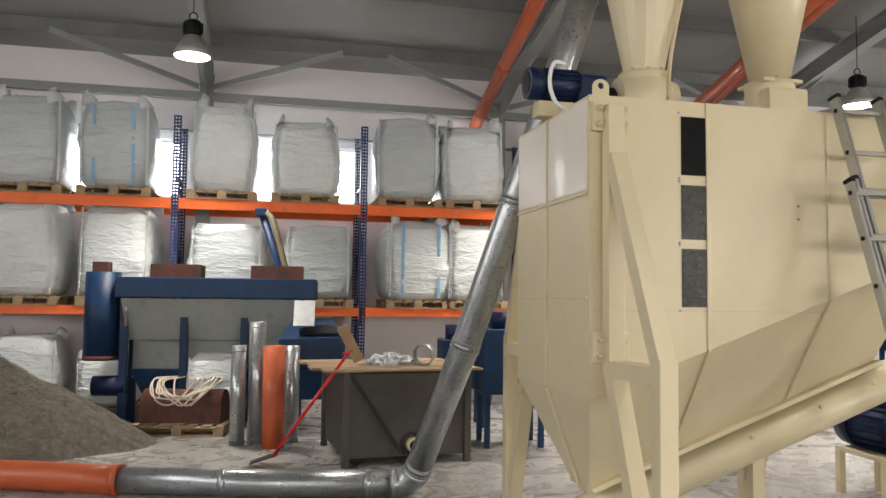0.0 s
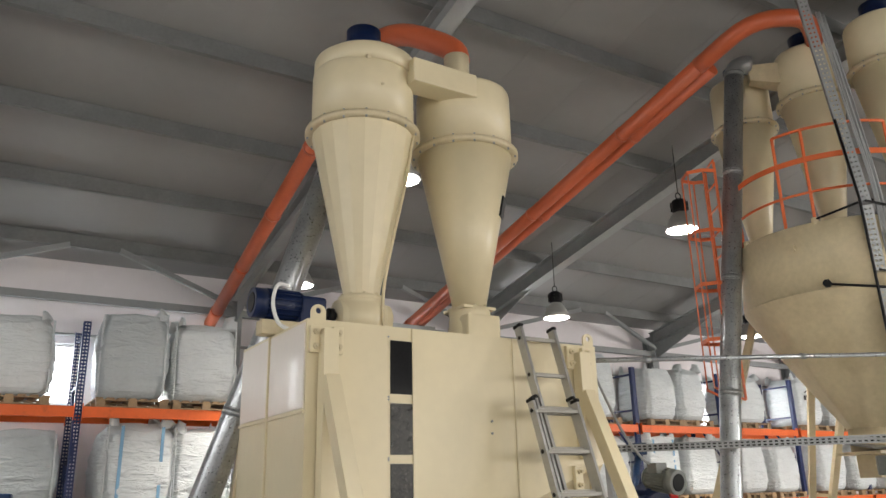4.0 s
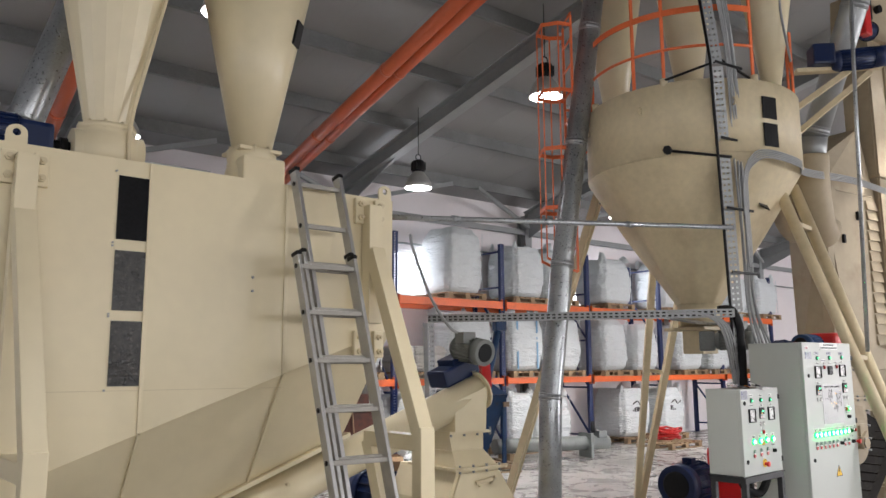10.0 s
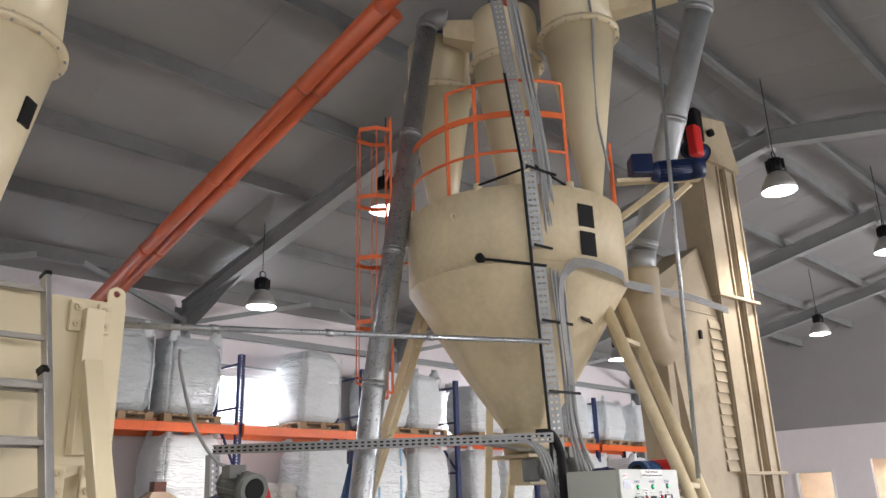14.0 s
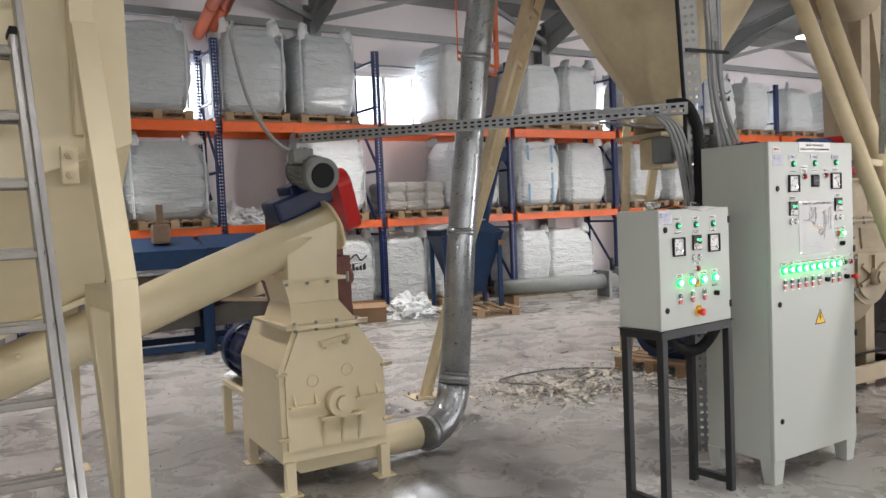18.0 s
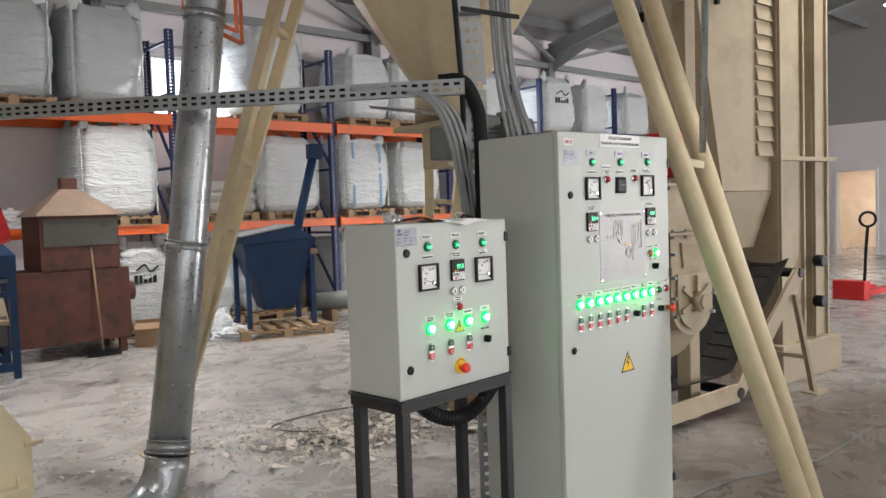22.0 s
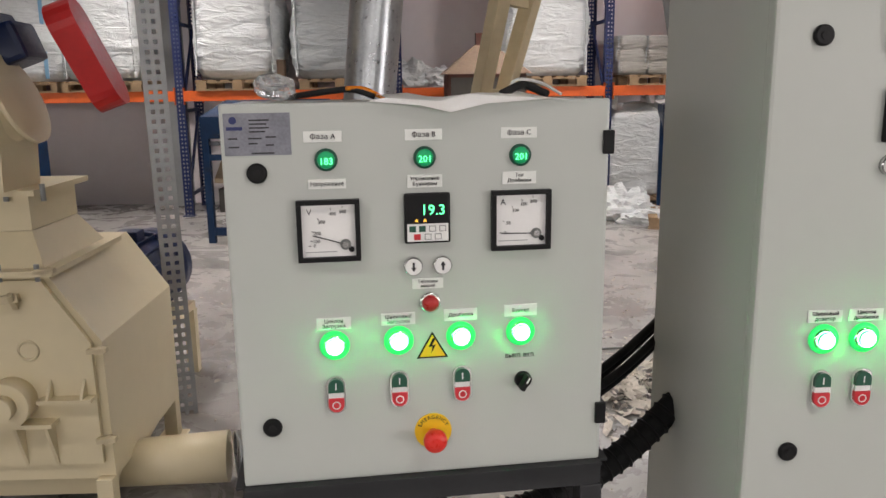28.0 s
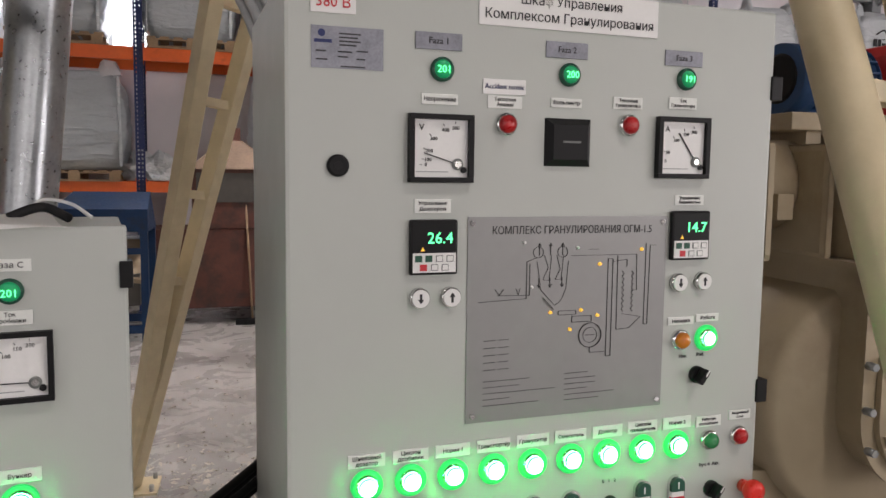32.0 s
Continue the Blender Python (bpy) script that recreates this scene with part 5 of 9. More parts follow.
def duct(name, pts, r, material, label, joints=(), seg=24, n=1, group=""):
    ob = thing(name, Matrix.Identity(4), label, "duct", group)
    bm = B()
    sweep(bm, pts if n == 1 else curve_pts(pts, n), r, seg)
    part("tube", bm, material, ob)
    for p, d in joints:
        bm = B()
        d = Vector(d).normalized()
        p = Vector(p)
        cyl(bm, p - d * 0.022, p + d * 0.022, r + 0.006, seg=seg)
        j = part("clamp_band", bm, material, ob)
        for s in (-1, 1):
            bm = B()
            ring_bead(bm, p + d * 0.03 * s, d, r + 0.002, 0.007, seg, 6)
            part("bead", bm, material, j)
    return ob


def elbow(p, d0, d1, rad, n=7):
    """Points of a segmented bend that leaves p along d0 and turns to d1."""
    d0, d1 = Vector(d0).normalized(), Vector(d1).normalized()
    ang = d0.angle(d1)
    ax = d0.cross(d1).normalized()
    c = Vector(p) + ax.cross(d0) * rad
    return [c + Matrix.Rotation(ang * i / n, 3, ax) @ (Vector(p) - c) for i in range(n + 1)]


# pipe rising from the mill to the silo
P0, P1, P2, P3 = Vector((6.44, 6.62, 0.34)), Vector((6.60, 6.68, 1.47)), Vector((6.74, 6.62, 2.73)), Vector((7.28, 6.44, 6.42))
el = elbow((6.10, 6.36, 0.13), (0.8, 0.35, 0), (0.10, 0.02, 1), 0.30)
duct("mill_outlet_bend", el, 0.112, GALV, "segmented galvanised bend on the mill outlet", [(el[0], (0.8, 0.35, 0))], 20)
d_up = (P1 - el[-1]).normalized()
duct("riser_duct", [el[-1], P1, P2, P3], 0.105, GALV, "tall leaning galvanised duct from the mill up to the silo", [(el[-1] + d_up * 0.04, d_up), (P1, P2 - P1), (P2, P3 - P2), (P2.lerp(P3, 0.33), P3 - P2), (P2.lerp(P3, 0.66), P3 - P2)])
el = elbow(P3, P3 - P2, (0.75, -0.35, -0.25), 0.16)
duct("riser_bend", el, 0.107, GALV_DULL, "grey bend at the head of the riser duct", [(el[0], P3 - P2)], 20)

# pipe from the floor line up to the hopper cyclones
A0, A1, A2, A3 = Vector((1.20, 7.78, 0.24)), Vector((1.50, 7.12, 1.33)), Vector((2.10, 6.66, 3.35)), Vector((2.52, 6.42, 4.80))
el = elbow((1.02, 7.86, 0.115), (1, -0.08, 0), A1 - A0, 0.2)
duct("floor_bend", el, 0.118, GALV, "segmented galvanised bend at the foot of the duct", [(el[0], (1, -0.08, 0))], 20)
duct("leaning_duct", [el[-1], A1, A2, A3], 0.112, GALV, "leaning galvanised duct feeding the cyclones", [(el[-1].lerp(A1, 0.04), A1 - A0), (A1, A2 - A1), (A2, A3 - A2), (A1.lerp(A2, 0.55), A2 - A1)])
duct("floor_duct", [(1.0, 7.862, 0.115), (-0.2, 7.98, 0.115), (-1.35, 8.18, 0.115)], 0.112, GALV, "galvanised duct lying on the floor", [((0.8, 7.88, 0.115), (1, -0.1, 0)), ((-0.42, 8.02, 0.115), (1, -0.15, 0))])
duct("floor_hose_pipe", [(-1.3, 8.17, 0.115), (-2.6, 8.5, 0.12), (-4.5, 8.75, 0.12), (-8.5, 9.1, 0.12)], 0.125, PVC, "orange plastic pipe lying on the floor", [((-1.33, 8.178, 0.116), (1, -0.2, 0)), ((-3.2, 8.58, 0.12), (1, -0.12, 0))], n=4)

# orange exhaust pipes under the roof


def exhaust(name, a, b, r):
    a, b = Vector(a), Vector(b)
    d = b - a
    return duct(name, [a, b], r, PVC, "long orange plastic exhaust pipe slung under the roof", [(a.lerp(b, t), d) for t in (0.12, 0.36, 0.6, 0.84)], 24, 1, "exhaust pipes")


exhaust("exhaust_pipe", (2.80, 14.45, 4.62), (3.02, 8.0, 6.02), 0.10)
exhaust("exhaust_pipe", (6.22, 14.5, 4.60), (6.585, 6.3, 6.30), 0.09)
exhaust("exhaust_pipe", (6.41, 14.5, 4.60), (6.775, 6.29, 6.307), 0.08)
duct("exhaust_bend", [(3.02, 8.02, 6.02), (3.03, 7.3, 6.15), (3.1, 6.6, 5.95), (3.38, 6.15, 5.62), (3.44, 6.1, 5.45)], 0.105, PVC, "orange plastic bend over the cyclone outlet", n=5)
duct("exhaust_bend", [(6.585, 6.32, 6.30), (6.75, 5.7, 6.5), (7.3, 5.5, 6.62), (7.7, 5.65, 6.6), (7.85, 5.8, 6.55)], 0.095, PVC, "orange plastic bend above the silo cyclones", n=5)

# ---- silo with cyclones, rails and legs ----
SX, SY, SR = 7.95, 6.01, 1.02
silo = thing("silo", Matrix.Identity(4), "cream steel silo with a conical bottom on splayed legs", "silo")
T = Matrix.Translation((SX, SY, 0))
# silo in the dusty cream, darker partly to carry its shade
bm = B()
lathe(bm, [(SR, 3.60), (SR, 4.26), (SR - 0.02, 4.28), (0.3, 4.30)], 64, T)
part("drum", bm, CREAM_DULL, silo)
bm = B()
rings = []
for j in range(9):
    h = j / 8
    flat = min(1.0, 1.7 * (1 - h))
    ring = []
    for i in range(64):
        a = 2 * math.pi * i / 64
        oct_r = 0.965 / math.cos((a + math.pi / 16) % (math.pi / 4) - math.pi / 8)
        r = (0.20 + (SR - 0.20) * h) * (1 + (oct_r - 1) * flat)
        ring.append(bm.verts.new((SX + r * math.cos(a), SY + r * math.sin(a), 2.34 + 1.257 * h)))
    rings.append(ring)
for lo, hi in zip(rings, rings[1:]):
    for i in range(64):
        f = bm.faces.new((lo[i], lo[(i + 1) % 64], hi[(i + 1) % 64], hi[i]))
        f.smooth = True
part("faceted_cone", bm, CREAM_DULL, silo)
for a in (150, 195, 240):
    bm = B()
    c, s_ = math.cos(radians(a)), math.sin(radians(a))
    ring_bead(bm, (SX + (SR + 0.03) * c, SY + (SR + 0.03) * s_, 4.05), (-s_, c, 0), 0.03, 0.009, 14, 6)
    part("lifting_eye", bm, CREAM_DULL, silo)
bm = B()
lathe(bm, [(0.205, 2.12), (0.205, 2.345)], 24, T)
part("outlet_collar", bm, CREAM_DULL, silo)
bm = B()
box(bm, SX - 0.12, SX + 0.10, SY - 0.12, SY + 0.12, 1.87, 2.09, 0.01)
box(bm, SX - 0.24, SX + 0.24, SY - 0.24, SY + 0.24, 2.09, 2.118)
part("outlet_valve", bm, CREAM_DULL, silo)
bm = B()
hull(bm, [(SX - 0.42, SY - 0.3, 2.13), (SX + 0.2, SY - 0.3, 2.13), (SX + 0.2, SY - 0.28, 2.15), (SX - 0.42, SY - 0.28, 2.15)], [(SX - 0.42, SY + 0.2, 2.22), (SX + 0.2, SY + 0.2, 2.22), (SX + 0.2, SY + 0.22, 2.24), (SX - 0.42, SY + 0.22, 2.24)])
part("cover_plate", bm, GALV, silo)
# dark panes curved on the drum
for z0, z1 in ((3.80, 4.0), (3.545, 3.755)):
    a0, a1 = radians(-104), radians(-95)
    bm = B()
    vs = []
    for i in range(5):
        a = a0 + (a1 - a0) * i / 4
        vs.append([bm.verts.new((SX + (SR + 0.006) * math.cos(a), SY + (SR + 0.006) * math.sin(a), z)) for z in (z0 + 0.12, z1 + 0.12)])
    for p, q in zip(vs, vs[1:]):
        bm.faces.new((p[0], q[0], q[1], p[1]))
    o = part("inspection_pane", bm, BLACK, silo, "dark inspection pane")
    thicken(o, 0.008)
bm = B()
box(bm, -0.07, 0.07, -0.006, 0.006, -0.13, 0.13, 0.0, Matrix.Translation((7.98, 5.30, 3.28)) @ pose(0, 0, 0, -33, 10, 2))
part("inspection_pane", bm, BLACK, silo, "dark inspection pane")
bm = B()
cyl(bm, (7.06, 5.53, 3.63), (6.99, 5.49, 3.63), 0.022, seg=10)
cyl(bm, (7.01, 5.50, 3.63), (6.97, 5.48, 3.63), 0.04, seg=6)
part("anchor_stud", bm, BLACK, silo)
for a, h in ((157, 4.27), (207, 4.27), (254, 4.27)):
    x, y = SX + SR * 0.97 * math.cos(radians(a)), SY + SR * 0.97 * math.sin(radians(a))
    bm = B()
    cyl(bm, (x, y, h - 0.02), (x, y, h + 0.05), 0.035, seg=12)
    part("post_socket", bm, CREAM_DULL, silo)
vmo = thing("valve_motor", Matrix.Identity(4), "grey geared motor beside the silo outlet valve", "motor")
electric_motor(vmo, (7.93, 5.42, 1.98), (7.72, 5.68, 1.98), 0.085, GREYMOTOR, box_side=(0, 0, 0.9))
bm = B()
box(bm, -0.07, 0.07, -0.07, 0.07, -0.09, 0.09, 0.015, pose(7.70, 5.74, 1.98, 0, 0, 40))
part("gearbox", bm, GREYMOTOR, vmo)
bm = B()
cyl(bm, (7.73, 5.78, 1.98), (7.86, 5.92, 1.98), 0.035, seg=12)
part("shaft_flange", bm, CREAM_DULL, vmo)
# silo legs of twin bars with rungs


def twin_leg(tops, feet, w, d, rungs, round_bar=False):
    lg = part("twin_leg", B(), CREAM_DULL, silo)
    for t, f in zip(tops, feet):
        bm = B()
        if round_bar:
            cyl(bm, t, f, w / 2, seg=18)
        else:
            beam(bm, t, f, w, d, 0.006)
        part("bar", bm, CREAM_DULL, lg)
    for k in rungs:
        bm = B()
        beam(bm, Vector(tops[0]).lerp(Vector(feet[0]), k), Vector(tops[1]).lerp(Vector(feet[1]), k), 0.05, 0.04, 0.003)
        part("rung", bm, CREAM_DULL, lg)
    bm = B()
    c = (Vector(feet[0]) + Vector(feet[1])) / 2
    box(bm, c.x - 0.15, c.x + 0.15, c.y - 0.12, c.y + 0.12, 0, 0.012)
    part("foot_plate", bm, CREAM_DULL, lg)
    for sx, sy in ((-0.12, -0.09), (0.12, -0.09), (0.12, 0.09), (-0.12, 0.09)):
        bm = B()
        cyl(bm, (c.x + sx, c.y + sy, 0.012), (c.x + sx, c.y + sy, 0.045), 0.012, seg=6)
        part("anchor_bolt", bm, STEEL, lg)


twin_leg([(8.28, 5.33, 3.52), (8.64, 5.36, 3.48)], [(8.61, 4.19, 0), (8.71, 4.20, 0)], 0.102, 0.1, (0.13, 0.48), True)
twin_leg([(7.48, 6.86, 3.55), (7.74, 7.12, 3.52)], [(6.77, 7.81, 0), (6.78, 7.79, 0)], 0.075, 0.075, (0.08, 0.2, 0.32, 0.44, 0.56, 0.68, 0.8))
twin_leg([(8.48, 6.93, 3.55), (8.76, 6.62, 3.5)], [(9.50, 8.38, 0), (9.59, 8.40, 0)], 0.075, 0.075, (0.2, 0.52))

trio = thing("silo_cyclones", Matrix.Identity(4), "three cream cyclones grouped on the silo roof", "cyclone")
cyclone(trio, 7.74, 6.80, 4.29, 5.92, 6.50, 0.34, 0.09)
cyclone(trio, 7.96, 5.99, 4.29, 5.98, 6.55, 0.34, 0.09)
cyclone(trio, 8.22, 5.24, 4.29, 6.06, 6.60, 0.35, 0.07)
for x, y, z in ((7.74, 6.8, 6.5), (7.96, 5.99, 6.55), (8.22, 5.24, 6.6)):
    bm = B()
    cyl(bm, (x, y, z + 0.03), (x, y, z + 0.28), 0.14, 0.15, 20)
    part("fan_motor", bm, MOTOR_BLUE, trio, "dark blue fan motor")
bm = B()
hull(bm, [(7.42, 6.34, 6.33), (7.50, 6.44, 6.33), (7.50, 6.44, 6.53), (7.42, 6.34, 6.53)], [(7.70, 6.05, 6.22), (7.86, 6.25, 6.22), (7.86, 6.25, 6.50), (7.70, 6.05, 6.50)])
part("inlet_transition", bm, CREAM_DULL, trio)
bm = B()
hull(bm, [(8.30, 4.92, 6.22), (8.45, 5.05, 6.22), (8.45, 5.05, 6.60), (8.30, 4.92, 6.60)], [(8.84, 4.42, 6.38), (8.93, 4.52, 6.38), (8.93, 4.52, 6.62), (8.84, 4.42, 6.62)])
part("inlet_transition", bm, CREAM_DULL, trio)
bm = B()
sweep(bm, curve_pts([(8.02, 5.0, 6.6), (8.04, 4.92, 6.1), (8.14, 5.05, 5.2), (8.2, 5.02, 4.55)], 6), 0.012, 8)
part("cable_conduit", bm, GALV_DULL, trio)

# duct down from the right-hand silo cyclone to the cooler fan
el = elbow((8.90, 4.46, 6.50), (0.75, -0.65, 0.06), (0.02, 0.42, -0.9), 0.17, 8)
duct("downcomer_bend", el, 0.135, GALV_DULL, "segmented galvanised bend under the roof", [(el[0], (0.7, -0.7, 0)), (el[-1], (0, 0.4, -0.9))], 20)
duct("downcomer_duct", [el[-1], (9.16, 5.42, 4.06)], 0.125, GALV_DULL, "slanting galvanised duct down to the cooler fan", [(Vector(el[-1]).lerp(Vector((9.16, 5.42, 4.06)), t), Vector((9.16, 5.42, 4.06)) - el[-1]) for t in (0.45, 0.96)])
sm = thing("silo_gear_motor", Matrix.Identity(4), "dark blue geared motor on a bracket at the silo rim", "motor")
electric_motor(sm, (8.98, 4.55, 4.62), (8.60, 4.86, 4.58), 0.1, MOTOR_BLUE)
bm = B()
box(bm, -0.1, 0.1, -0.1, 0.1, -0.1, 0.1, 0.02, pose(8.54, 4.92, 4.64, 0, 0, -40))
part("gearbox", bm, MOTOR_BLUE, sm)
bm = B()
beam(bm, (8.40, 5.1, 4.52), (9.0, 4.6, 4.54), 0.09, 0.04)
beam(bm, (8.62, 5.25, 4.0), (8.95, 4.68, 4.5), 0.05, 0.05)
beam(bm, (8.5, 5.18, 4.2), (8.75, 4.78, 4.5), 0.05, 0.05)
part("bracket", bm, CREAM_DULL, sm)

rail = thing("guard_rail", Matrix.Identity(4), "orange guard rail round the silo roof", "railing")
A_FROM, A_TO = 150, 254
for z, r in ((5.28, 0.016), (4.95, 0.028), (4.60, 0.014)):
    bm = B()
    pts = [(SX + SR * 0.96 * math.cos(radians(a)), SY + SR * 0.96 * math.sin(radians(a)), z) for a in range(A_FROM if z < 5.2 else 190, A_TO + 1, 4)]
    if r > 0.02:
        vs = [[bm.verts.new((p[0] + dx * (p[0] - SX), p[1] + dx * (p[1] - SY), p[2] + dz)) for dx, dz in ((0, -0.028), (0.012, -0.028), (0.012, 0.028), (0, 0.028))] for p in pts]
        for p, q in zip(vs, vs[1:]):
            for k in range(4):
                bm.faces.new((p[k], q[k], q[(k + 1) % 4], p[(k + 1) % 4]))
    else:
        sweep(bm, pts, r, 8)
    part("rail", bm, RAIL, rail)
for a in (150, 190, 207, 254):
    x, y = SX + SR * 0.96 * math.cos(radians(a)), SY + SR * 0.96 * math.sin(radians(a))
    bm = B()
    beam(bm, (x, y, 4.26), (x, y, 5.28 if a > 180 else 4.97), 0.035, 0.012)
    part("post", bm, RAIL, rail)
for a in (300, 318):
    x, y = SX + SR * 0.96 * math.cos(radians(a)), SY + SR * 0.96 * math.sin(radians(a))
    bm = B()
    beam(bm, (x, y, 4.26), (x, y, 4.95), 0.03, 0.012)
    part("post", bm, RAIL, rail)
x0, y0 = SX + SR * 0.96 * math.cos(radians(300)), SY + SR * 0.96 * math.sin(radians(300))
bm = B()
beam(bm, (x, y, 4.9), (x0, y0, 4.5), 0.02, 0.02)
part("rail", bm, RAIL, rail)
# caged ladder
cage = thing("caged_ladder", pose(6.98, 6.72, 0, 0, 0, 62), "orange caged ladder up the side of the silo", "ladder")
for s in (-1, 1):
    bm = B()
    beam(bm, (s * 0.16, 0, 2.85), (s * 0.16, 0, 5.3), 0.035, 0.02)
    part("stile", bm, RAIL, cage)
for i in range(10):
    bm = B()
    cyl(bm, (-0.16, 0, 2.9 + 0.27 * i), (0.16, 0, 2.9 + 0.27 * i), 0.011, seg=8)
    part("rung", bm, RAIL, cage)
HOOP = [(-0.16, 0), (-0.19, 0.14), (-0.12, 0.29), (0.12, 0.29), (0.19, 0.14), (0.16, 0)]
for z in (3.3, 3.9, 4.5, 5.2):
    bm = B()
    pts = [(a, b, z) for a, b in HOOP]
    vs = [[bm.verts.new((p[0] * k, p[1] * k, p[2] + dz)) for k, dz in ((1, -0.02), (1.03, -0.02), (1.03, 0.02), (1, 0.02))] for p in pts]
    for p, q in zip(vs, vs[1:]):
        for k in range(4):
            bm.faces.new((p[k], q[k], q[(k + 1) % 4], p[(k + 1) % 4]))
    part("hoop", bm, RAIL, cage)
for a, b in HOOP[1:-1]:
    bm = B()
    beam(bm, (a, b, 2.8), (a, b, 5.22), 0.03, 0.008)
    part("cage_strip", bm, RAIL, cage)
for p, q in (((-0.12, 0.29, 2.8), (-0.16, 0, 2.66)), ((0.12, 0.29, 2.8), (0.16, 0, 2.66)), ((-0.16, 0, 2.66), (-0.16, 0, 2.86)), ((0.16, 0, 2.66), (0.16, 0, 2.86))):
    bm = B()
    beam(bm, p, q, 0.03, 0.02)
    part("stile", bm, RAIL, cage)
for z in (3.95, 4.4):
    bm = B()
    beam(bm, (0.16, 0, z), (0.16, -0.3, z), 0.03, 0.02)
    part("stay", bm, RAIL, cage)

# ---- cable tray ----
tray = thing("cable_tray", Matrix.Identity(4), "perforated galvanised cable tray on a post, carrying grey cables", "cable tray")
TL, TR = Vector((5.545, 7.16, 2.2)), Vector((7.45, 5.22, 2.2))


def strut(root, p, q, w, pitch, slot, face, fl=0.04):
    """A slotted channel from p to q whose slotted side looks along face."""
    p, q = Vector(p), Vector(q)
    a = (q - p).normalized()
    f = Vector(face)
    f = (f - a * f.dot(a)).normalized()
    s = (-f).cross(a)
    m = Matrix((s, -f, a)).transposed().to_4x4()
    m.translation = p
    bm = B()
    perforated(bm, w, int((q - p).length / pitch), pitch, slot, m, fl)
    o = part("slotted_channel", bm, GALV_DULL, root)
    return thicken(o, 0.0025)


strut(tray, TL, TR, 0.07, 0.05, 0.028, (-0.7, -0.7, 0))
# dark rods added behind the slots to imitate the channel's shaded inside
for i in range(4):
    bm = B()
    o = Vector((0.012 + 0.004 * i, 0.012 + 0.004 * i, -0.022 + 0.014 * i))
    cyl(bm, TL + o, TL.lerp(TR, 0.93) + o, 0.008, seg=8)
    part("cable", bm, RUBBER, tray, "added dark rod behind the slots, standing for the channel's shaded inside")
strut(tray, (5.60, 7.08, 0), (5.555, 7.13, 2.19), 0.10, 0.045, 0.02, (0.35, -0.9, 0), 0.05)
SPINE = [Vector((7.60, 5.32, 0)), Vector((7.56, 5.30, 2.22)), Vector((7.265, 5.135, 4.37)), Vector((6.90, 5.17, 6.7))]


def spine(z):
    for p, q in zip(SPINE, SPINE[1:]):
        if z <= q.z:
            return p.lerp(q, (z - p.z) / (q.z - p.z))


for p, q in zip(SPINE, SPINE[1:]):
    strut(tray, p, q, 0.10, 0.05, 0.018, (-0.55, -0.85, 0), 0.035)
for i in range(7):
    bm = B()
    off = Vector((0.10 + 0.02 * i, -0.035 - 0.01 * (i % 3), 0))
    pts = [spine(z) + off + Vector((0.014 * math.sin(i * 2 + z * 3), 0, 0)) for z in (6.4, 5.4, 4.55, 3.6, 2.9, 2.3)]
    sweep(bm, curve_pts(pts + [spine(1.93) + off + Vector((0.05, -0.03 - 0.01 * i, 0))], 5), 0.0095, 8)
    part("cable", bm, GREYCABLE, tray, "grey cable")
for i in range(6):
    bm = B()
    o = Vector((0.014 * i, -0.012 * (i % 2), 0))
    sweep(bm, curve_pts([Vector((7.05, 5.62, 2.215)) + o, Vector((7.24, 5.45, 2.2)) + o, Vector((7.31, 5.32, 2.12)) + o * 1.2, Vector((7.39, 5.31, 1.98)) + o * 1.2, Vector((7.45, 5.31, 1.75)) + o, Vector((7.48, 5.31, 1.5)) + o, Vector((7.48, 5.31, 0.9)) + o], 6), 0.011, 8)
    part("cable", bm, GREYCABLE, tray, "grey cable")
for i in range(5):
    bm = B()
    z = 3.60 - 0.016 * i
    sweep(bm, curve_pts([(7.58 + 0.01 * i, 5.16, 2.6), (7.43 + 0.012 * i, 5.06, 3.3), (7.50 + 0.008 * i, 5.0, z - 0.05), (7.68, 4.94, z), (8.08, 4.93, z - 0.03), (8.6, 5.2, z + 0.02), (9.99, 5.5, z + 0.18), (11.05, 5.65, z + 0.2)], 6), 0.007, 8)
    part("cable", bm, GREYCABLE, tray, "grey cable slung to the cooler")
for z in (2.55, 3.1, 3.7, 4.35):
    bm = B()
    c = spine(z)
    beam(bm, c + Vector((-0.1, -0.06, 0)), c + Vector((0.25, -0.07, 0)), 0.012, 0.02)
    part("cable_tie", bm, BLACK, tray)
bm = B()
sweep(bm, curve_pts([(7.38, 5.36, 2.235), (7.47, 5.29, 2.23), (7.54, 5.28, 2.13), (7.565, 5.28, 2.0), (7.56, 5.28, 1.6), (7.56, 5.28, 1.2)], 7), 0.034, 12)
part("hose", bm, RUBBER, tray, "black corrugated conduit")
bm = B()
sweep(bm, [spine(z) + Vector((-0.085, 0.0, 0)) for z in (1.3, 2.2, 3.3, 4.39, 5.2)], 0.013, 8)
part("conduit", bm, BLACK, tray)
for p, q in (((7.0, 5.5, 3.63), (7.40, 5.14, 3.55)), ((7.05, 5.55, 4.30), (7.325, 5.14, 4.42)), ((7.325, 5.14, 4.42), (7.66, 5.08, 4.29))):
    bm = B()
    cyl(bm, p, q, 0.012, seg=8)
    part("stay_rod", bm, BLACK, tray)
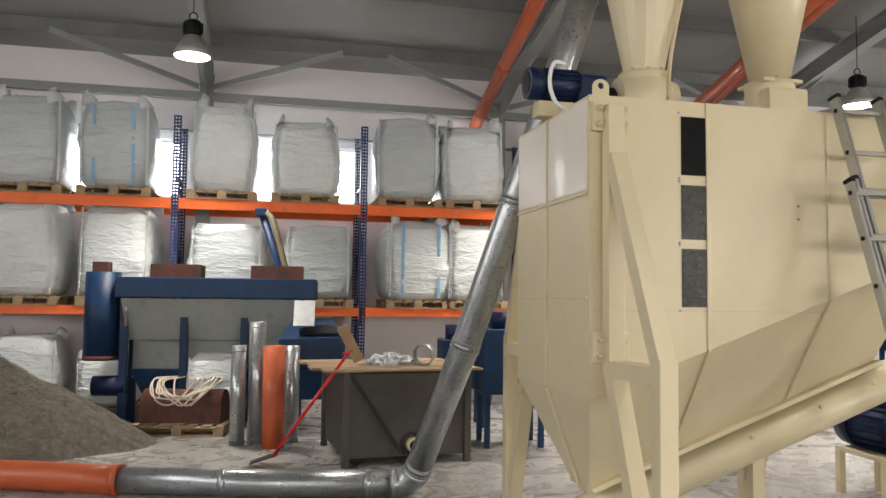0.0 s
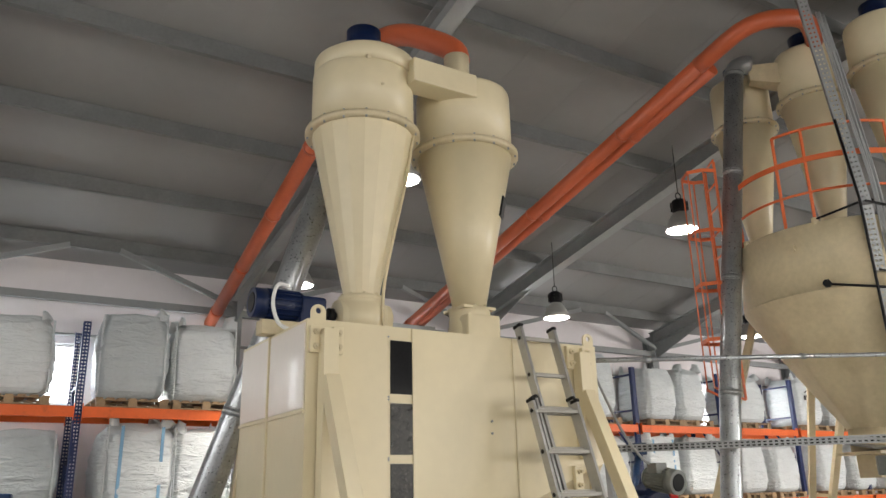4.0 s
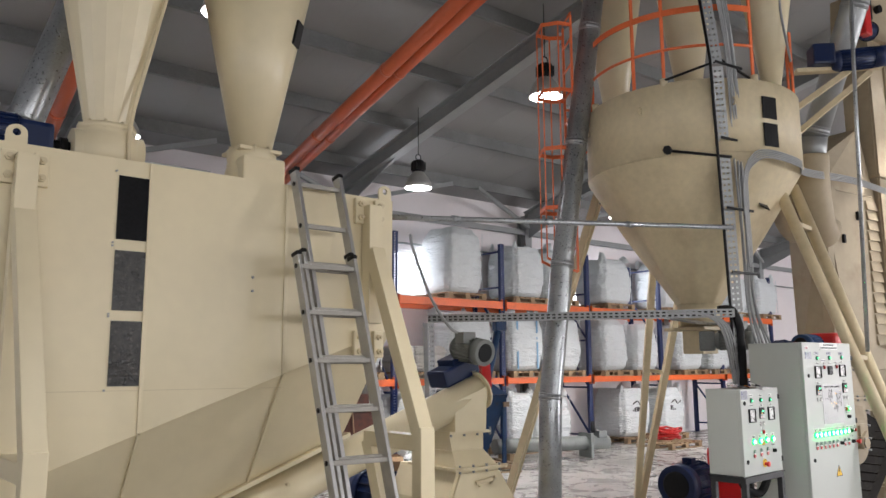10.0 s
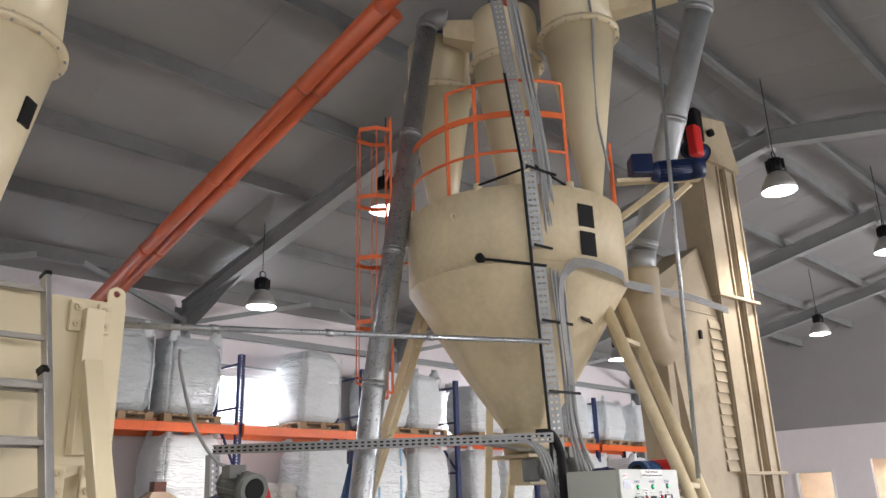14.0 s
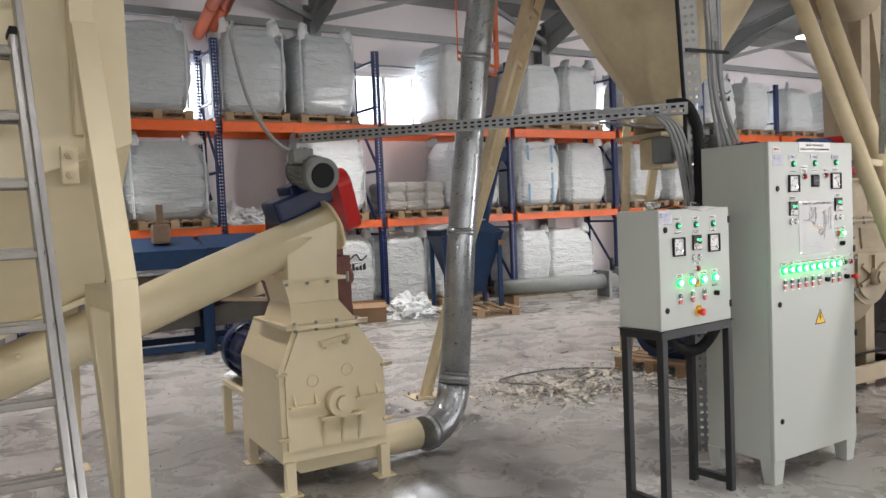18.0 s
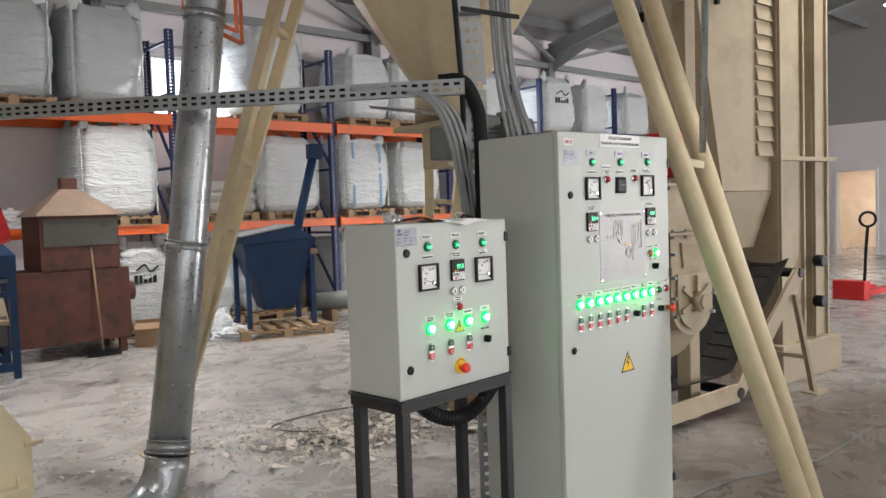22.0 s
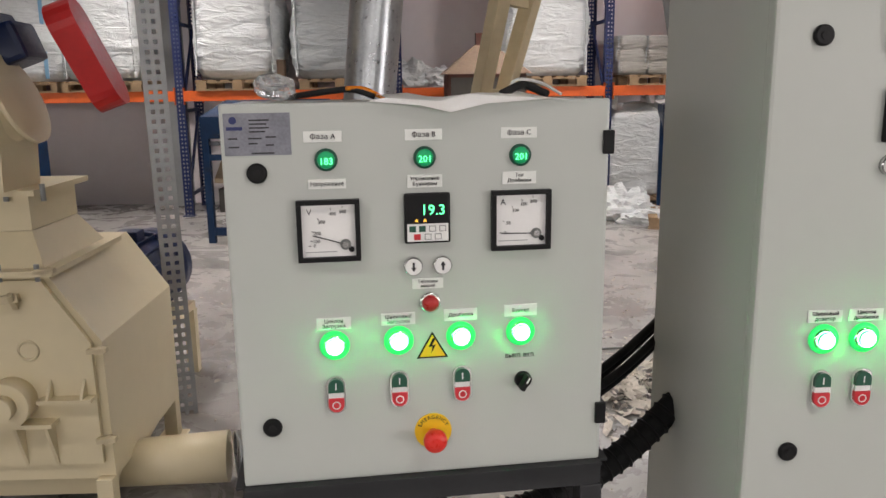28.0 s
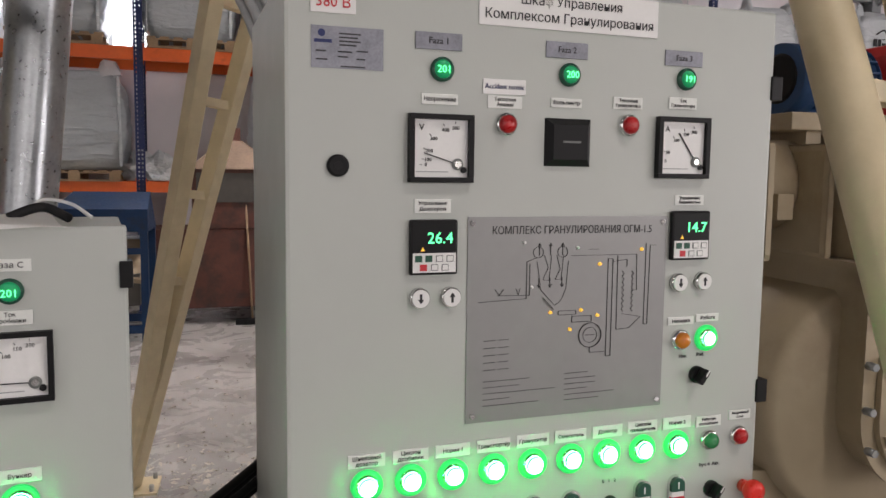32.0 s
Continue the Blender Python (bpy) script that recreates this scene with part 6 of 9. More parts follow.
for i in range(5):
    bm = B()
    o = Vector((0.012 * (i % 3), 0.010 * i, 0.016 * (i // 2)))
    sweep(bm, curve_pts([Vector((7.05, 4.86, 0.93)) + o, Vector((7.20, 4.90, 0.99)) + o, Vector((7.34, 5.04, 1.03)) + o, Vector((7.48, 5.20, 1.10)) + o, Vector((7.53, 5.28, 1.22)) + o], 6), 0.009, 8)
    part("power_cable", bm, RUBBER, tray, "black power cable tied in a bundle")
pipe_bar = thing("conduit_pipe", Matrix.Identity(4), "thin galvanised conduit spanning from the hopper to the tray", "conduit")
bm = B()
cyl(bm, (4.25, 5.72, 2.79), (7.40, 5.17, 2.93), 0.020, seg=12)
part("tube", bm, GALV, pipe_bar)
for t in (0.18, 0.42, 0.66):
    bm = B()
    p = Vector((4.25, 5.72, 2.79)).lerp(Vector((7.40, 5.17, 2.93)), t)
    cyl(bm, p - Vector((0.03, 0, 0)), p + Vector((0.03, 0, 0)), 0.026, seg=12)
    part("coupling", bm, GALV, pipe_bar)

# ---- control cabinets ----


def label_plate(root, u, z, w, h, lines, material=None, ink=None, size=0.011, fit=0.0):
    bm = B()
    box(bm, u - w / 2, u + w / 2, -0.0022, 0.0, z - h / 2, z + h / 2, 0.0006)
    p = part("label_plate", bm, material or PAPER, root)
    n = len(lines)
    for i, t in enumerate(lines):
        letter(p, t, size, u, -0.0028, z + (n - 1) * h * 0.21 - i * h * 0.42, ink or INK, fit=fit)
    return p


def pilot(root, u, z, lens, r=0.0135, deep=0.012, ring=CHROME, label=""):
    bm = B()
    lathe(bm, [(r + 0.004, 0), (r + 0.004, 0.005), (r + 0.001, 0.008), (r, 0.008)], 20, Matrix.Translation((u, 0, z)) @ Matrix.Rotation(radians(90), 4, "X"), caps=False)
    p = part("pilot_lamp", bm, ring, root)
    if lens is GREEN_GLOW:
        # added ring, no real collar; its green glow imitates the lamp's halo
        bm = B()
        lathe(bm, [(r + 0.0045, 0.0005), (r + 0.0105, 0.0005), (r + 0.0105, 0.004), (r + 0.0045, 0.0055)], 24, Matrix.Translation((u, 0, z)) @ Matrix.Rotation(radians(90), 4, "X"), caps=False)
        part("lit_collar", bm, GREEN_FACE, p, "added green glowing ring imitating the halo round the lamp")
    bm = B()
    lathe(bm, [(r, 0.004), (r, deep), (r * 0.8, deep + 0.004), (r * 0.3, deep + 0.006)], 18, Matrix.Translation((u, 0, z)) @ Matrix.Rotation(radians(90), 4, "X"))
    ln = part("lens", bm, GREEN_FACE if lens is GREEN_GLOW else lens, p, label)
    if lens is GREEN_GLOW:
        axis = Matrix.Translation((u, 0, z)) @ Matrix.Rotation(radians(90), 4, "X")
        # rim set far brighter than the face, to spread green halo light
        bm = B()
        lathe(bm, [(r + 0.0006, 0.0082), (r + 0.0006, deep)], 20, axis, caps=False)
        part("lit_rim", bm, GREEN_GLOW, ln)
        bm = B()
        lathe(bm, [(r * 0.95, deep + 0.0042), (r * 0.45, deep + 0.008), (0.0005, deep + 0.009)], 16, axis)
        part("bright_centre", bm, GREEN_CORE, ln)
    return p


def double_button(root, u, z):
    out = [(0.0125 * math.cos(a), 0.0155 + 0.0125 * math.sin(a)) for a in [math.pi * i / 10 for i in range(11)]] + [(0.0125 * math.cos(a), -0.0155 + 0.0125 * math.sin(a)) for a in [math.pi + math.pi * i / 10 for i in range(11)]]
    m = Matrix(((1, 0, 0, u), (0, 0, -1, 0), (0, 1, 0, z), (0, 0, 0, 1)))
    bm = B()
    prism(bm, [(x * 1.22, y * 1.12) for x, y in out], 0.007, m)
    b = part("double_button", bm, CHROME, root)
    for s, mt in ((1, GREEN_BTN), (-1, RED_BTN)):
        half = [(x, y) for x, y in out if y * s > 0.008]
        bm = B()
        prism(bm, half + [(-0.0125 * s, 0.005 * s), (0.0125 * s, 0.005 * s)] if s > 0 else half + [(0.0125, -0.005), (-0.0125, -0.005)], 0.011, m)
        part("push_button", bm, mt, b)
    bm = B()
    box(bm, u - 0.012, u + 0.012, -0.009, -0.007, z - 0.0045, z + 0.0045)
    part("lens", bm, WHITE, b)
    bm = B()
    box(bm, u - 0.001, u + 0.001, -0.0118, -0.011, z + 0.010, z + 0.021)
    part("mark", bm, WHITE, b)
    bm = B()
    ring_bead(bm, (u, -0.0112, z - 0.0165), (0, 1, 0), 0.006, 0.001, 14, 4)
    part("mark", bm, WHITE, b)


def meter(root, u0, z0, unit, numbers, tip, s=0.097):
    """A square needle gauge with its upper left corner at u0, z0."""
    z1 = z0 - s
    bm = B()
    box(bm, u0, u0 + s, -0.012, 0, z1, z1 + 0.0075, 0.001)
    box(bm, u0, u0 + s, -0.012, 0, z0 - 0.0075, z0, 0.001)
    box(bm, u0, u0 + 0.0075, -0.0118, 0, z1 + 0.0075, z0 - 0.0075)
    box(bm, u0 + s - 0.0075, u0 + s, -0.0118, 0, z1 + 0.0075, z0 - 0.0075)
    g = part("panel_meter", bm, BLACK, root, "black-framed needle meter")
    bm = B()
    box(bm, u0 + 0.007, u0 + s - 0.007, -0.004, -0.0005, z1 + 0.007, z0 - 0.007)
    part("dial", bm, WHITE, g)
    letter(g, unit, 0.013, u0 + 0.2 * s, -0.0046, z0 - 0.2 * s, INK)
    pv = Vector((u0 + 0.76 * s, 0, z1 + 0.27 * s))
    for t, (fx, fz) in numbers:
        letter(g, t, 0.0075, u0 + fx * s, -0.0046, z1 + fz * s, INK)
        a = Vector((u0 + fx * s, -0.0046, z1 + fz * s))
        d = (a - pv)
        d.y = 0
        d.normalize()
        bm = B()
        beam(bm, a + d * 0.006, a + d * 0.0095, 0.0008, 0.0008)
        part("tick", bm, INK, g)
    tp = Vector((u0 + tip[0] * s, -0.0055, z1 + tip[1] * s))
    bm = B()
    beam(bm, Vector((pv.x, -0.0055, pv.z)), tp, 0.0016, 0.0014)
    part("needle", bm, BLACK, g)
    bm = B()
    cyl(bm, (pv.x, -0.004, pv.z), (pv.x, -0.0065, pv.z), 0.0085, seg=18)
    part("pivot", bm, GREYMOTOR, g)
    bm = B()
    cyl(bm, (pv.x, -0.006, pv.z), (pv.x, -0.0085, pv.z), 0.005, seg=14)
    part("pivot_cap", bm, CHROME, g)
    bm = B()
    cyl(bm, (pv.x + 0.009, -0.004, pv.z - 0.008), (pv.x + 0.009, -0.0075, pv.z - 0.008), 0.0045, seg=14)
    part("zero_screw", bm, BLACK, g)
    bm = B()
    box(bm, u0 + 0.012, u0 + 0.62 * s, -0.0046, -0.004, z1 + 0.0145, z1 + 0.0158)
    part("small_print", bm, GREYCABLE, g)


def controller(root, u0, z0, digits, w=0.073, h=0.08):
    bm = B()
    box(bm, u0, u0 + w, -0.01, 0, z0 - h, z0, 0.004)
    c = part("digital_controller", bm, BLACK, root, "black digital controller with green digits")
    letter(c, digits, 0.023, u0 + w * 0.62, -0.0106, z0 - h * 0.34, DIGIT)
    for f in ((0.26, 0.44) if digits == "19.3" else (0.26,)):
        bm = B()
        prism(bm, [(-0.003, -0.0025), (0.003, -0.0025), (0, 0.003)], 0.0006, Matrix(((1, 0, 0, u0 + w * f), (0, 0, -1, -0.0102), (0, 1, 0, z0 - h * 0.53), (0, 0, 0, 1))))
        part("led", bm, AMBER, c)
    bm = B()
    box(bm, u0 + 0.004, u0 + w - 0.004, -0.0112, -0.0102, z0 - h * 0.95, z0 - h * 0.6)
    part("keypad", bm, WHITE, c)
    for i, (fx, fz, mt) in enumerate(((0.17, 0.7, GREEN_BTN), (0.38, 0.7, GREEN_BTN), (0.60, 0.7, GREYMOTOR), (0.82, 0.7, GREYMOTOR), (0.27, 0.86, RED_BTN), (0.5, 0.86, GREYMOTOR), (0.72, 0.86, GREYMOTOR))):
        bm = B()
        box(bm, u0 + w * fx - 0.0052, u0 + w * fx + 0.0052, -0.0122, -0.0112, z0 - h * fz - 0.0047, z0 - h * fz + 0.0047)
        k = part("key", bm, mt, c)
        if mt is GREYMOTOR:
            bm = B()
            box(bm, u0 + w * fx - 0.0042, u0 + w * fx + 0.0042, -0.0127, -0.0122, z0 - h * fz - 0.0037, z0 - h * fz + 0.0037)
            part("key_face", bm, WHITE, k)


def arrow_key(root, u, z, up):
    bm = B()
    lathe(bm, [(0.0155, 0), (0.0155, 0.006), (0.0135, 0.009)], 22, Matrix.Translation((u, 0, z)) @ Matrix.Rotation(radians(90), 4, "X"))
    k = part("arrow_button", bm, CHROME, root)
    bm = B()
    lathe(bm, [(0.013, 0.008), (0.013, 0.0105)], 20, Matrix.Translation((u, 0, z)) @ Matrix.Rotation(radians(90), 4, "X"))
    part("cap", bm, WHITE, k)
    s = 1 if up else -1
    bm = B()
    prism(bm, [(-0.0045, 0.001 * s), (0.0045, 0.001 * s), (0, 0.008 * s)][:: s], 0.0005, Matrix(((1, 0, 0, u), (0, 0, -1, -0.0105), (0, 1, 0, z), (0, 0, 0, 1))))
    box(bm, u - 0.0018, u + 0.0018, -0.011, -0.0105, z - 0.007 if up else z - 0.001, z + 0.001 if up else z + 0.007)
    part("arrow", bm, INK, k)


def selector(root, u, z, turn=-35):
    bm = B()
    lathe(bm, [(0.0145, 0), (0.0145, 0.006), (0.0125, 0.009)], 20, Matrix.Translation((u, 0, z)) @ Matrix.Rotation(radians(90), 4, "X"))
    k = part("selector_switch", bm, BLACK, root)
    bm = B()
    box(bm, -0.005, 0.005, -0.026, -0.008, -0.0135, 0.0135, 0.003, Matrix.Translation((u, 0, z)) @ Matrix.Rotation(radians(turn), 4, "Y"))
    part("knob", bm, BLACK, k)
    bm = B()
    box(bm, -0.001, 0.001, -0.0268, -0.0258, 0.002, 0.0125, 0, Matrix.Translation((u, 0, z)) @ Matrix.Rotation(radians(turn), 4, "Y"))
    part("mark", bm, WHITE, k)


def emergency_stop(root, u, z, collar=True):
    e = part("emergency_stop", B(), ESTOP, root, "red mushroom emergency stop button")
    if collar:
        bm = B()
        cyl(bm, (u, 0, z + 0.006), (u, -0.003, z + 0.006), 0.031, seg=32)
        part("collar", bm, YELLOW, e, "yellow collar plate")
        word = "EMERGENCY"
        for i, ch in enumerate(word):
            a = radians(62 - i * 15.5)
            o = letter(e, ch, 0.0085, 0, 0, 0, INK)
            o.matrix_basis = Matrix.Translation((u + 0.0248 * math.sin(-a), -0.0036, z + 0.006 + 0.0248 * math.cos(a))) @ Matrix.Rotation(-a, 4, "Y")
    bm = B()
    cyl(bm, (u, 0, z), (u, -0.022, z), 0.011, seg=18)
    part("stem", bm, ESTOP, e)
    bm = B()
    lathe(bm, [(0.017, 0.02), (0.0195, 0.024), (0.0195, 0.032), (0.017, 0.037), (0.008, 0.039)], 26, Matrix.Translation((u, 0, z)) @ Matrix.Rotation(radians(90), 4, "X"))
    part("mushroom_head", bm, ESTOP, e)


def warning(root, u, z, s):
    """A yellow triangle with a black border and a lightning arrow; z is its middle height."""
    m = Matrix(((1, 0, 0, u), (0, 0, -1, 0), (0, 1, 0, z), (0, 0, 0, 1)))
    h = s * 0.866
    tri = [(-s / 2, -h / 2), (s / 2, -h / 2), (0, h / 2)]
    bm = B()
    prism(bm, tri, 0.0012, m)
    w = part("warning_sign", bm, BLACK, root, "yellow triangular voltage warning sign")
    bm = B()
    prism(bm, [(x * 0.82, y * 0.82 - h * 0.03) for x, y in tri], 0.0018, m)
    part("field", bm, YELLOW, w)
    bm = B()
    bolt = [(0.02, 0.28), (-0.13, -0.02), (0.0, -0.0), (-0.05, -0.25), (0.11, 0.06), (-0.01, 0.04), (0.10, 0.26)]
    prism(bm, [(x * s, y * s - h * 0.06) for x, y in bolt], 0.0022, m)
    part("lightning_arrow", bm, BLACK, w)


def lock(root, u, z):
    bm = B()
    lathe(bm, [(0.0155, 0), (0.0155, 0.004), (0.012, 0.007)], 22, Matrix.Translation((u, 0, z)) @ Matrix.Rotation(radians(90), 4, "X"))
    k = part("cam_lock", bm, BLACK, root)
    bm = B()
    cyl(bm, (u, -0.007, z), (u, -0.0085, z), 0.006, seg=12)
    part("keyhole", bm, RUBBER, k)


def sticker(root, u0, z0, w, h):
    bm = B()
    box(bm, u0, u0 + w, -0.0012, 0, z0 - h, z0)
    s = part("foil_sticker", bm, FOIL, root, "silver foil data sticker with small print")
    bm = B()
    for fx, fz, fw in ((0.38, 0.15, 0.3), (0.38, 0.24, 0.26), (0.38, 0.33, 0.3), (0.38, 0.42, 0.24), (0.06, 0.58, 0.14), (0.06, 0.78, 0.16), (0.36, 0.58, 0.2), (0.36, 0.7, 0.14), (0.62, 0.55, 0.16), (0.62, 0.74, 0.12), (0.40, 0.93, 0.34)):
        box(bm, u0 + fx * w, u0 + (fx + fw) * w, -0.0017, -0.0012, z0 - (fz + 0.035) * h, z0 - fz * h)
    part("small_print", bm, INK, s)
    bm = B()
    cyl(bm, (u0 + 0.14 * w, -0.0012, z0 - 0.17 * h), (u0 + 0.14 * w, -0.0017, z0 - 0.17 * h), 0.09 * h, seg=14)
    box(bm, u0 + 0.04 * w, u0 + 0.28 * w, -0.0017, -0.0012, z0 - 0.40 * h, z0 - 0.32 * h)
    part("emblem", bm, BLUEINK, s)


# small wall-box cabinet on an angle-steel stand
PAN = pose(6.615, 4.628, 0, 0, 0, 9.4)
pan = thing("control_box", PAN, "light grey control box with lit green lamps and meters", "control box")
bm = B()
box(bm, 0.004, 0.601, 0.022, 0.275, 0.968, 1.583, 0.006)
part("enclosure", bm, CABINET, pan)
bm = B()
box(bm, 0.0, 0.605, 0.0, 0.021, 0.966, 1.585, 0.005)
pd = part("door", bm, CABINET, pan)
for z in (1.516, 1.053):
    bm = B()
    box(bm, 0.594, 0.612, -0.006, 0.03, z - 0.019, z + 0.019, 0.002)
    part("hinge", bm, BLACK, pan)
for z in (1.481, 1.068):
    lock(pd, 0.051, z)
sticker(pd, 0.006, 1.571, 0.098, 0.063)
for u, t in ((0.151, "Фаза A"), (0.305, "Фаза B"), (0.456, "Фаза C")):
    label_plate(pd, u, 1.534, 0.058, 0.017, [t], size=0.0115)
for u, t in ((0.155, "18.3"), (0.306, "20.1"), (0.458, "20.1")):
    p = pilot(pd, u, 1.499, GREEN_DIM, 0.0135, 0.006, GREEN_BTN, "green digital voltage lamp")
    letter(p, t.replace(".", ""), 0.0145, u, -0.0125, 1.497, DIGIT)
label_plate(pd, 0.155, 1.462, 0.058, 0.015, ["Напряжение"], size=0.0095, fit=0.05)
label_plate(pd, 0.306, 1.462, 0.055, 0.02, ["Управление", "Бункером"], size=0.008)
label_plate(pd, 0.457, 1.463, 0.055, 0.02, ["Ток", "Дробилки"], size=0.008)
VNUM = [("500", (0.73, 0.80)), ("400", (0.57, 0.77)), ("300", (0.39, 0.64)), ("200", (0.32, 0.46)), ("100", (0.30, 0.33)), ("0", (0.27, 0.26))]
ANUM = [("200", (0.71, 0.80)), ("150", (0.55, 0.76)), ("100", (0.41, 0.66)), ("50", (0.29, 0.45)), ("0", (0.24, 0.29))]
meter(pd, 0.106, 1.438, "V", VNUM, (0.24, 0.43))
meter(pd, 0.411, 1.444, "A", ANUM, (0.17, 0.285))
controller(pd, 0.272, 1.444, "19.3")
arrow_key(pd, 0.285, 1.327, False)
arrow_key(pd, 0.332, 1.327, True)
label_plate(pd, 0.308, 1.297, 0.05, 0.017, ["Тепловая", "авария"], size=0.007)
pilot(pd, 0.311, 1.266, RED_LENS, label="unlit red lens")
for u, z, t in ((0.156, 1.202, ["Циклон", "Загрузки"]), (0.259, 1.204, ["Шнековый", "Загрузки"]), (0.361, 1.206, ["Дробилка"]), (0.461, 1.208, ["Бункер"])):
    pilot(pd, u, z, GREEN_GLOW, 0.0135, 0.0100, label="brightly lit green lens")
    label_plate(pd, u, z + 0.036, 0.055, 0.02, t, size=0.0085)
warning(pd, 0.314, 1.193, 0.052)
for u, z in ((0.155, 1.119), (0.258, 1.122), (0.362, 1.124)):
    double_button(pd, u, z)
letter(pd, "ВЫКЛ. ВКЛ.", 0.0095, 0.461, -0.0008, 1.165, INK, fit=0.05)
selector(pd, 0.466, 1.123, 30)
emergency_stop(pd, 0.313, 1.036)
stand = thing("box_stand", PAN, "dark angle-steel stand carrying the control box", "stand")
for a, b in (((0.0, 0.0), (0.605, 0.0)), ((0.0, 0.27), (0.605, 0.27)), ((0.0, 0.0), (0.0, 0.27)), ((0.605, 0.0), (0.605, 0.27))):
    bm = B()
    beam(bm, (a[0], a[1], 0.942), (b[0], b[1], 0.942), 0.006, 0.046)
    beam(bm, (a[0], a[1], 0.963), (b[0], b[1], 0.963), 0.03, 0.005)
    part("top_angle", bm, DARKFRAME, stand)
for u, v in ((0.02, 0.015), (0.59, 0.015), (0.03, 0.255), (0.585, 0.255)):
    bm = B()
    box(bm, u - 0.02, u + 0.02, v - 0.02, v + 0.02, 0, 0.92, 0.003)
    part("leg", bm, DARKFRAME, stand)
for p, q in (((0.59, 0.03), (0.585, 0.24)), ((0.02, 0.03), (0.03, 0.24))):
    bm = B()
    beam(bm, (*p, 0.06), (*q, 0.06), 0.035, 0.035)
    part("foot_bar", bm, DARKFRAME, stand)
hose = thing("conduit_hose", PAN, "black corrugated hose hanging between the two cabinets", "hose")
bm = B()
HP = curve_pts([(0.22, 0.16, 0.97), (0.24, 0.14, 0.88), (0.36, 0.12, 0.81), (0.52, 0.14, 0.80), (0.70, 0.18, 0.86), (0.86, 0.22, 0.97)], 16)
sweep(bm, HP, 0.027, 14)
part("core", bm, RUBBER, hose)
for p, q in zip(HP[::2], HP[1::2]):
    bm = B()
    ring_bead(bm, p, q - p, 0.027, 0.004, 14, 5)
    part("ridge", bm, RUBBER, hose)
# loose things on the box
sheet = thing("paper_sheet", PAN, "creased paper sheet folded over the edge of the box", "paper")
bm = B()
gx = [0.22, 0.30, 0.345, 0.40, 0.50]
gy = [0.2, 0.1, 0.03, -0.006]
vs = [[bm.verts.new((x + 0.01 * j, y, 1.590 + 0.006 * math.sin(i * 2.1 + j))) for i, x in enumerate(gx)] for j, y in enumerate(gy)]
tips = [bm.verts.new((x, -0.010 - 0.006 * (2 - abs(i - 2)), 1.586 - (0.0, 0.007, 0.018, 0.006, 0.0)[i])) for i, x in enumerate(gx)]
for a, b in zip(vs + [tips], vs[1:] + [tips]):
    if a is b:
        continue
    for i in range(4):
        bm.faces.new((a[i], a[i + 1], b[i + 1], b[i]))
thicken(part("sheet", bm, WHITE, sheet), 0.0006)
wad = thing("clear_plastic_wad", PAN, "crumpled clear plastic wrapping on the control box", "plastic wrap")
rw = random.Random(4)
bm = B()
bmesh.ops.create_icosphere(bm, subdivisions=3, radius=0.035)
for v in bm.verts:
    v.co.z *= 0.6
    v.co = v.co * (1 + 0.55 * noise.noise(v.co * 45)) + Vector((0.085, 0.10, 1.608))
    v.co.z = max(v.co.z, 1.587)
PLASTIC = bpy.data.materials.new("clear_plastic")
PLASTIC.use_nodes = True
pp = PLASTIC.node_tree.nodes["Principled BSDF"]
pp.inputs["Base Color"].default_value, pp.inputs["Roughness"].default_value, pp.inputs["Transmission Weight"].default_value, pp.inputs["IOR"].default_value = (0.9, 0.92, 0.93, 1), 0.15, 0.85, 1.15
part("film", bm, PLASTIC, wad)
lead = thing("loose_leads", PAN, "loose black and copper cable ends on the control box", "cable")
bm = B()
sweep(bm, curve_pts([(0.10, 0.1, 1.592), (0.16, 0.08, 1.6), (0.20, 0.06, 1.603), (0.235, 0.05, 1.592)], 5), 0.005, 8)
part("lead", bm, RUBBER, lead)
bm = B()
sweep(bm, curve_pts([(0.19, 0.06, 1.605), (0.22, 0.055, 1.603), (0.25, 0.05, 1.588)], 5), 0.004, 6)
part("bare_end", bm, ORANGE_LENS, lead)
bm = B()
sweep(bm, curve_pts([(0.45, 0.1, 1.592), (0.48, 0.11, 1.604), (0.50, 0.12, 1.605), (0.53, 0.1, 1.59)], 5), 0.007, 8)
part("lead", bm, RUBBER, lead)
bm = B()
sweep(bm, curve_pts([(0.47, 0.14, 1.592), (0.49, 0.16, 1.615), (0.53, 0.15, 1.61), (0.56, 0.12, 1.59)], 6), 0.003, 6)
part("cord", bm, WHITE, lead)

# tall cabinet
CAB = pose(7.447, 4.635, 0, 0, 0, 4.85)
cab = thing("control_cabinet", CAB, "tall light grey control cabinet with a row of lit green lamps", "control cabinet")
CL, CR, CT = -0.022, 0.786, 1.935
bm = B()
box(bm, CL + 0.004, CR - 0.004, 0.026, 0.46, 0.13, CT - 0.002, 0.006)
part("enclosure", bm, CABINET, cab)
bm = B()
box(bm, CL, CR, 0.0, 0.024, 0.135, CT, 0.006)
cd = part("door", bm, CABINET, cab)
for u, v in ((CL + 0.05, 0.05), (CR - 0.05, 0.05), (CL + 0.05, 0.42), (CR - 0.05, 0.42)):
    bm = B()
    hull(bm, [(u - 0.035, v - 0.035, 0), (u + 0.035, v - 0.035, 0), (u + 0.035, v + 0.035, 0), (u - 0.035, v + 0.035, 0)], [(u - 0.05, v - 0.045, 0.135), (u + 0.05, v - 0.045, 0.135), (u + 0.05, v + 0.045, 0.135), (u - 0.05, v + 0.045, 0.135)])
    part("foot", bm, CABINET, cab)
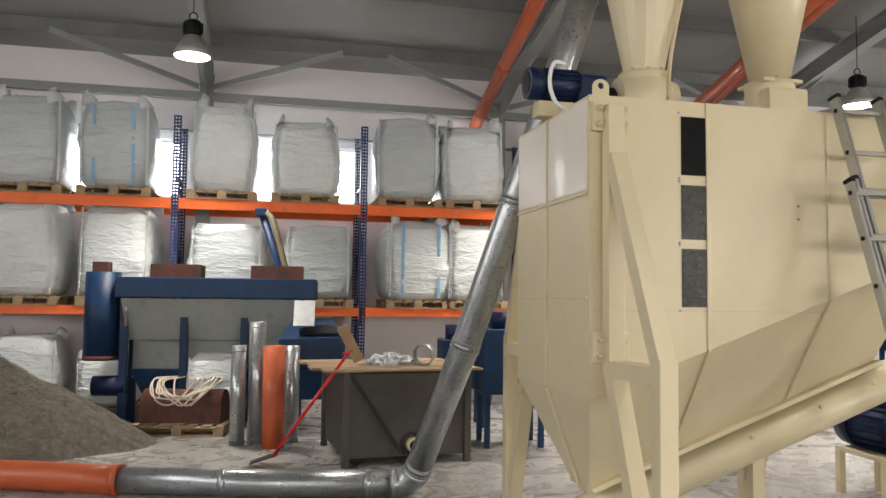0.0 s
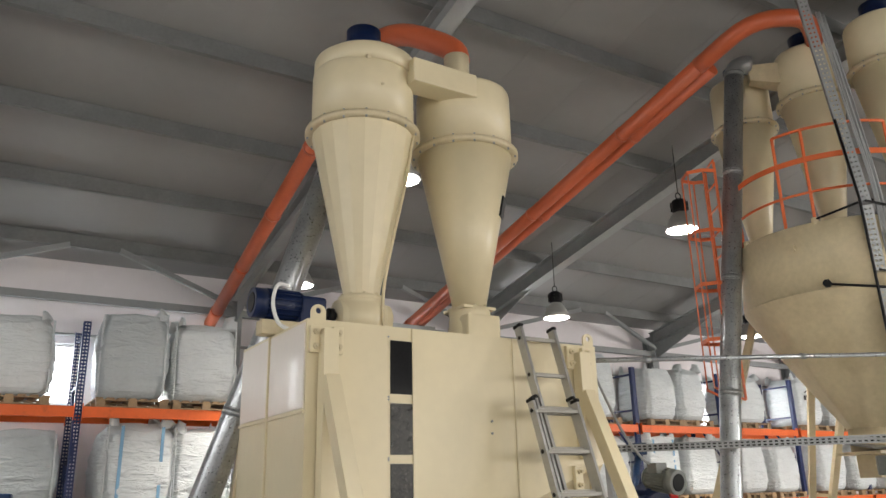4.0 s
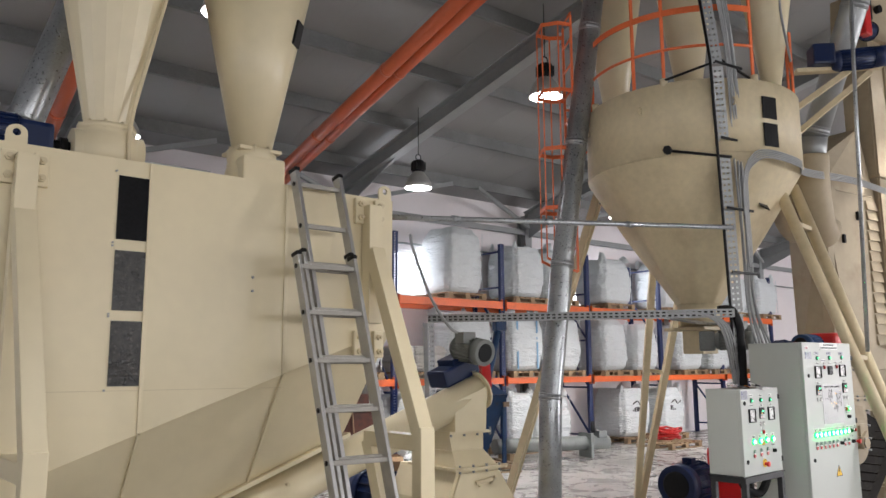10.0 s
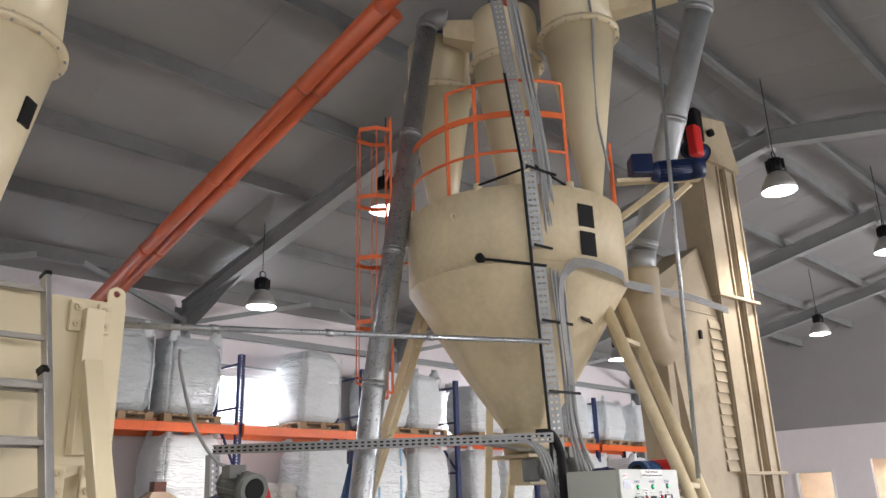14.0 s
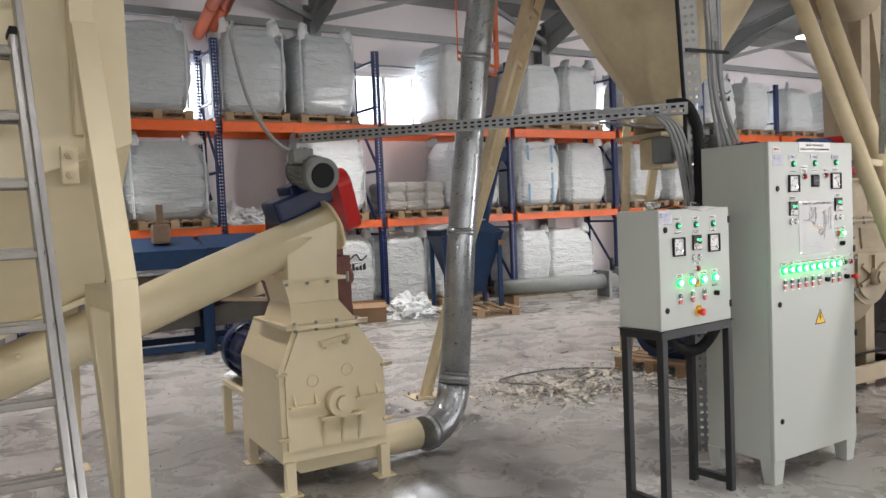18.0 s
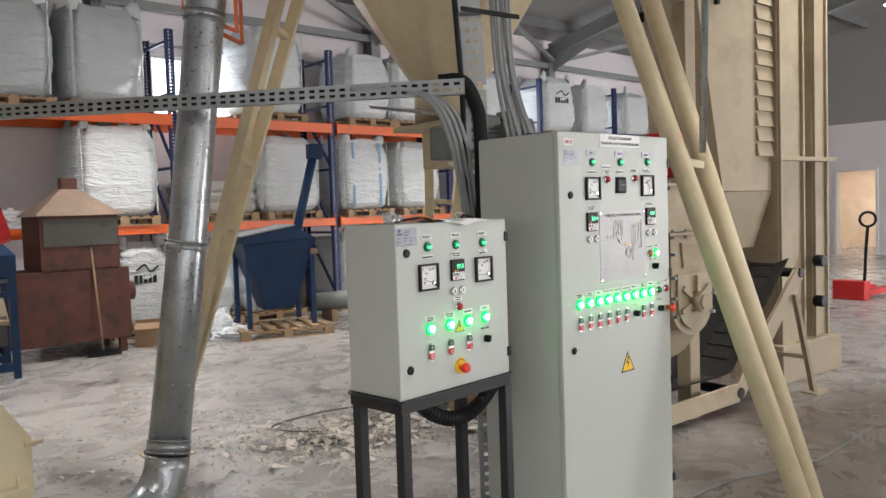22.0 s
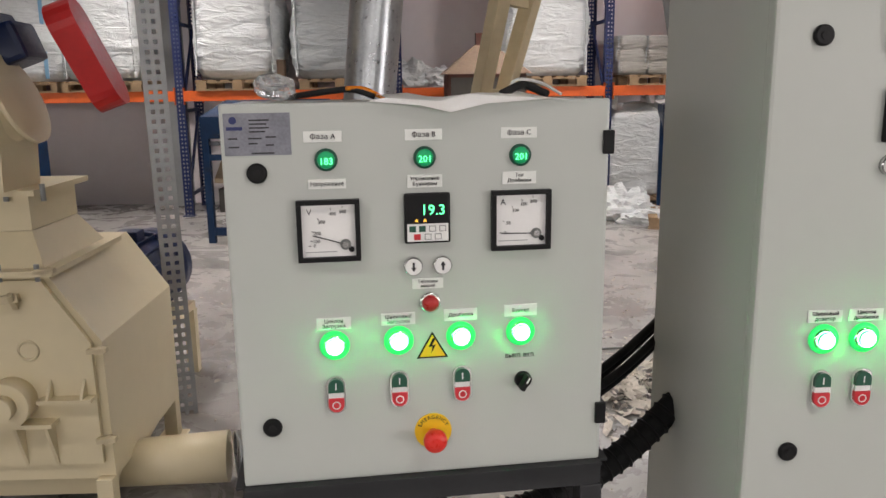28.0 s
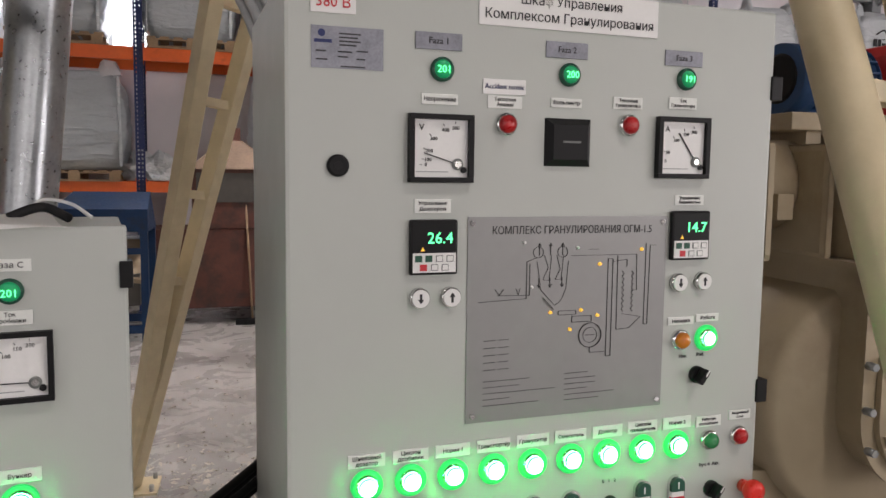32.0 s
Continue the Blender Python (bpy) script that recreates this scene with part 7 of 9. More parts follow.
for z in (1.811, 1.296, 0.78, 0.30):
    bm = B()
    box(bm, CR - 0.006, CR + 0.016, -0.004, 0.03, z - 0.02, z + 0.02, 0.002)
    part("hinge", bm, BLACK, cab)
for z in (1.672, 1.023, 0.36):
    lock(cd, 0.05, z)
label_plate(cd, 0.405, 1.905, 0.30, 0.056, ["Шкаф Управления", "Комплексом Гранулирования"], WHITE, INK, 0.0195)
label_plate(cd, 0.044, 1.890, 0.062, 0.028, ["380 В"], WHITE, REDINK, 0.02)
sticker(cd, 0.014, 1.859, 0.10, 0.056)
for u, t in ((0.195, "Faza 1"), (0.398, "Faza 2"), (0.606, "Faza 3")):
    label_plate(cd, u, 1.849, 0.07, 0.024, [t], FOIL, INK, 0.0125)
for u, z, t in ((0.2, 1.810, "20"), (0.403, 1.813, "200"), (0.612, 1.817, "2")):
    p = pilot(cd, u, z, GREEN_DIM, 0.0135, 0.006, GREEN_BTN, "green digital voltage lamp")
    letter(p, {"20": "201", "200": "200", "2": "191"}[t], 0.0145, u, -0.0125, z - 0.001, DIGIT)
label_plate(cd, 0.297, 1.790, 0.068, 0.022, ["Accident termic"], WHITE, BLUEINK, 0.0105, 0.062)
label_plate(cd, 0.197, 1.768, 0.055, 0.015, ["Напряжение"], size=0.009, fit=0.048)
label_plate(cd, 0.298, 1.768, 0.055, 0.018, ["Тепловая", "Авария"], size=0.0075)
label_plate(cd, 0.399, 1.771, 0.052, 0.014, ["Вольтметр"], size=0.0085, fit=0.044)
label_plate(cd, 0.506, 1.775, 0.052, 0.018, ["Тепловая", "Гранулятора"], size=0.0072)
label_plate(cd, 0.607, 1.779, 0.052, 0.018, ["Ток", "Гранулятора"], size=0.0072)
meter(cd, 0.150, 1.747, "V", VNUM, (0.24, 0.43))
meter(cd, 0.559, 1.757, "A", [("200", (0.72, 0.76)), ("150", (0.56, 0.72)), ("100", (0.38, 0.62)), ("50", (0.22, 0.42)), ("0", (0.18, 0.28))], (0.42, 0.74))
pilot(cd, 0.300, 1.736, RED_LENS, label="unlit red lens")
pilot(cd, 0.508, 1.741, RED_LENS, label="unlit red lens")
bm = B()
hull(bm, [(0.364, 0, 1.676), (0.442, 0, 1.676), (0.442, 0, 1.748), (0.364, 0, 1.748)], [(0.374, -0.012, 1.686), (0.432, -0.012, 1.686), (0.432, -0.012, 1.738), (0.374, -0.012, 1.738)])
bs = part("blank_socket", bm, BLACK, cd, "black square cover")
bm = B()
box(bm, 0.39, 0.42, -0.0126, -0.012, 1.711, 1.714)
part("mark", bm, GREYMOTOR, bs)
label_plate(cd, 0.188, 1.616, 0.055, 0.02, ["Управление", "Дозатором"], size=0.0075)
label_plate(cd, 0.627, 1.625, 0.055, 0.016, ["Управление", "Влажностью"], size=0.0068)
controller(cd, 0.152, 1.597, "26.4")
controller(cd, 0.591, 1.608, "14.7")
arrow_key(cd, 0.169, 1.483, False)
arrow_key(cd, 0.217, 1.483, True)
arrow_key(cd, 0.611, 1.491, False)
arrow_key(cd, 0.658, 1.492, True)
label_plate(cd, 0.62, 1.427, 0.05, 0.013, ["Наладка"], size=0.0085)
label_plate(cd, 0.672, 1.430, 0.045, 0.013, ["Работа"], size=0.0085)
pilot(cd, 0.620, 1.396, ORANGE_LENS, label="orange lens")
pilot(cd, 0.671, 1.396, GREEN_GLOW, 0.0115, 0.0085, label="lit green lens")
letter(cd, "Нал.", 0.008, 0.628, -0.0008, 1.367, INK)
letter(cd, "Раб.", 0.008, 0.662, -0.0008, 1.368, INK)
selector(cd, 0.655, 1.335, 35)
ROW = ["Шнековый", "Циклон", "Нория 1", "Транспортёр", "Гранулятор", "Смеситель", "Дозатор", "Циклон", "Нория 2"]
SUB = ["дозатор", "дробилки", "", "", "", "", "", "охладителя", ""]
for i in range(9):
    u = 0.092 + 0.0661 * i
    z = 1.212 + 0.0008 * i
    pilot(cd, u, z, GREEN_GLOW, 0.0135, 0.0100, label="brightly lit green lens")
    label_plate(cd, u, z + 0.037, 0.055, 0.02, [t for t in (ROW[i], SUB[i]) if t], size=0.0085)
    if i != 6:
        double_button(cd, u + 0.002, 1.130 + 0.0006 * i)
selector(cd, 0.497, 1.131, 40)
letter(cd, "0   1   2", 0.008, 0.495, -0.0008, 1.170, INK)
label_plate(cd, 0.684, 1.252, 0.05, 0.018, ["Рабочее", "положение"], size=0.007)
label_plate(cd, 0.748, 1.258, 0.045, 0.016, ["Аварийный", "стоп"], size=0.0065)
pilot(cd, 0.686, 1.220, GREEN_LENS, label="unlit green lens")
pilot(cd, 0.746, 1.222, RED_LENS, label="unlit red lens")
letter(cd, "Руч. 0  Авт.", 0.008, 0.69, -0.0008, 1.176, INK)
selector(cd, 0.695, 1.133, 35)
emergency_stop(cd, 0.762, 1.130, False)
warning(cd, 0.43, 0.92, 0.104)
# engraved diagram plate
U0, U1, Z0, Z1 = 0.243, 0.586, 1.289, 1.600
bm = B()
box(bm, U0, U1, -0.0018, 0, Z0, Z1)
plate = part("diagram_plate", bm, BRUSHED, cd, "brushed steel plate engraved with a process diagram")
letter(plate, "КОМПЛЕКС ГРАНУЛИРОВАНИЯ ОГМ-1.5", 0.0165, (U0 + U1) / 2 + 0.005, -0.0021, Z1 - 0.021, INK, fit=0.275)


def dp(x, y):
    return Vector((U0 + x * (U1 - U0), -0.0021, Z1 - y * (Z1 - Z0)))


def engrave(pts, w=0.0013):
    bm = B()
    for p, q in zip(pts, pts[1:]):
        if p != q:
            beam(bm, dp(*p), dp(*q), w, 0.0006)
    part("engraved_line", bm, INK, plate)


def circle(x, y, r, n=18):
    return [(x + r * math.cos(6.28318 * i / n), y + r * 1.08 * math.sin(6.28318 * i / n)) for i in range(n + 1)]


engrave([(0.05, 0.41), (0.28, 0.40), (0.28, 0.22), (0.33, 0.20)])
engrave([(0.14, 0.38), (0.295, 0.385), (0.295, 0.23)])
engrave([(0.13, 0.35), (0.15, 0.38), (0.17, 0.35)])
engrave([(0.23, 0.35), (0.24, 0.38), (0.25, 0.35)])
engrave(circle(0.335, 0.175, 0.025))
engrave(circle(0.455, 0.175, 0.025))
engrave([(0.33, 0.22), (0.35, 0.36), (0.42, 0.44), (0.45, 0.42), (0.475, 0.36), (0.485, 0.22)])
engrave([(0.365, 0.19), (0.385, 0.25), (0.36, 0.31), (0.39, 0.315), (0.40, 0.19)])
engrave([(0.425, 0.19), (0.445, 0.26), (0.42, 0.31), (0.45, 0.315), (0.46, 0.19)])
for x in (0.34, 0.395, 0.455):
    engrave([(x, 0.30), (x, 0.35), (x - 0.008, 0.335), (x + 0.008, 0.335), (x, 0.35)])
    engrave([(x, 0.19), (x, 0.13), (x - 0.008, 0.145), (x + 0.008, 0.145), (x, 0.13)])
engrave([(0.50, 0.195), (0.84, 0.195), (0.845, 0.38), (0.82, 0.38)])
engrave([(0.585, 0.165), (0.64, 0.165)])
engrave([(0.69, 0.215), (0.69, 0.715), (0.715, 0.715), (0.715, 0.215), (0.69, 0.215)])
engrave([(0.715, 0.23), (0.79, 0.22), (0.79, 0.26)])
engrave([(0.74, 0.20), (0.742, 0.58), (0.81, 0.575), (0.87, 0.52), (0.77, 0.50)])
for x in (0.765, 0.815):
    engrave([(x + 0.012 * (i % 2), 0.28 + 0.014 * i) for i in range(16)])
engrave([(0.89, 0.14), (0.888, 0.56), (0.908, 0.56), (0.912, 0.15), (0.945, 0.15)])
engrave([(0.36, 0.40), (0.415, 0.46)], 0.005)
engrave([(0.44, 0.47), (0.53, 0.47), (0.53, 0.49), (0.44, 0.49), (0.44, 0.47)])
engrave([(0.51, 0.50), (0.61, 0.50), (0.61, 0.53), (0.51, 0.53), (0.51, 0.50)])
engrave(circle(0.605, 0.60, 0.058), 0.0032)
engrave(circle(0.605, 0.60, 0.036))
engrave([(0.58, 0.60), (0.63, 0.60)])
engrave([(0.605, 0.66), (0.605, 0.69), (0.68, 0.69)])
for i in range(5):
    engrave([(0.08, 0.60 + 0.036 * i), (0.135, 0.598 + 0.036 * i)], 0.002)
    engrave([(0.15, 0.598 + 0.036 * i), (0.20, 0.597 + 0.036 * i)])
for i, w in enumerate((0.28, 0.22, 0.44, 0.16, 0.34)):
    engrave([(0.08, 0.80 + 0.03 * i), (0.08 + w * 0.8, 0.797 + 0.03 * i)], 0.001)
for i, w in enumerate((0.12, 0.16, 0.16, 0.12, 0.26, 0.18)):
    engrave([(0.48, 0.79 + 0.027 * i), (0.48 + w, 0.788 + 0.027 * i)], 0.001)
for x, y, mt in ((0.865, 0.17, AMBER), (0.645, 0.24, AMBER), (0.40, 0.475, AMBER), (0.555, 0.47, AMBER), (0.64, 0.50, AMBER), (0.50, 0.565, AMBER), (0.265, 0.125, WHITE), (0.53, 0.155, WHITE), (0.305, 0.345, WHITE)):
    bm = B()
    p = dp(x, y)
    cyl(bm, p, p - Vector((0, 0.004, 0)), 0.0028, 0.0018, 12)
    part("indicator_led", bm, mt, plate)
for x, y in ((0.02, 0.03), (0.975, 0.03), (0.03, 0.965), (0.975, 0.965)):
    bm = B()
    p = dp(x, y)
    cyl(bm, p, p - Vector((0, 0.002, 0)), 0.004, seg=10)
    part("screw", bm, CHROME, plate)
DARK_RED_CLOTH = mat("dark_red_cloth", (0.16, 0.012, 0.012), 0.8, 0, 0.3, 20, 0.3, 60)
rag = thing("cloth_bundle", CAB, "dark blue and red work cloth bundled on the cabinet top", "cloth")
for cx, cy, r, mt in ((0.26, 0.3, 0.07, MOTOR_BLUE), (0.42, 0.32, 0.05, DARK_RED_CLOTH), (0.15, 0.28, 0.045, MOTOR_BLUE)):
    bm = B()
    bmesh.ops.create_icosphere(bm, subdivisions=3, radius=1.0)
    for v in bm.verts:
        k = 1 + 0.45 * noise.noise(v.co * 2.5 + Vector((cx * 30, 0, 0)))
        v.co = Vector((cx + v.co.x * r * 1.5 * k, cy + v.co.y * r * k, CT + max(0, v.co.z * r * 0.42 * k)))
    part("fold", bm, mt, rag)

# ---- elevator, cooler, press and belt beyond the cabinet ----
FAR = Matrix.Translation((5.3, 2.45, 0)) @ Matrix.Diagonal((1.09, 1.09, 1.05, 1)) @ Matrix.Translation((-5.3, -2.45, 0))
elev = thing("bucket_elevator", FAR, "tall cream bucket elevator with twin casings", "elevator")
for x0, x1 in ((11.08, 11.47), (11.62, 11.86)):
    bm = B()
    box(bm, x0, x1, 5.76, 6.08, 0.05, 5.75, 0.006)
    part("casing", bm, CREAM_DUSTY_SHADED, elev)
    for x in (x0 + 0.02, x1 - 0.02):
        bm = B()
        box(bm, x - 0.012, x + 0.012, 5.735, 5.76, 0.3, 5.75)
        part("edge_angle", bm, CREAM_DUSTY_SHADED, elev)
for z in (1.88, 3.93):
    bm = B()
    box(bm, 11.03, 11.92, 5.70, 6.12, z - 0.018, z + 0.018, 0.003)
    part("joint_flange", bm, CREAM_DUSTY_SHADED, elev)
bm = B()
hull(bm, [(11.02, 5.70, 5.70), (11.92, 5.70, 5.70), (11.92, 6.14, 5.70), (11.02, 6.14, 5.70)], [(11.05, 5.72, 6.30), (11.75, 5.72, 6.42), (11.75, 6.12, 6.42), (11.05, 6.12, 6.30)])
part("head_box", bm, CREAM_DUSTY_SHADED, elev)
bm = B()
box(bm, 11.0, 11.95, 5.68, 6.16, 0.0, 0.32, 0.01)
part("boot_box", bm, CREAM_DUSTY_SHADED, elev)
bm = B()
cyl(bm, (11.3, 5.71, 6.1), (11.3, 5.65, 6.1), 0.05, seg=14)
part("bearing", bm, BLACK, elev)
for x, z in ((11.55, 1.0), (11.55, 0.65)):
    bm = B()
    cyl(bm, (x, 5.70, z), (x, 5.62, z), 0.05, seg=14)
    part("tension_bearing", bm, BLACK, elev)
em = thing("elevator_motor", FAR, "dark blue motor with a red guard at the elevator head", "motor")
electric_motor(em, (10.66, 5.62, 5.66), (11.02, 5.66, 5.72), 0.12, MOTOR_BLUE, fins=False)
bm = B()
box(bm, 10.62, 10.78, 5.5, 5.62, 5.55, 5.95, 0.03)
part("guard", bm, RED, em, "red belt guard")
bm = B()
box(bm, 10.85, 11.02, 5.6, 5.8, 5.85, 6.3, 0.03)
part("gearbox", bm, BLACK, em)

cool = thing("pellet_cooler", FAR, "tall cream counterflow cooler with a louvred corner", "cooler")
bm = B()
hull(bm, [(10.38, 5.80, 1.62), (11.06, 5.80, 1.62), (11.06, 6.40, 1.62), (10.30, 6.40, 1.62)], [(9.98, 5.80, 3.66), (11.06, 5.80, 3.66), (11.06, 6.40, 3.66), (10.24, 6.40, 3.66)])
part("chamber", bm, CREAM_DUSTY_SHADED, cool)
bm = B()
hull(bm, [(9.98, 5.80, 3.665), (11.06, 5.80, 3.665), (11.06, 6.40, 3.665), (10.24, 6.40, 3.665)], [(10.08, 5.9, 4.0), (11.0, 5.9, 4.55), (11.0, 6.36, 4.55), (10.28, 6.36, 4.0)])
part("sloped_roof", bm, CREAM_DUSTY_SHADED, cool)
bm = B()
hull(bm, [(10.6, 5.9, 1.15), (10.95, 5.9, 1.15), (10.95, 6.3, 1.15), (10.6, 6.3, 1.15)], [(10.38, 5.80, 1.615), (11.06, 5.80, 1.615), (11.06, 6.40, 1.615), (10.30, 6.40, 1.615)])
part("discharge_cone", bm, CREAM_DUSTY_SHADED, cool)
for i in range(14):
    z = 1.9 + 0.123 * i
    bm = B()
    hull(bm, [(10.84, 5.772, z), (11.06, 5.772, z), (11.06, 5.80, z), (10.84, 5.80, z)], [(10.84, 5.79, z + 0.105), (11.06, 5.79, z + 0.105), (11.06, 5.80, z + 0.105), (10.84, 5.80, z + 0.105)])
    part("louvre", bm, CREAM_DUSTY_SHADED, cool)
bm = B()
box(bm, 10.30, 10.34, 5.77, 5.80, 3.05, 3.15, 0.004)
part("latch", bm, BLACK, cool)
bm = B()
box(bm, 10.62, 10.66, 5.77, 5.80, 3.35, 3.45, 0.004)
part("latch", bm, BLACK, cool)
fan = thing("cooler_fan", Matrix.Identity(4), "cream fan scroll joined to the slanting duct", "fan")
bm = B()
cyl(bm, (9.15, 5.42, 4.08), (9.17, 5.47, 3.86), 0.14, seg=24)
part("inlet_collar", bm, GALV_DULL, fan)
bm = B()
sweep(bm, curve_pts([(9.17, 5.47, 3.9), (9.20, 5.50, 3.55), (9.38, 5.58, 3.25), (9.70, 5.72, 3.18), (10.15, 5.95, 3.3)], 8), 0.17, 20)
part("bend", bm, CREAM_DUSTY_SHADED, fan)
bm = B()
cyl(bm, (9.70, 5.75, 3.52), (9.70, 6.05, 3.52), 0.42, seg=36)
part("scroll", bm, CREAM_DUSTY_SHADED, fan)
bm = B()
box(bm, 10.02, 10.14, 5.86, 5.98, 0.0, 3.2, 0.01)
part("support_column", bm, CREAM_DUSTY_SHADED, fan)
rod = thing("vertical_conduit", Matrix.Identity(4), "thin steel conduit rising to the roof", "conduit")
bm = B()
cyl(bm, (8.54, 4.72, 1.87), (8.50, 4.52, 6.5), 0.018, seg=10)
part("tube", bm, GALV, rod)
bm = B()
cyl(bm, (8.50, 4.52, 6.5), (10.3, 3.5, 6.55), 0.014, seg=10)
part("tube", bm, GALV, rod)

press = thing("pellet_press", Matrix.Identity(4), "cream pellet press with a round die housing and feeder", "pellet press")
PX, PZ = 9.14, 1.03


def arch(r, top):
    """Outline of a round-bottomed housing about (PX, PZ)."""
    return [(PX + r, top), (PX - r, top)] + [(PX + r * math.cos(a), PZ + r * math.sin(a)) for a in [math.pi + math.pi * i / 20 for i in range(21)]]


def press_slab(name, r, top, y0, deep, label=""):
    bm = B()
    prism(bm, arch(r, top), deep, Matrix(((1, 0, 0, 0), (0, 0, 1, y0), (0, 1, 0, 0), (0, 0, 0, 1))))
    return part(name, bm, CREAM_DUSTY_SHADED, press, label)


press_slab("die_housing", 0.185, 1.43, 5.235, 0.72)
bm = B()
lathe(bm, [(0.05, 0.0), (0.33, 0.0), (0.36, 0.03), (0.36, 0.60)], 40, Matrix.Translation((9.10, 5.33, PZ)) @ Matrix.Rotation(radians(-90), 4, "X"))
part("die_drum", bm, CREAM_DUSTY_SHADED, press)
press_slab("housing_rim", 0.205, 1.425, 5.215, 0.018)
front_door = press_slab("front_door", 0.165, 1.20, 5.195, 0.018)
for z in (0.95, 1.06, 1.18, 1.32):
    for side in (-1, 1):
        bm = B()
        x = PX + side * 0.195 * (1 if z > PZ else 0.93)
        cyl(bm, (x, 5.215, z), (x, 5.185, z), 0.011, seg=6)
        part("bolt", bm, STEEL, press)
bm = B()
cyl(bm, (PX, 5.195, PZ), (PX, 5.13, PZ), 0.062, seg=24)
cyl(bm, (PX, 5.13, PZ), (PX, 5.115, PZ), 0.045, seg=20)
part("hub", bm, CREAM_DUSTY_SHADED, press)
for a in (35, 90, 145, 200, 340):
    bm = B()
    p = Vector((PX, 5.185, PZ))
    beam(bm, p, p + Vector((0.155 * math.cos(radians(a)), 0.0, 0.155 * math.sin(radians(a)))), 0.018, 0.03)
    part("rib", bm, CREAM_DUSTY_SHADED, front_door)
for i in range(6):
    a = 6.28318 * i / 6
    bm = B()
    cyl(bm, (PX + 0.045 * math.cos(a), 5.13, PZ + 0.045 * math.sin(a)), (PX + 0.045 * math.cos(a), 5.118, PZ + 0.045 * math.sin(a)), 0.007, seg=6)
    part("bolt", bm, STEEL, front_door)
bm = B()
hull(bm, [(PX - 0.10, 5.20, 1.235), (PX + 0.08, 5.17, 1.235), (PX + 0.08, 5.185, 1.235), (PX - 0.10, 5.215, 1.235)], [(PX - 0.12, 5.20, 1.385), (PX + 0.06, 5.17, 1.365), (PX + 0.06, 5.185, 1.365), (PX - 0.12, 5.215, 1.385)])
part("hatch", bm, CREAM_DUSTY_SHADED, press, "tilted cream hatch plate")
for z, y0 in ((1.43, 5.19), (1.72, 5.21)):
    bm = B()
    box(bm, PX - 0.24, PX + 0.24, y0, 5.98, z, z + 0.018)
    fl = part("joint_flange", bm, CREAM_DUSTY_SHADED, press)
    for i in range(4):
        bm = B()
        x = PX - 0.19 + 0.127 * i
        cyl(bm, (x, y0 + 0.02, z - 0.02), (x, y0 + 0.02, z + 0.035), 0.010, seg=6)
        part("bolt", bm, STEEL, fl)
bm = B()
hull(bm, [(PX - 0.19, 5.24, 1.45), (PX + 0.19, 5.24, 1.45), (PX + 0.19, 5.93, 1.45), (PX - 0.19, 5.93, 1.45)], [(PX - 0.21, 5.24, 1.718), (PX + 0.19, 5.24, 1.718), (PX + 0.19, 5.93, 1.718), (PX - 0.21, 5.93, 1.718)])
part("feed_box", bm, CREAM_DUSTY_SHADED, press)
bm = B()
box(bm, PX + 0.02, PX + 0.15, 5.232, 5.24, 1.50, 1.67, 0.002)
part("cover_plate", bm, CREAM_DUSTY_SHADED, press)
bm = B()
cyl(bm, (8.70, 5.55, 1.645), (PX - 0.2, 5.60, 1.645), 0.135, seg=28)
part("feeder_tube", bm, CREAM_DUSTY_SHADED, press)
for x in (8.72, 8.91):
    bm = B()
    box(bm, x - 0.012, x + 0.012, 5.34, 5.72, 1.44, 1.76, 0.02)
    part("tube_flange", bm, CREAM_DUSTY_SHADED, press)
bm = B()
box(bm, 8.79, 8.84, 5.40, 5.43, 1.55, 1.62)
part("name_tag", bm, CREAM_DUSTY_SHADED, press)
for x0, x1, y0, y1, z0, z1 in ((8.75, 9.30, 5.40, 5.48, 0.74, 0.84), (8.75, 9.30, 5.85, 5.93, 0.74, 0.84), (8.75, 8.85, 5.40, 5.48, 0, 0.74), (8.75, 8.85, 5.85, 5.93, 0, 0.74), (9.22, 9.30, 5.85, 5.93, 0, 0.74)):
    bm = B()
    box(bm, x0, x1, y0, y1, z0, z1, 0.006)
    part("base_frame", bm, CREAM_DUSTY_SHADED, press)
fm = thing("feeder_motor", Matrix.Identity(4), "blue finned motor on the press feeder", "motor")
electric_motor(fm, (8.90, 5.57, 1.955), (9.22, 5.60, 1.955), 0.105, FEEDER_BLUE)
bm = B()
box(bm, 8.86, 9.24, 5.45, 5.72, 1.80, 1.85, 0.004)
box(bm, 8.95, 9.0, 5.5, 5.66, 1.76, 1.80)
box(bm, 9.12, 9.17, 5.5, 5.66, 1.76, 1.80)
part("base", bm, CREAM_DUSTY_SHADED, fm)
bm = B()
box(bm, 9.27, 9.39, 5.42, 5.74, 1.78, 2.08, 0.04)
part("guard", bm, RED, fm, "red belt guard")

belt = thing("belt_conveyor", Matrix.Identity(4), "cream-framed belt conveyor with a bent dusty black belt", "conveyor")
BP = [Vector((9.25, 5.72, 0.14)), Vector((10.48, 5.76, 0.15)), Vector((11.42, 5.78, 1.0))]
for p, q in zip(BP, BP[1:]):
    for off in (0.0, 0.56):
        bm = B()
        beam(bm, p + Vector((0, off, 0)), q + Vector((0, off, 0)), 0.035, 0.14, 0.006)
        part("side_frame", bm, CREAM_DUSTY_SHADED, belt)
bm = B()
rows = []
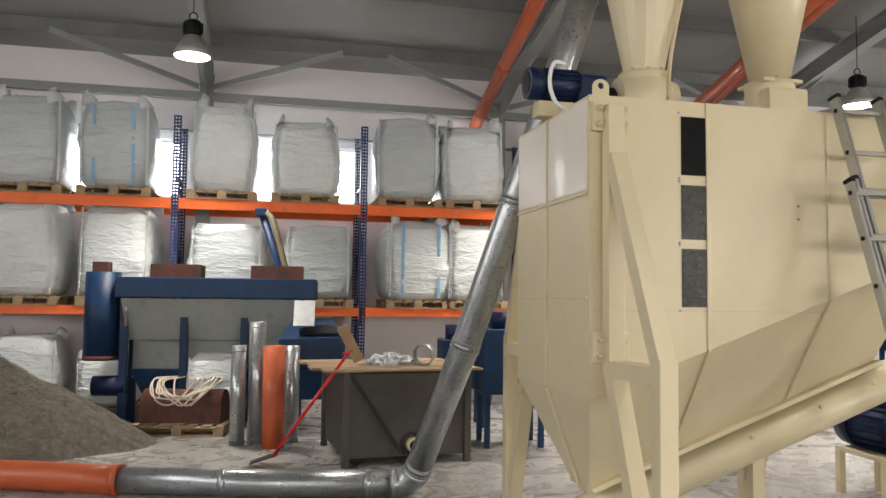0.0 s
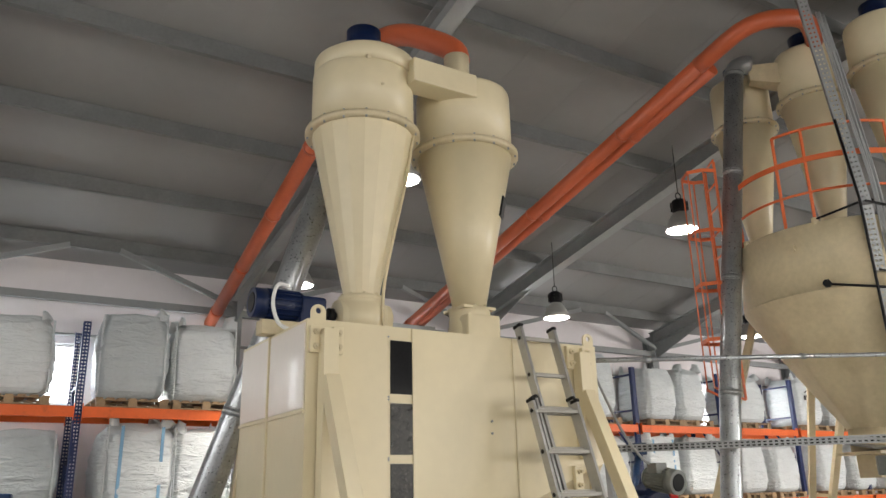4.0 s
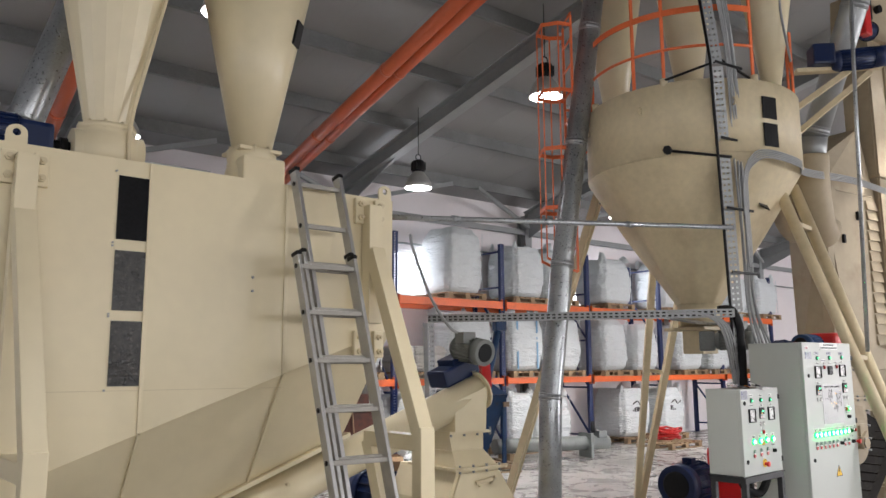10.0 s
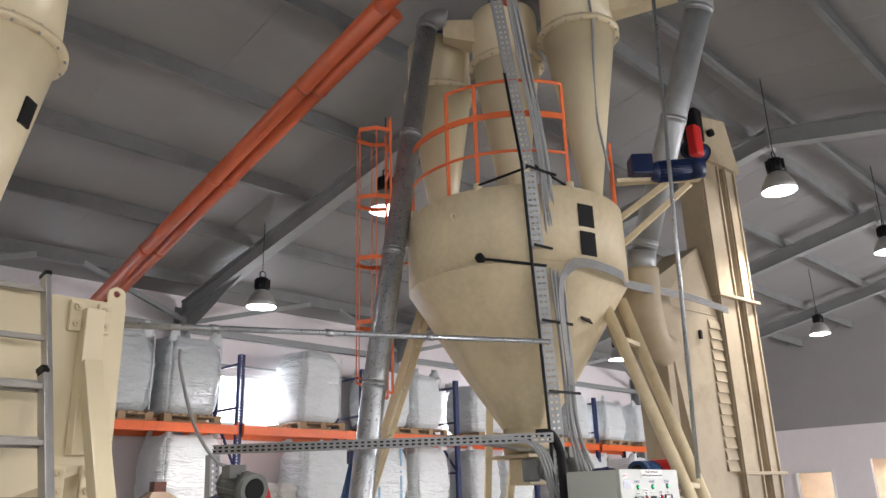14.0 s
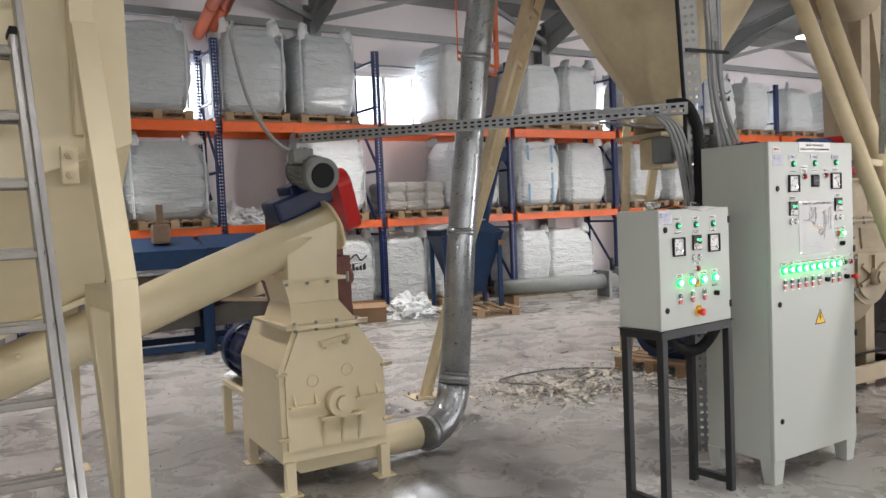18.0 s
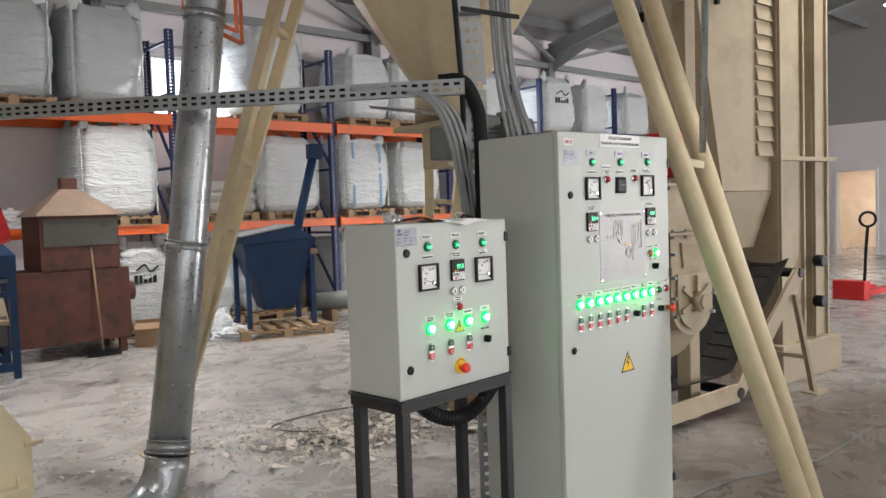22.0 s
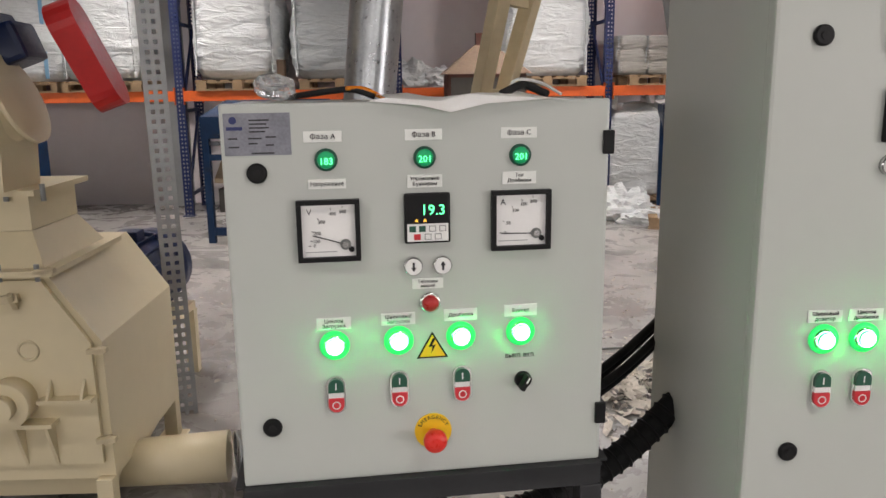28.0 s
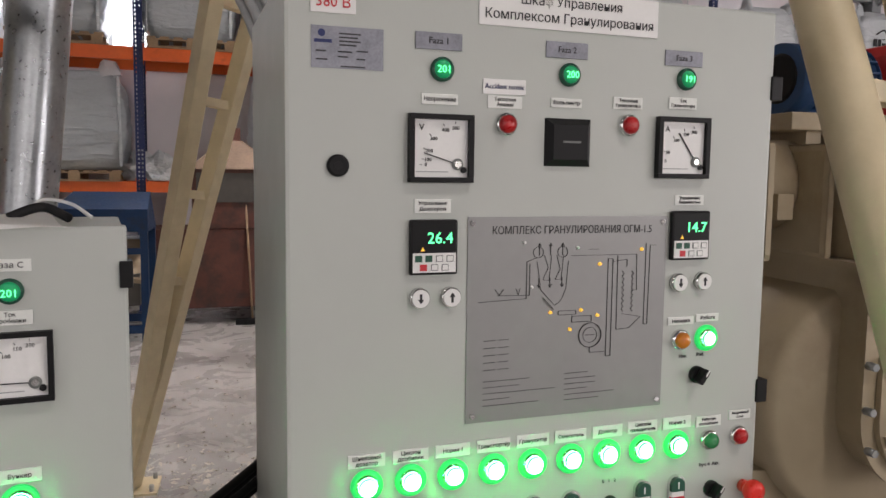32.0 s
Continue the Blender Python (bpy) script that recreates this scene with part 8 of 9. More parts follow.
for k, p in enumerate(BP):
    d = (BP[min(k + 1, 2)] - BP[max(k - 1, 0)]).normalized()
    n = Vector((-d.z, 0, d.x))
    rows.append([bm.verts.new(p + Vector((0, a, 0)) + n * h) for a, h in ((0.02, 0.17), (0.16, 0.10), (0.38, 0.10), (0.53, 0.30))])
for lo, hi in zip(rows, rows[1:]):
    for k in range(3):
        bm.faces.new((lo[k], hi[k], hi[k + 1], lo[k + 1]))
thicken(part("belt", bm, BELT, belt, "dusty black rubber belt"), 0.008)
for i in range(9):
    c = BP[1].lerp(BP[2], 0.15 + 0.1 * i)
    bm = B()
    beam(bm, c + Vector((-0.05, 0.08, 0.08)), c + Vector((-0.05, 0.46, 0.08)), 0.012, 0.05)
    part("cleat", bm, BELT, belt)
for c in (BP[1], BP[2]):
    bm = B()
    cyl(bm, c + Vector((0, -0.03, 0)), c + Vector((0, 0.55, 0)), 0.04, seg=16)
    part("roller", bm, BLACK, belt)
for p, q in (((11.28, 5.74, 0.83), (11.46, 5.68, 0.0)), ((11.28, 6.36, 0.83), (11.46, 6.42, 0.0)), ((11.40, 5.70, 0.30), (11.40, 6.40, 0.30))):
    bm = B()
    beam(bm, p, q, 0.05, 0.03)
    part("strut", bm, CREAM_DUSTY_SHADED, belt)
bm = B()
box(bm, 11.36, 11.58, 5.60, 5.74, 0, 0.012)
part("foot_plate", bm, CREAM_DUSTY_SHADED, belt)
bin_ = thing("pellet_bin", Matrix.Identity(4), "dark red waste bin on the floor behind the elevator", "bin")
bm = B()
box(bm, 12.5, 13.1, 6.9, 7.5, 0.05, 1.0, 0.08)
part("body", bm, RED, bin_)
pj = thing("pallet_truck", Matrix.Identity(4), "black handled pallet truck standing far off", "pallet truck")
bm = B()
sweep(bm, curve_pts([(17.6, 8.05, 0.25), (17.55, 8.0, 0.8), (17.5, 7.95, 1.15)], 5), 0.025, 8)
part("tiller", bm, BLACK, pj)
bm = B()
ring_bead(bm, (17.5, 7.95, 1.26), (1, 0.6, 0), 0.11, 0.02, 18, 6)
part("handle", bm, BLACK, pj)
for y in (8.0, 8.35):
    bm = B()
    box(bm, 17.6, 18.7, y, y + 0.16, 0.06, 0.14, 0.01)
    part("fork", bm, RED, pj)
bm = B()
box(bm, 17.5, 17.7, 8.0, 8.5, 0.0, 0.3, 0.02)
part("pump_housing", bm, RED, pj)

# ---- floor-standing things by the rack ----


def simple_pallet(x, y, turn, label, w=1.2, d=0.9):
    ob = thing("pallet", pose(x, y, 0, 0, 0, turn), label, "pallet", "pallets")
    pallet_parts(ob, w, d)
    return ob


pile = thing("shred_pile", Matrix.Identity(4), "heap of grey-brown shredded husk on the floor", "heap")
CHAFF = mat("grey_brown_chaff", (0.105, 0.09, 0.07), 0.9, 0, 0.55, 9, 0.9, 90, second=(0.17, 0.155, 0.125), amount=0.5)
bm = B()
NX, NY = 90, 70
PX, PY = -3.75, 10.55


def pile_h(x, y):
    dx, dy = (x - PX) / 2.15, (y - PY) / 1.35
    r = math.sqrt(dx * dx + dy * dy)
    r += 0.10 * noise.noise(Vector((x * 1.1, y * 1.1, 3)))
    h = 1.22 * max(0.0, 1 - r) ** 0.92
    return h + (0.035 * noise.noise(Vector((x * 5, y * 5, 1))) + 0.02 * noise.noise(Vector((x * 14, y * 14, 2)))) * min(1, h * 5)


grid = [[bm.verts.new((PX - 2.6 + 5.2 * i / NX, PY - 1.7 + 3.4 * j / NY, pile_h(PX - 2.6 + 5.2 * i / NX, PY - 1.7 + 3.4 * j / NY) - 0.004)) for j in range(NY + 1)] for i in range(NX + 1)]
for i in range(NX):
    for j in range(NY):
        f = bm.faces.new((grid[i][j], grid[i + 1][j], grid[i + 1][j + 1], grid[i][j + 1]))
        f.smooth = True
part("mound", bm, CHAFF, pile)
rp = random.Random(11)
verts, faces = [], []
for i in range(9000):
    x, y = PX + rp.gauss(0, 1.0), PY + rp.gauss(-0.25, 0.6)
    h = pile_h(x, y)
    if h < 0.004 and rp.random() < 0.75:
        continue
    a, s = rp.uniform(0, 6.28), rp.uniform(0.008, 0.022)
    ca, sa = math.cos(a) * s, math.sin(a) * s
    b = len(verts)
    z = max(h, 0) + rp.uniform(0.001, 0.012)
    t = rp.uniform(-0.6, 0.6) * s
    verts += [(x - ca, y - sa, z - t), (x + sa * 0.4, y - ca * 0.4, z), (x + ca, y + sa, z + t), (x - sa * 0.4, y + ca * 0.4, z + 0.004)]
    faces.append((b, b + 1, b + 2, b + 3))
me = bpy.data.meshes.new("shreds")
me.from_pydata(verts, [], faces)
me.materials.append(CHAFF)
tagged(part("shred_layer", me, CHAFF, pile), kind="stuff")

# blue mixer machine with a drum and a trough
mix = thing("blue_separator", Matrix.Translation((0.03, -0.52, 0)) @ Matrix.Diagonal((0.955, 1, 1, 1)), "old blue and grey separator with an upright drum", "machine")
bm = B()
cyl(bm, (-2.64, 12.2, 0.90), (-2.64, 12.2, 1.99), 0.225, seg=28)
part("upright_drum", bm, BLUE, mix, "dark blue drum with a rusty rim")
bm = B()
cyl(bm, (-2.64, 12.2, 0.86), (-2.64, 12.2, 0.92), 0.232, seg=28)
part("rusty_rim", bm, RUST, mix)
bm = B()
box(bm, -2.76, -2.56, 12.1, 12.3, 1.99, 2.12)
part("stub", bm, RUST, mix)
bm = B()
box(bm, -2.44, 0.22, 12.0, 12.7, 1.66, 1.93, 0.02)
part("top_trough", bm, BLUE, mix)
bm = B()
hull(bm, [(-2.30, 12.2, 1.12), (0.02, 12.2, 1.12), (0.02, 12.6, 1.12), (-2.30, 12.6, 1.12)], [(-2.36, 12.02, 1.655), (0.0, 12.02, 1.655), (0.0, 12.68, 1.655), (-2.36, 12.68, 1.655)])
part("sloped_side", bm, GREY_PLATE, mix, "dull grey sloped plate")
bm = B()
box(bm, -2.25, 0.0, 12.3, 12.6, 0.62, 1.11)
part("rear_plate", bm, GREY_PLATE, mix)
bm = B()
hull(bm, [(-2.1, 12.25, 0.42), (-0.6, 12.25, 0.36), (-0.6, 12.55, 0.36), (-2.1, 12.55, 0.42)], [(-2.25, 12.15, 0.74), (-0.2, 12.15, 0.74), (-0.2, 12.62, 0.74), (-2.25, 12.62, 0.74)])
part("belly", bm, BLUE, mix)
for x in (-2.33, -1.55, -0.75, -0.03):
    for y in (12.14, 12.62):
        bm = B()
        box(bm, x - 0.05, x + 0.05, y - 0.04, y + 0.04, 0.0, 1.66)
        part("leg", bm, BLUE, mix)
bm = B()
cyl(bm, (-2.72, 12.2, 0.53), (-2.3, 12.2, 0.53), 0.13, seg=20)
part("shaft_housing", bm, MOTOR_BLUE, mix)
for x0, x1 in ((-2.0, -1.34), (-0.68, 0.02)):
    bm = B()
    box(bm, x0, x1, 12.05, 12.4, 1.93, 2.10, 0.0, None)
    part("hatch_cover", bm, RUST, mix, "rusty brown hatch")
bm = B()
cyl(bm, (-2.30, 12.08, 1.3), (-2.30, 12.08, 1.72), 0.025, seg=10)
part("pipe", bm, ALU, mix)

# small blue hopper with an auger tube
bh = thing("blue_feed_hopper", Matrix.Identity(4), "blue feed hopper on legs with a tilted auger tube", "hopper")
bm = B()
hull(bm, [(-0.05, 11.05, 0.42), (0.45, 11.05, 0.42), (0.45, 11.6, 0.42), (-0.05, 11.6, 0.42)], [(-0.2, 10.95, 0.78), (0.62, 10.95, 0.78), (0.62, 11.75, 0.78), (-0.2, 11.75, 0.78)])
hull(bm, [(-0.2, 10.95, 0.785), (0.62, 10.95, 0.785), (0.62, 11.75, 0.785), (-0.2, 11.75, 0.785)], [(-0.2, 10.95, 1.17), (0.62, 10.95, 1.2), (0.45, 11.6, 1.42), (-0.05, 11.6, 1.42)])
part("body", bm, BLUE, bh)
bm = B()
box(bm, -0.13, 0.13, 0, 0.02, 0, 0.42, 0, pose(0.1, 11.0, 1.34, -42, 0, 0))
part("lid", bm, GALV_DULL, bh, "raised grey lid")
# black sheet laid on the closed body, standing for the shaded inside
bm = B()
hull(bm, [(0.05, 11.0, 1.23), (0.55, 11.0, 1.24), (0.5, 11.3, 1.33), (0.08, 11.3, 1.32)], [(0.05, 11.0, 1.24), (0.55, 11.0, 1.25), (0.5, 11.3, 1.34), (0.08, 11.3, 1.33)])
part("opening", bm, BLACK, bh)
for x, y in ((-0.12, 11.0), (0.54, 11.0), (-0.12, 11.7), (0.54, 11.7)):
    bm = B()
    box(bm, x - 0.03, x + 0.03, y - 0.03, y + 0.03, 0, 0.8)
    part("leg", bm, BLUE, bh)
bm = B()
cyl(bm, (0.05, 11.9, 1.1), (-0.52, 11.9, 2.82), 0.055, seg=16)
part("auger_tube", bm, BLUE, bh)
bm = B()
box(bm, -0.62, -0.46, 11.82, 11.98, 2.78, 2.9, 0.02)
part("drive_head", bm, MOTOR_BLUE, bh)
bm = B()
sweep(bm, curve_pts([(-0.46, 11.85, 2.84), (-0.36, 11.8, 2.7), (-0.22, 11.75, 2.2), (-0.02, 11.7, 1.5)], 6), 0.04, 12)
part("outlet_hose", bm, mat("olive_hose", (0.18, 0.15, 0.09), 0.6), bh, "olive flexible hose")

# steel tank used as a bench
TK = pose(0.60, 9.02, 0, 0, 0, 10.5)
tank = thing("steel_tank", TK, "bare steel tank with a braced front and pipe stub", "tank")
bm = B()
box(bm, 0.03, 1.30, 0.03, 1.25, 0.08, 0.93, 0.004)
part("shell", bm, TANK, tank)
for u, v in ((0.02, 0.02), (1.31, 0.02), (0.02, 1.26), (1.31, 1.26)):
    bm = B()
    box(bm, u - 0.035, u + 0.035, v - 0.035, v + 0.035, 0, 0.95, 0.003)
    part("corner_post", bm, TANK, tank)
for p, q in (((0.08, 0.9), (0.6, 0.12)), ((0.6, 0.12), (0.82, 0.12)), ((0.82, 0.12), (1.1, 0.55))):
    bm = B()
    beam(bm, (p[0], 0.02, p[1]), (q[0], 0.02, q[1]), 0.03, 0.035)
    part("brace", bm, DARKFRAME, tank)
bm = B()
ring_bead(bm, (0.71, 0.02, 0.21), (0, 1, 0), 0.105, 0.018, 28, 6)
part("port_ring", bm, DARKFRAME, tank)
bm = B()
cyl(bm, (0.72, 0.05, 0.20), (0.72, -0.06, 0.20), 0.075, seg=24)
st = part("pipe_stub", bm, CREAM_DULL, tank)
# black disc on the solid stub imitates the shade inside a hollow pipe
bm = B()
cyl(bm, (0.72, -0.061, 0.20), (0.72, -0.064, 0.20), 0.055, seg=20)
part("bore", bm, BLACK, st)
boards = thing("old_boards", TK, "weathered boards laid across the tank", "boards")
for i, (v0, v1, u0, u1) in enumerate(((-0.08, 0.2, -0.22, 1.45), (0.22, 0.5, -0.3, 1.4), (0.52, 0.9, -0.25, 1.36), (0.92, 1.3, -0.3, 1.42))):
    bm = B()
    box(bm, u0, u1, v0, v1, 0.952, 0.975 + 0.003 * (i % 2), 0.003)
    part("board", bm, BOARD, boards)
ring = thing("pipe_offcut", TK, "short galvanised pipe offcut lying on the boards", "pipe")
bm = B()
lathe(bm, [(0.105, -0.11), (0.11, -0.11), (0.11, 0.11), (0.105, 0.11), (0.105, -0.11)], 28, pose(0.93, 0.35, 1.09, 90, 0, -28), caps=False)
part("shell", bm, GALV, ring)
heap = thing("plastic_scraps", TK, "crumpled clear plastic scraps on the boards", "plastic wrap")
for cx, cy, r in ((0.45, 0.5, 0.12), (0.62, 0.6, 0.15), (0.78, 0.55, 0.1)):
    bm = B()
    bmesh.ops.create_icosphere(bm, subdivisions=3, radius=1.0)
    for v in bm.verts:
        k = 1 + 0.6 * noise.noise(v.co * 2.7 + Vector((cx * 20, 0, 0)))
        v.co = Vector((cx + v.co.x * r * k, cy + v.co.y * r * k, 0.98 + max(0, v.co.z * r * 0.8 * k)))
    part("film", bm, BAG_GREY, heap)
bm = B()
box(bm, 0.0, 0.12, 0.5, 0.53, 0.0, 0.42, 0.003, pose(0.22, 0.1, 0.98, 0, -28, 0))
solid_board = thing("wood_offcut", TK, "plywood offcut leaning on the tank top", "board")
part("board", bm, BOARD, solid_board)
shovel = thing("shovel", Matrix.Identity(4), "shovel with a red handle leaning on the tank", "shovel")
S0, S1 = Vector((-0.10, 9.18, 0.10)), Vector((0.62, 8.93, 1.14))
bm = B()
cyl(bm, S0, S1, 0.017, seg=10)
part("handle", bm, RED, shovel, "red shaft")
bm = B()
d = (S1 - S0).normalized()
cyl(bm, S1 - d * 0.02, S1 + d * 0.02 + Vector((0, 0.0, 0)), 0.02, seg=10)
beam(bm, S1 + Vector((-0.05, 0, 0.0)), S1 + Vector((0.05, 0, 0.03)), 0.02, 0.02)
part("grip", bm, RED, shovel)
bm = B()
vs = [[bm.verts.new((-0.06 - 0.27 * i / 4, 9.20 + (j - 2) * (0.055 - 0.004 * i), 0.10 - 0.085 * i / 4 + 0.02 * (abs(j - 2) / 2) ** 2)) for j in range(5)] for i in range(5)]
for a, b in zip(vs, vs[1:]):
    for j in range(4):
        bm.faces.new((a[j], a[j + 1], b[j + 1], b[j]))
thicken(part("blade", bm, BLACK, shovel), 0.003)

# upright pipes
for k, (x, y, r, h, mt, lb) in enumerate(((-0.60, 10.35, 0.085, 1.13, GALV, "standing galvanised pipe length"), (-0.40, 10.45, 0.095, 1.40, GALV, "taller standing galvanised pipe length"),
                                         (-0.185, 10.20, 0.125, 1.14, PVC, "standing orange plastic pipe length"), (0.0, 10.5, 0.085, 1.12, GALV, "standing galvanised pipe length"))):
    ob = thing("pipe_length", pose(x, y, 0), lb, "pipe", "standing pipes")
    bm = B()
    lathe(bm, [(r - 0.004, 0), (r, 0), (r, h), (r - 0.004, h), (r - 0.004, 0)], 28, caps=False)
    part("shell", bm, mt, ob)
    if mt is GALV:
        for z in (0.06, h - 0.06):
            bm = B()
            ring_bead(bm, (0, 0, z), (0, 0, 1), r, 0.005, 28, 5)
            part("bead", bm, mt, ob)
simple_pallet(-1.33, 11.35, -8, "worn wooden pallet under a rusty gearbox", 1.15, 0.8)
rb = thing("rusty_gearbox", pose(-1.35, 11.32, 0.13, 0, 0, -8), "rusty round-backed gearbox with rope coiled on it", "gearbox")
bm = B()
cyl(bm, (-0.5, 0, 0.2), (0.5, 0, 0.2), 0.2, seg=24)
box(bm, -0.5, 0.5, -0.2, 0.2, 0.0, 0.2)
part("case", bm, RUST, rb)
rope = thing("rope_coil", pose(-1.35, 11.32, 0.13, 0, 0, -8), "loose coil of pale rope draped over rusty steel", "rope")
rr = random.Random(5)
for k in range(8):
    bm = B()
    cx, rx_, dz = rr.uniform(-0.12, 0.12), rr.uniform(0.2, 0.38), rr.uniform(0.0, 0.03)
    pts = []
    for q in range(13):
        a = 6.28318 * q / 12 + k
        y = 0.05 + 0.34 * math.sin(a)
        pts.append((cx + rx_ * math.cos(a), y - (0.08 if y < -0.2 else 0), 0.50 + dz - max(0, -y) * rr.uniform(0.5, 1.0)))
    sweep(bm, curve_pts(pts, 4), 0.011, 6)
    part("strand", bm, ROPE, rope)
bulk_bag(-1.05, 11.85, 0.0, 0.7, 0.95, 0.6, variant=3, label="slumped white sack leaning behind the pipes", ears=False)

CANVAS = mat("tan_canvas", (0.36, 0.28, 0.19), 0.8, 0, 0.2, 4)
# blue machines behind the tank and below the rack
for k, (x, y, w2, h2) in enumerate(((2.55, 10.2, 0.75, 1.35), (2.2, 11.6, 0.6, 1.15))):
    o = thing("blue_machine", pose(x, y, 0), "small dark blue machine on legs", "machine", "blue machines")
    bm = B()
    box(bm, -w2 / 2, w2 / 2, -0.3, 0.3, h2 * 0.45, h2, 0.02)
    part("casing", bm, BLUE, o)
    bm = B()
    cyl(bm, (-0.1, 0, h2), (-0.1, 0, h2 + 0.2), 0.13, seg=18)
    part("cap", bm, MOTOR_BLUE, o)
    for sx in (-1, 1):
        for sy in (-1, 1):
            bm = B()
            box(bm, sx * w2 * 0.42 - 0.03, sx * w2 * 0.42 + 0.03, sy * 0.25 - 0.03, sy * 0.25 + 0.03, 0, h2 * 0.45)
            part("leg", bm, BLUE, o)
for k, (x, y, w2, d2) in enumerate(((4.98, 11.75, 1.25, 0.8), (6.05, 11.95, 0.85, 0.75))):
    o = thing("blue_screen_table", pose(x, y, 0), "dark blue sieve table with a sloped top", "machine", "blue machines")
    bm = B()
    hull(bm, [(-w2 / 2, -d2 / 2, 1.08), (w2 / 2, -d2 / 2, 1.08), (w2 / 2, d2 / 2, 1.08), (-w2 / 2, d2 / 2, 1.08)], [(-w2 / 2, -d2 / 2, 1.30), (w2 / 2, -d2 / 2, 1.30), (w2 / 2 - 0.05, d2 / 2, 1.45), (-w2 / 2 + 0.05, d2 / 2, 1.45)])
    part("casing", bm, BLUE, o)
    for sx in (-1, 1):
        for sy in (-1, 1):
            bm = B()
            box(bm, sx * (w2 / 2 - 0.04) - 0.035, sx * (w2 / 2 - 0.04) + 0.035, sy * (d2 / 2 - 0.04) - 0.035, sy * (d2 / 2 - 0.04) + 0.035, 0, 1.08)
            part("leg", bm, BLUE, o)
    for sy in (-1, 1):
        bm = B()
        box(bm, -w2 / 2 + 0.07, w2 / 2 - 0.07, sy * (d2 / 2 - 0.04) - 0.03, sy * (d2 / 2 - 0.04) + 0.03, 0.08, 0.16)
        part("rail", bm, BLUE, o)
    bm = B()
    hull(bm, [(-w2 / 2 + 0.1, -0.25, 0.30), (w2 / 2 - 0.1, -0.25, 0.34), (w2 / 2 - 0.1, 0.25, 0.34), (-w2 / 2 + 0.1, 0.25, 0.30)], [(-w2 / 2 + 0.1, -0.25, 0.55), (w2 / 2 - 0.1, -0.25, 0.66), (w2 / 2 - 0.1, 0.25, 0.66), (-w2 / 2 + 0.1, 0.25, 0.55)])
    part("under_tray", bm, TANK, o)
    bm = B()
    cyl(bm, (-w2 / 2 + 0.05, -d2 / 2 + 0.04, 1.03), (w2 / 2 - 0.05, -d2 / 2 + 0.04, 1.03), 0.022, seg=12)
    part("roller", bm, GALV, o, "steel roller under the top panel")
    bm = B()
    hull(bm, [(-w2 / 2 + 0.08, -d2 / 2 + 0.1, 0.62), (w2 / 2 - 0.08, -d2 / 2 + 0.1, 0.56), (w2 / 2 - 0.08, d2 / 2 - 0.1, 0.80), (-w2 / 2 + 0.08, d2 / 2 - 0.1, 0.84)], [(-w2 / 2 + 0.08, -d2 / 2 + 0.1, 0.66), (w2 / 2 - 0.08, -d2 / 2 + 0.1, 0.60), (w2 / 2 - 0.08, d2 / 2 - 0.1, 0.98), (-w2 / 2 + 0.08, d2 / 2 - 0.1, 1.02)])
    part("canvas_belt", bm, CANVAS, o, "tan canvas belt")
    bm = B()
    box(bm, -w2 / 2 + 0.07, w2 / 2 - 0.07, -d2 / 2 + 0.01, -d2 / 2 + 0.05, 0.86, 0.92)
    part("cross_rail", bm, BLUE, o)
    if k == 0:
        bm = B()
        box(bm, 0.05, 0.25, -0.15, 0.1, 1.38, 1.62, 0.02)
        box(bm, 0.11, 0.19, -0.06, 0.03, 1.62, 1.86, 0.01)
        part("spout", bm, RUST_LIGHT, o, "pale rusty spout")

# rusty furnace
fz = thing("rusty_furnace", pose(7.27, 12.75, 0, 0, 0, 4), "rust-brown steel furnace with a hood and short flue", "furnace")
bm = B()
box(bm, -0.95, 0.55, -0.35, 0.45, 0.18, 1.05, 0.01)
part("firebox", bm, RUST, fz)
bm = B()
box(bm, -0.45, 0.44, -0.36, 0.44, 1.055, 1.70, 0.01)
part("upper_box", bm, RUST, fz)
bm = B()
box(bm, -0.41, 0.42, -0.372, -0.358, 1.34, 1.66)
part("front_panel", bm, TANK, fz, "dull grey front panel")
bm = B()
hull(bm, [(-0.5, -0.4, 1.70), (0.5, -0.4, 1.70), (0.5, 0.48, 1.70), (-0.5, 0.48, 1.70)], [(-0.12, -0.08, 2.02), (0.10, -0.08, 2.02), (0.10, 0.12, 2.02), (-0.12, 0.12, 2.02)])
part("hood", bm, RUST_LIGHT, fz)
bm = B()
box(bm, -0.10, 0.08, -0.06, 0.10, 2.02, 2.16)
part("flue", bm, RUST, fz)
for x in (-0.85, 0.45):
    for y in (-0.28, 0.38):
        bm = B()
        box(bm, x - 0.04, x + 0.04, y - 0.04, y + 0.04, 0, 0.18)
        part("foot", bm, RUST, fz)
bm = B()
cyl(bm, (0.56, 0.0, 0.72), (0.70, 0.0, 0.72), 0.12, seg=20)
part("port", bm, RUST, fz)
broom = thing("broom", Matrix.Identity(4), "push broom leaning on the rusty furnace", "broom")
bm = B()
cyl(bm, (7.46, 12.30, 0.06), (7.40, 12.42, 1.42), 0.013, seg=8)
part("handle", bm, BOARD, broom)
bm = B()
box(bm, 7.28, 7.66, 12.26, 12.33, 0.0, 0.07, 0.01)
part("brush", bm, BLACK, broom)
carton = thing("cardboard_box", pose(8.22, 12.75, 0, 0, 0, -18), "open brown cardboard box on the floor", "box")
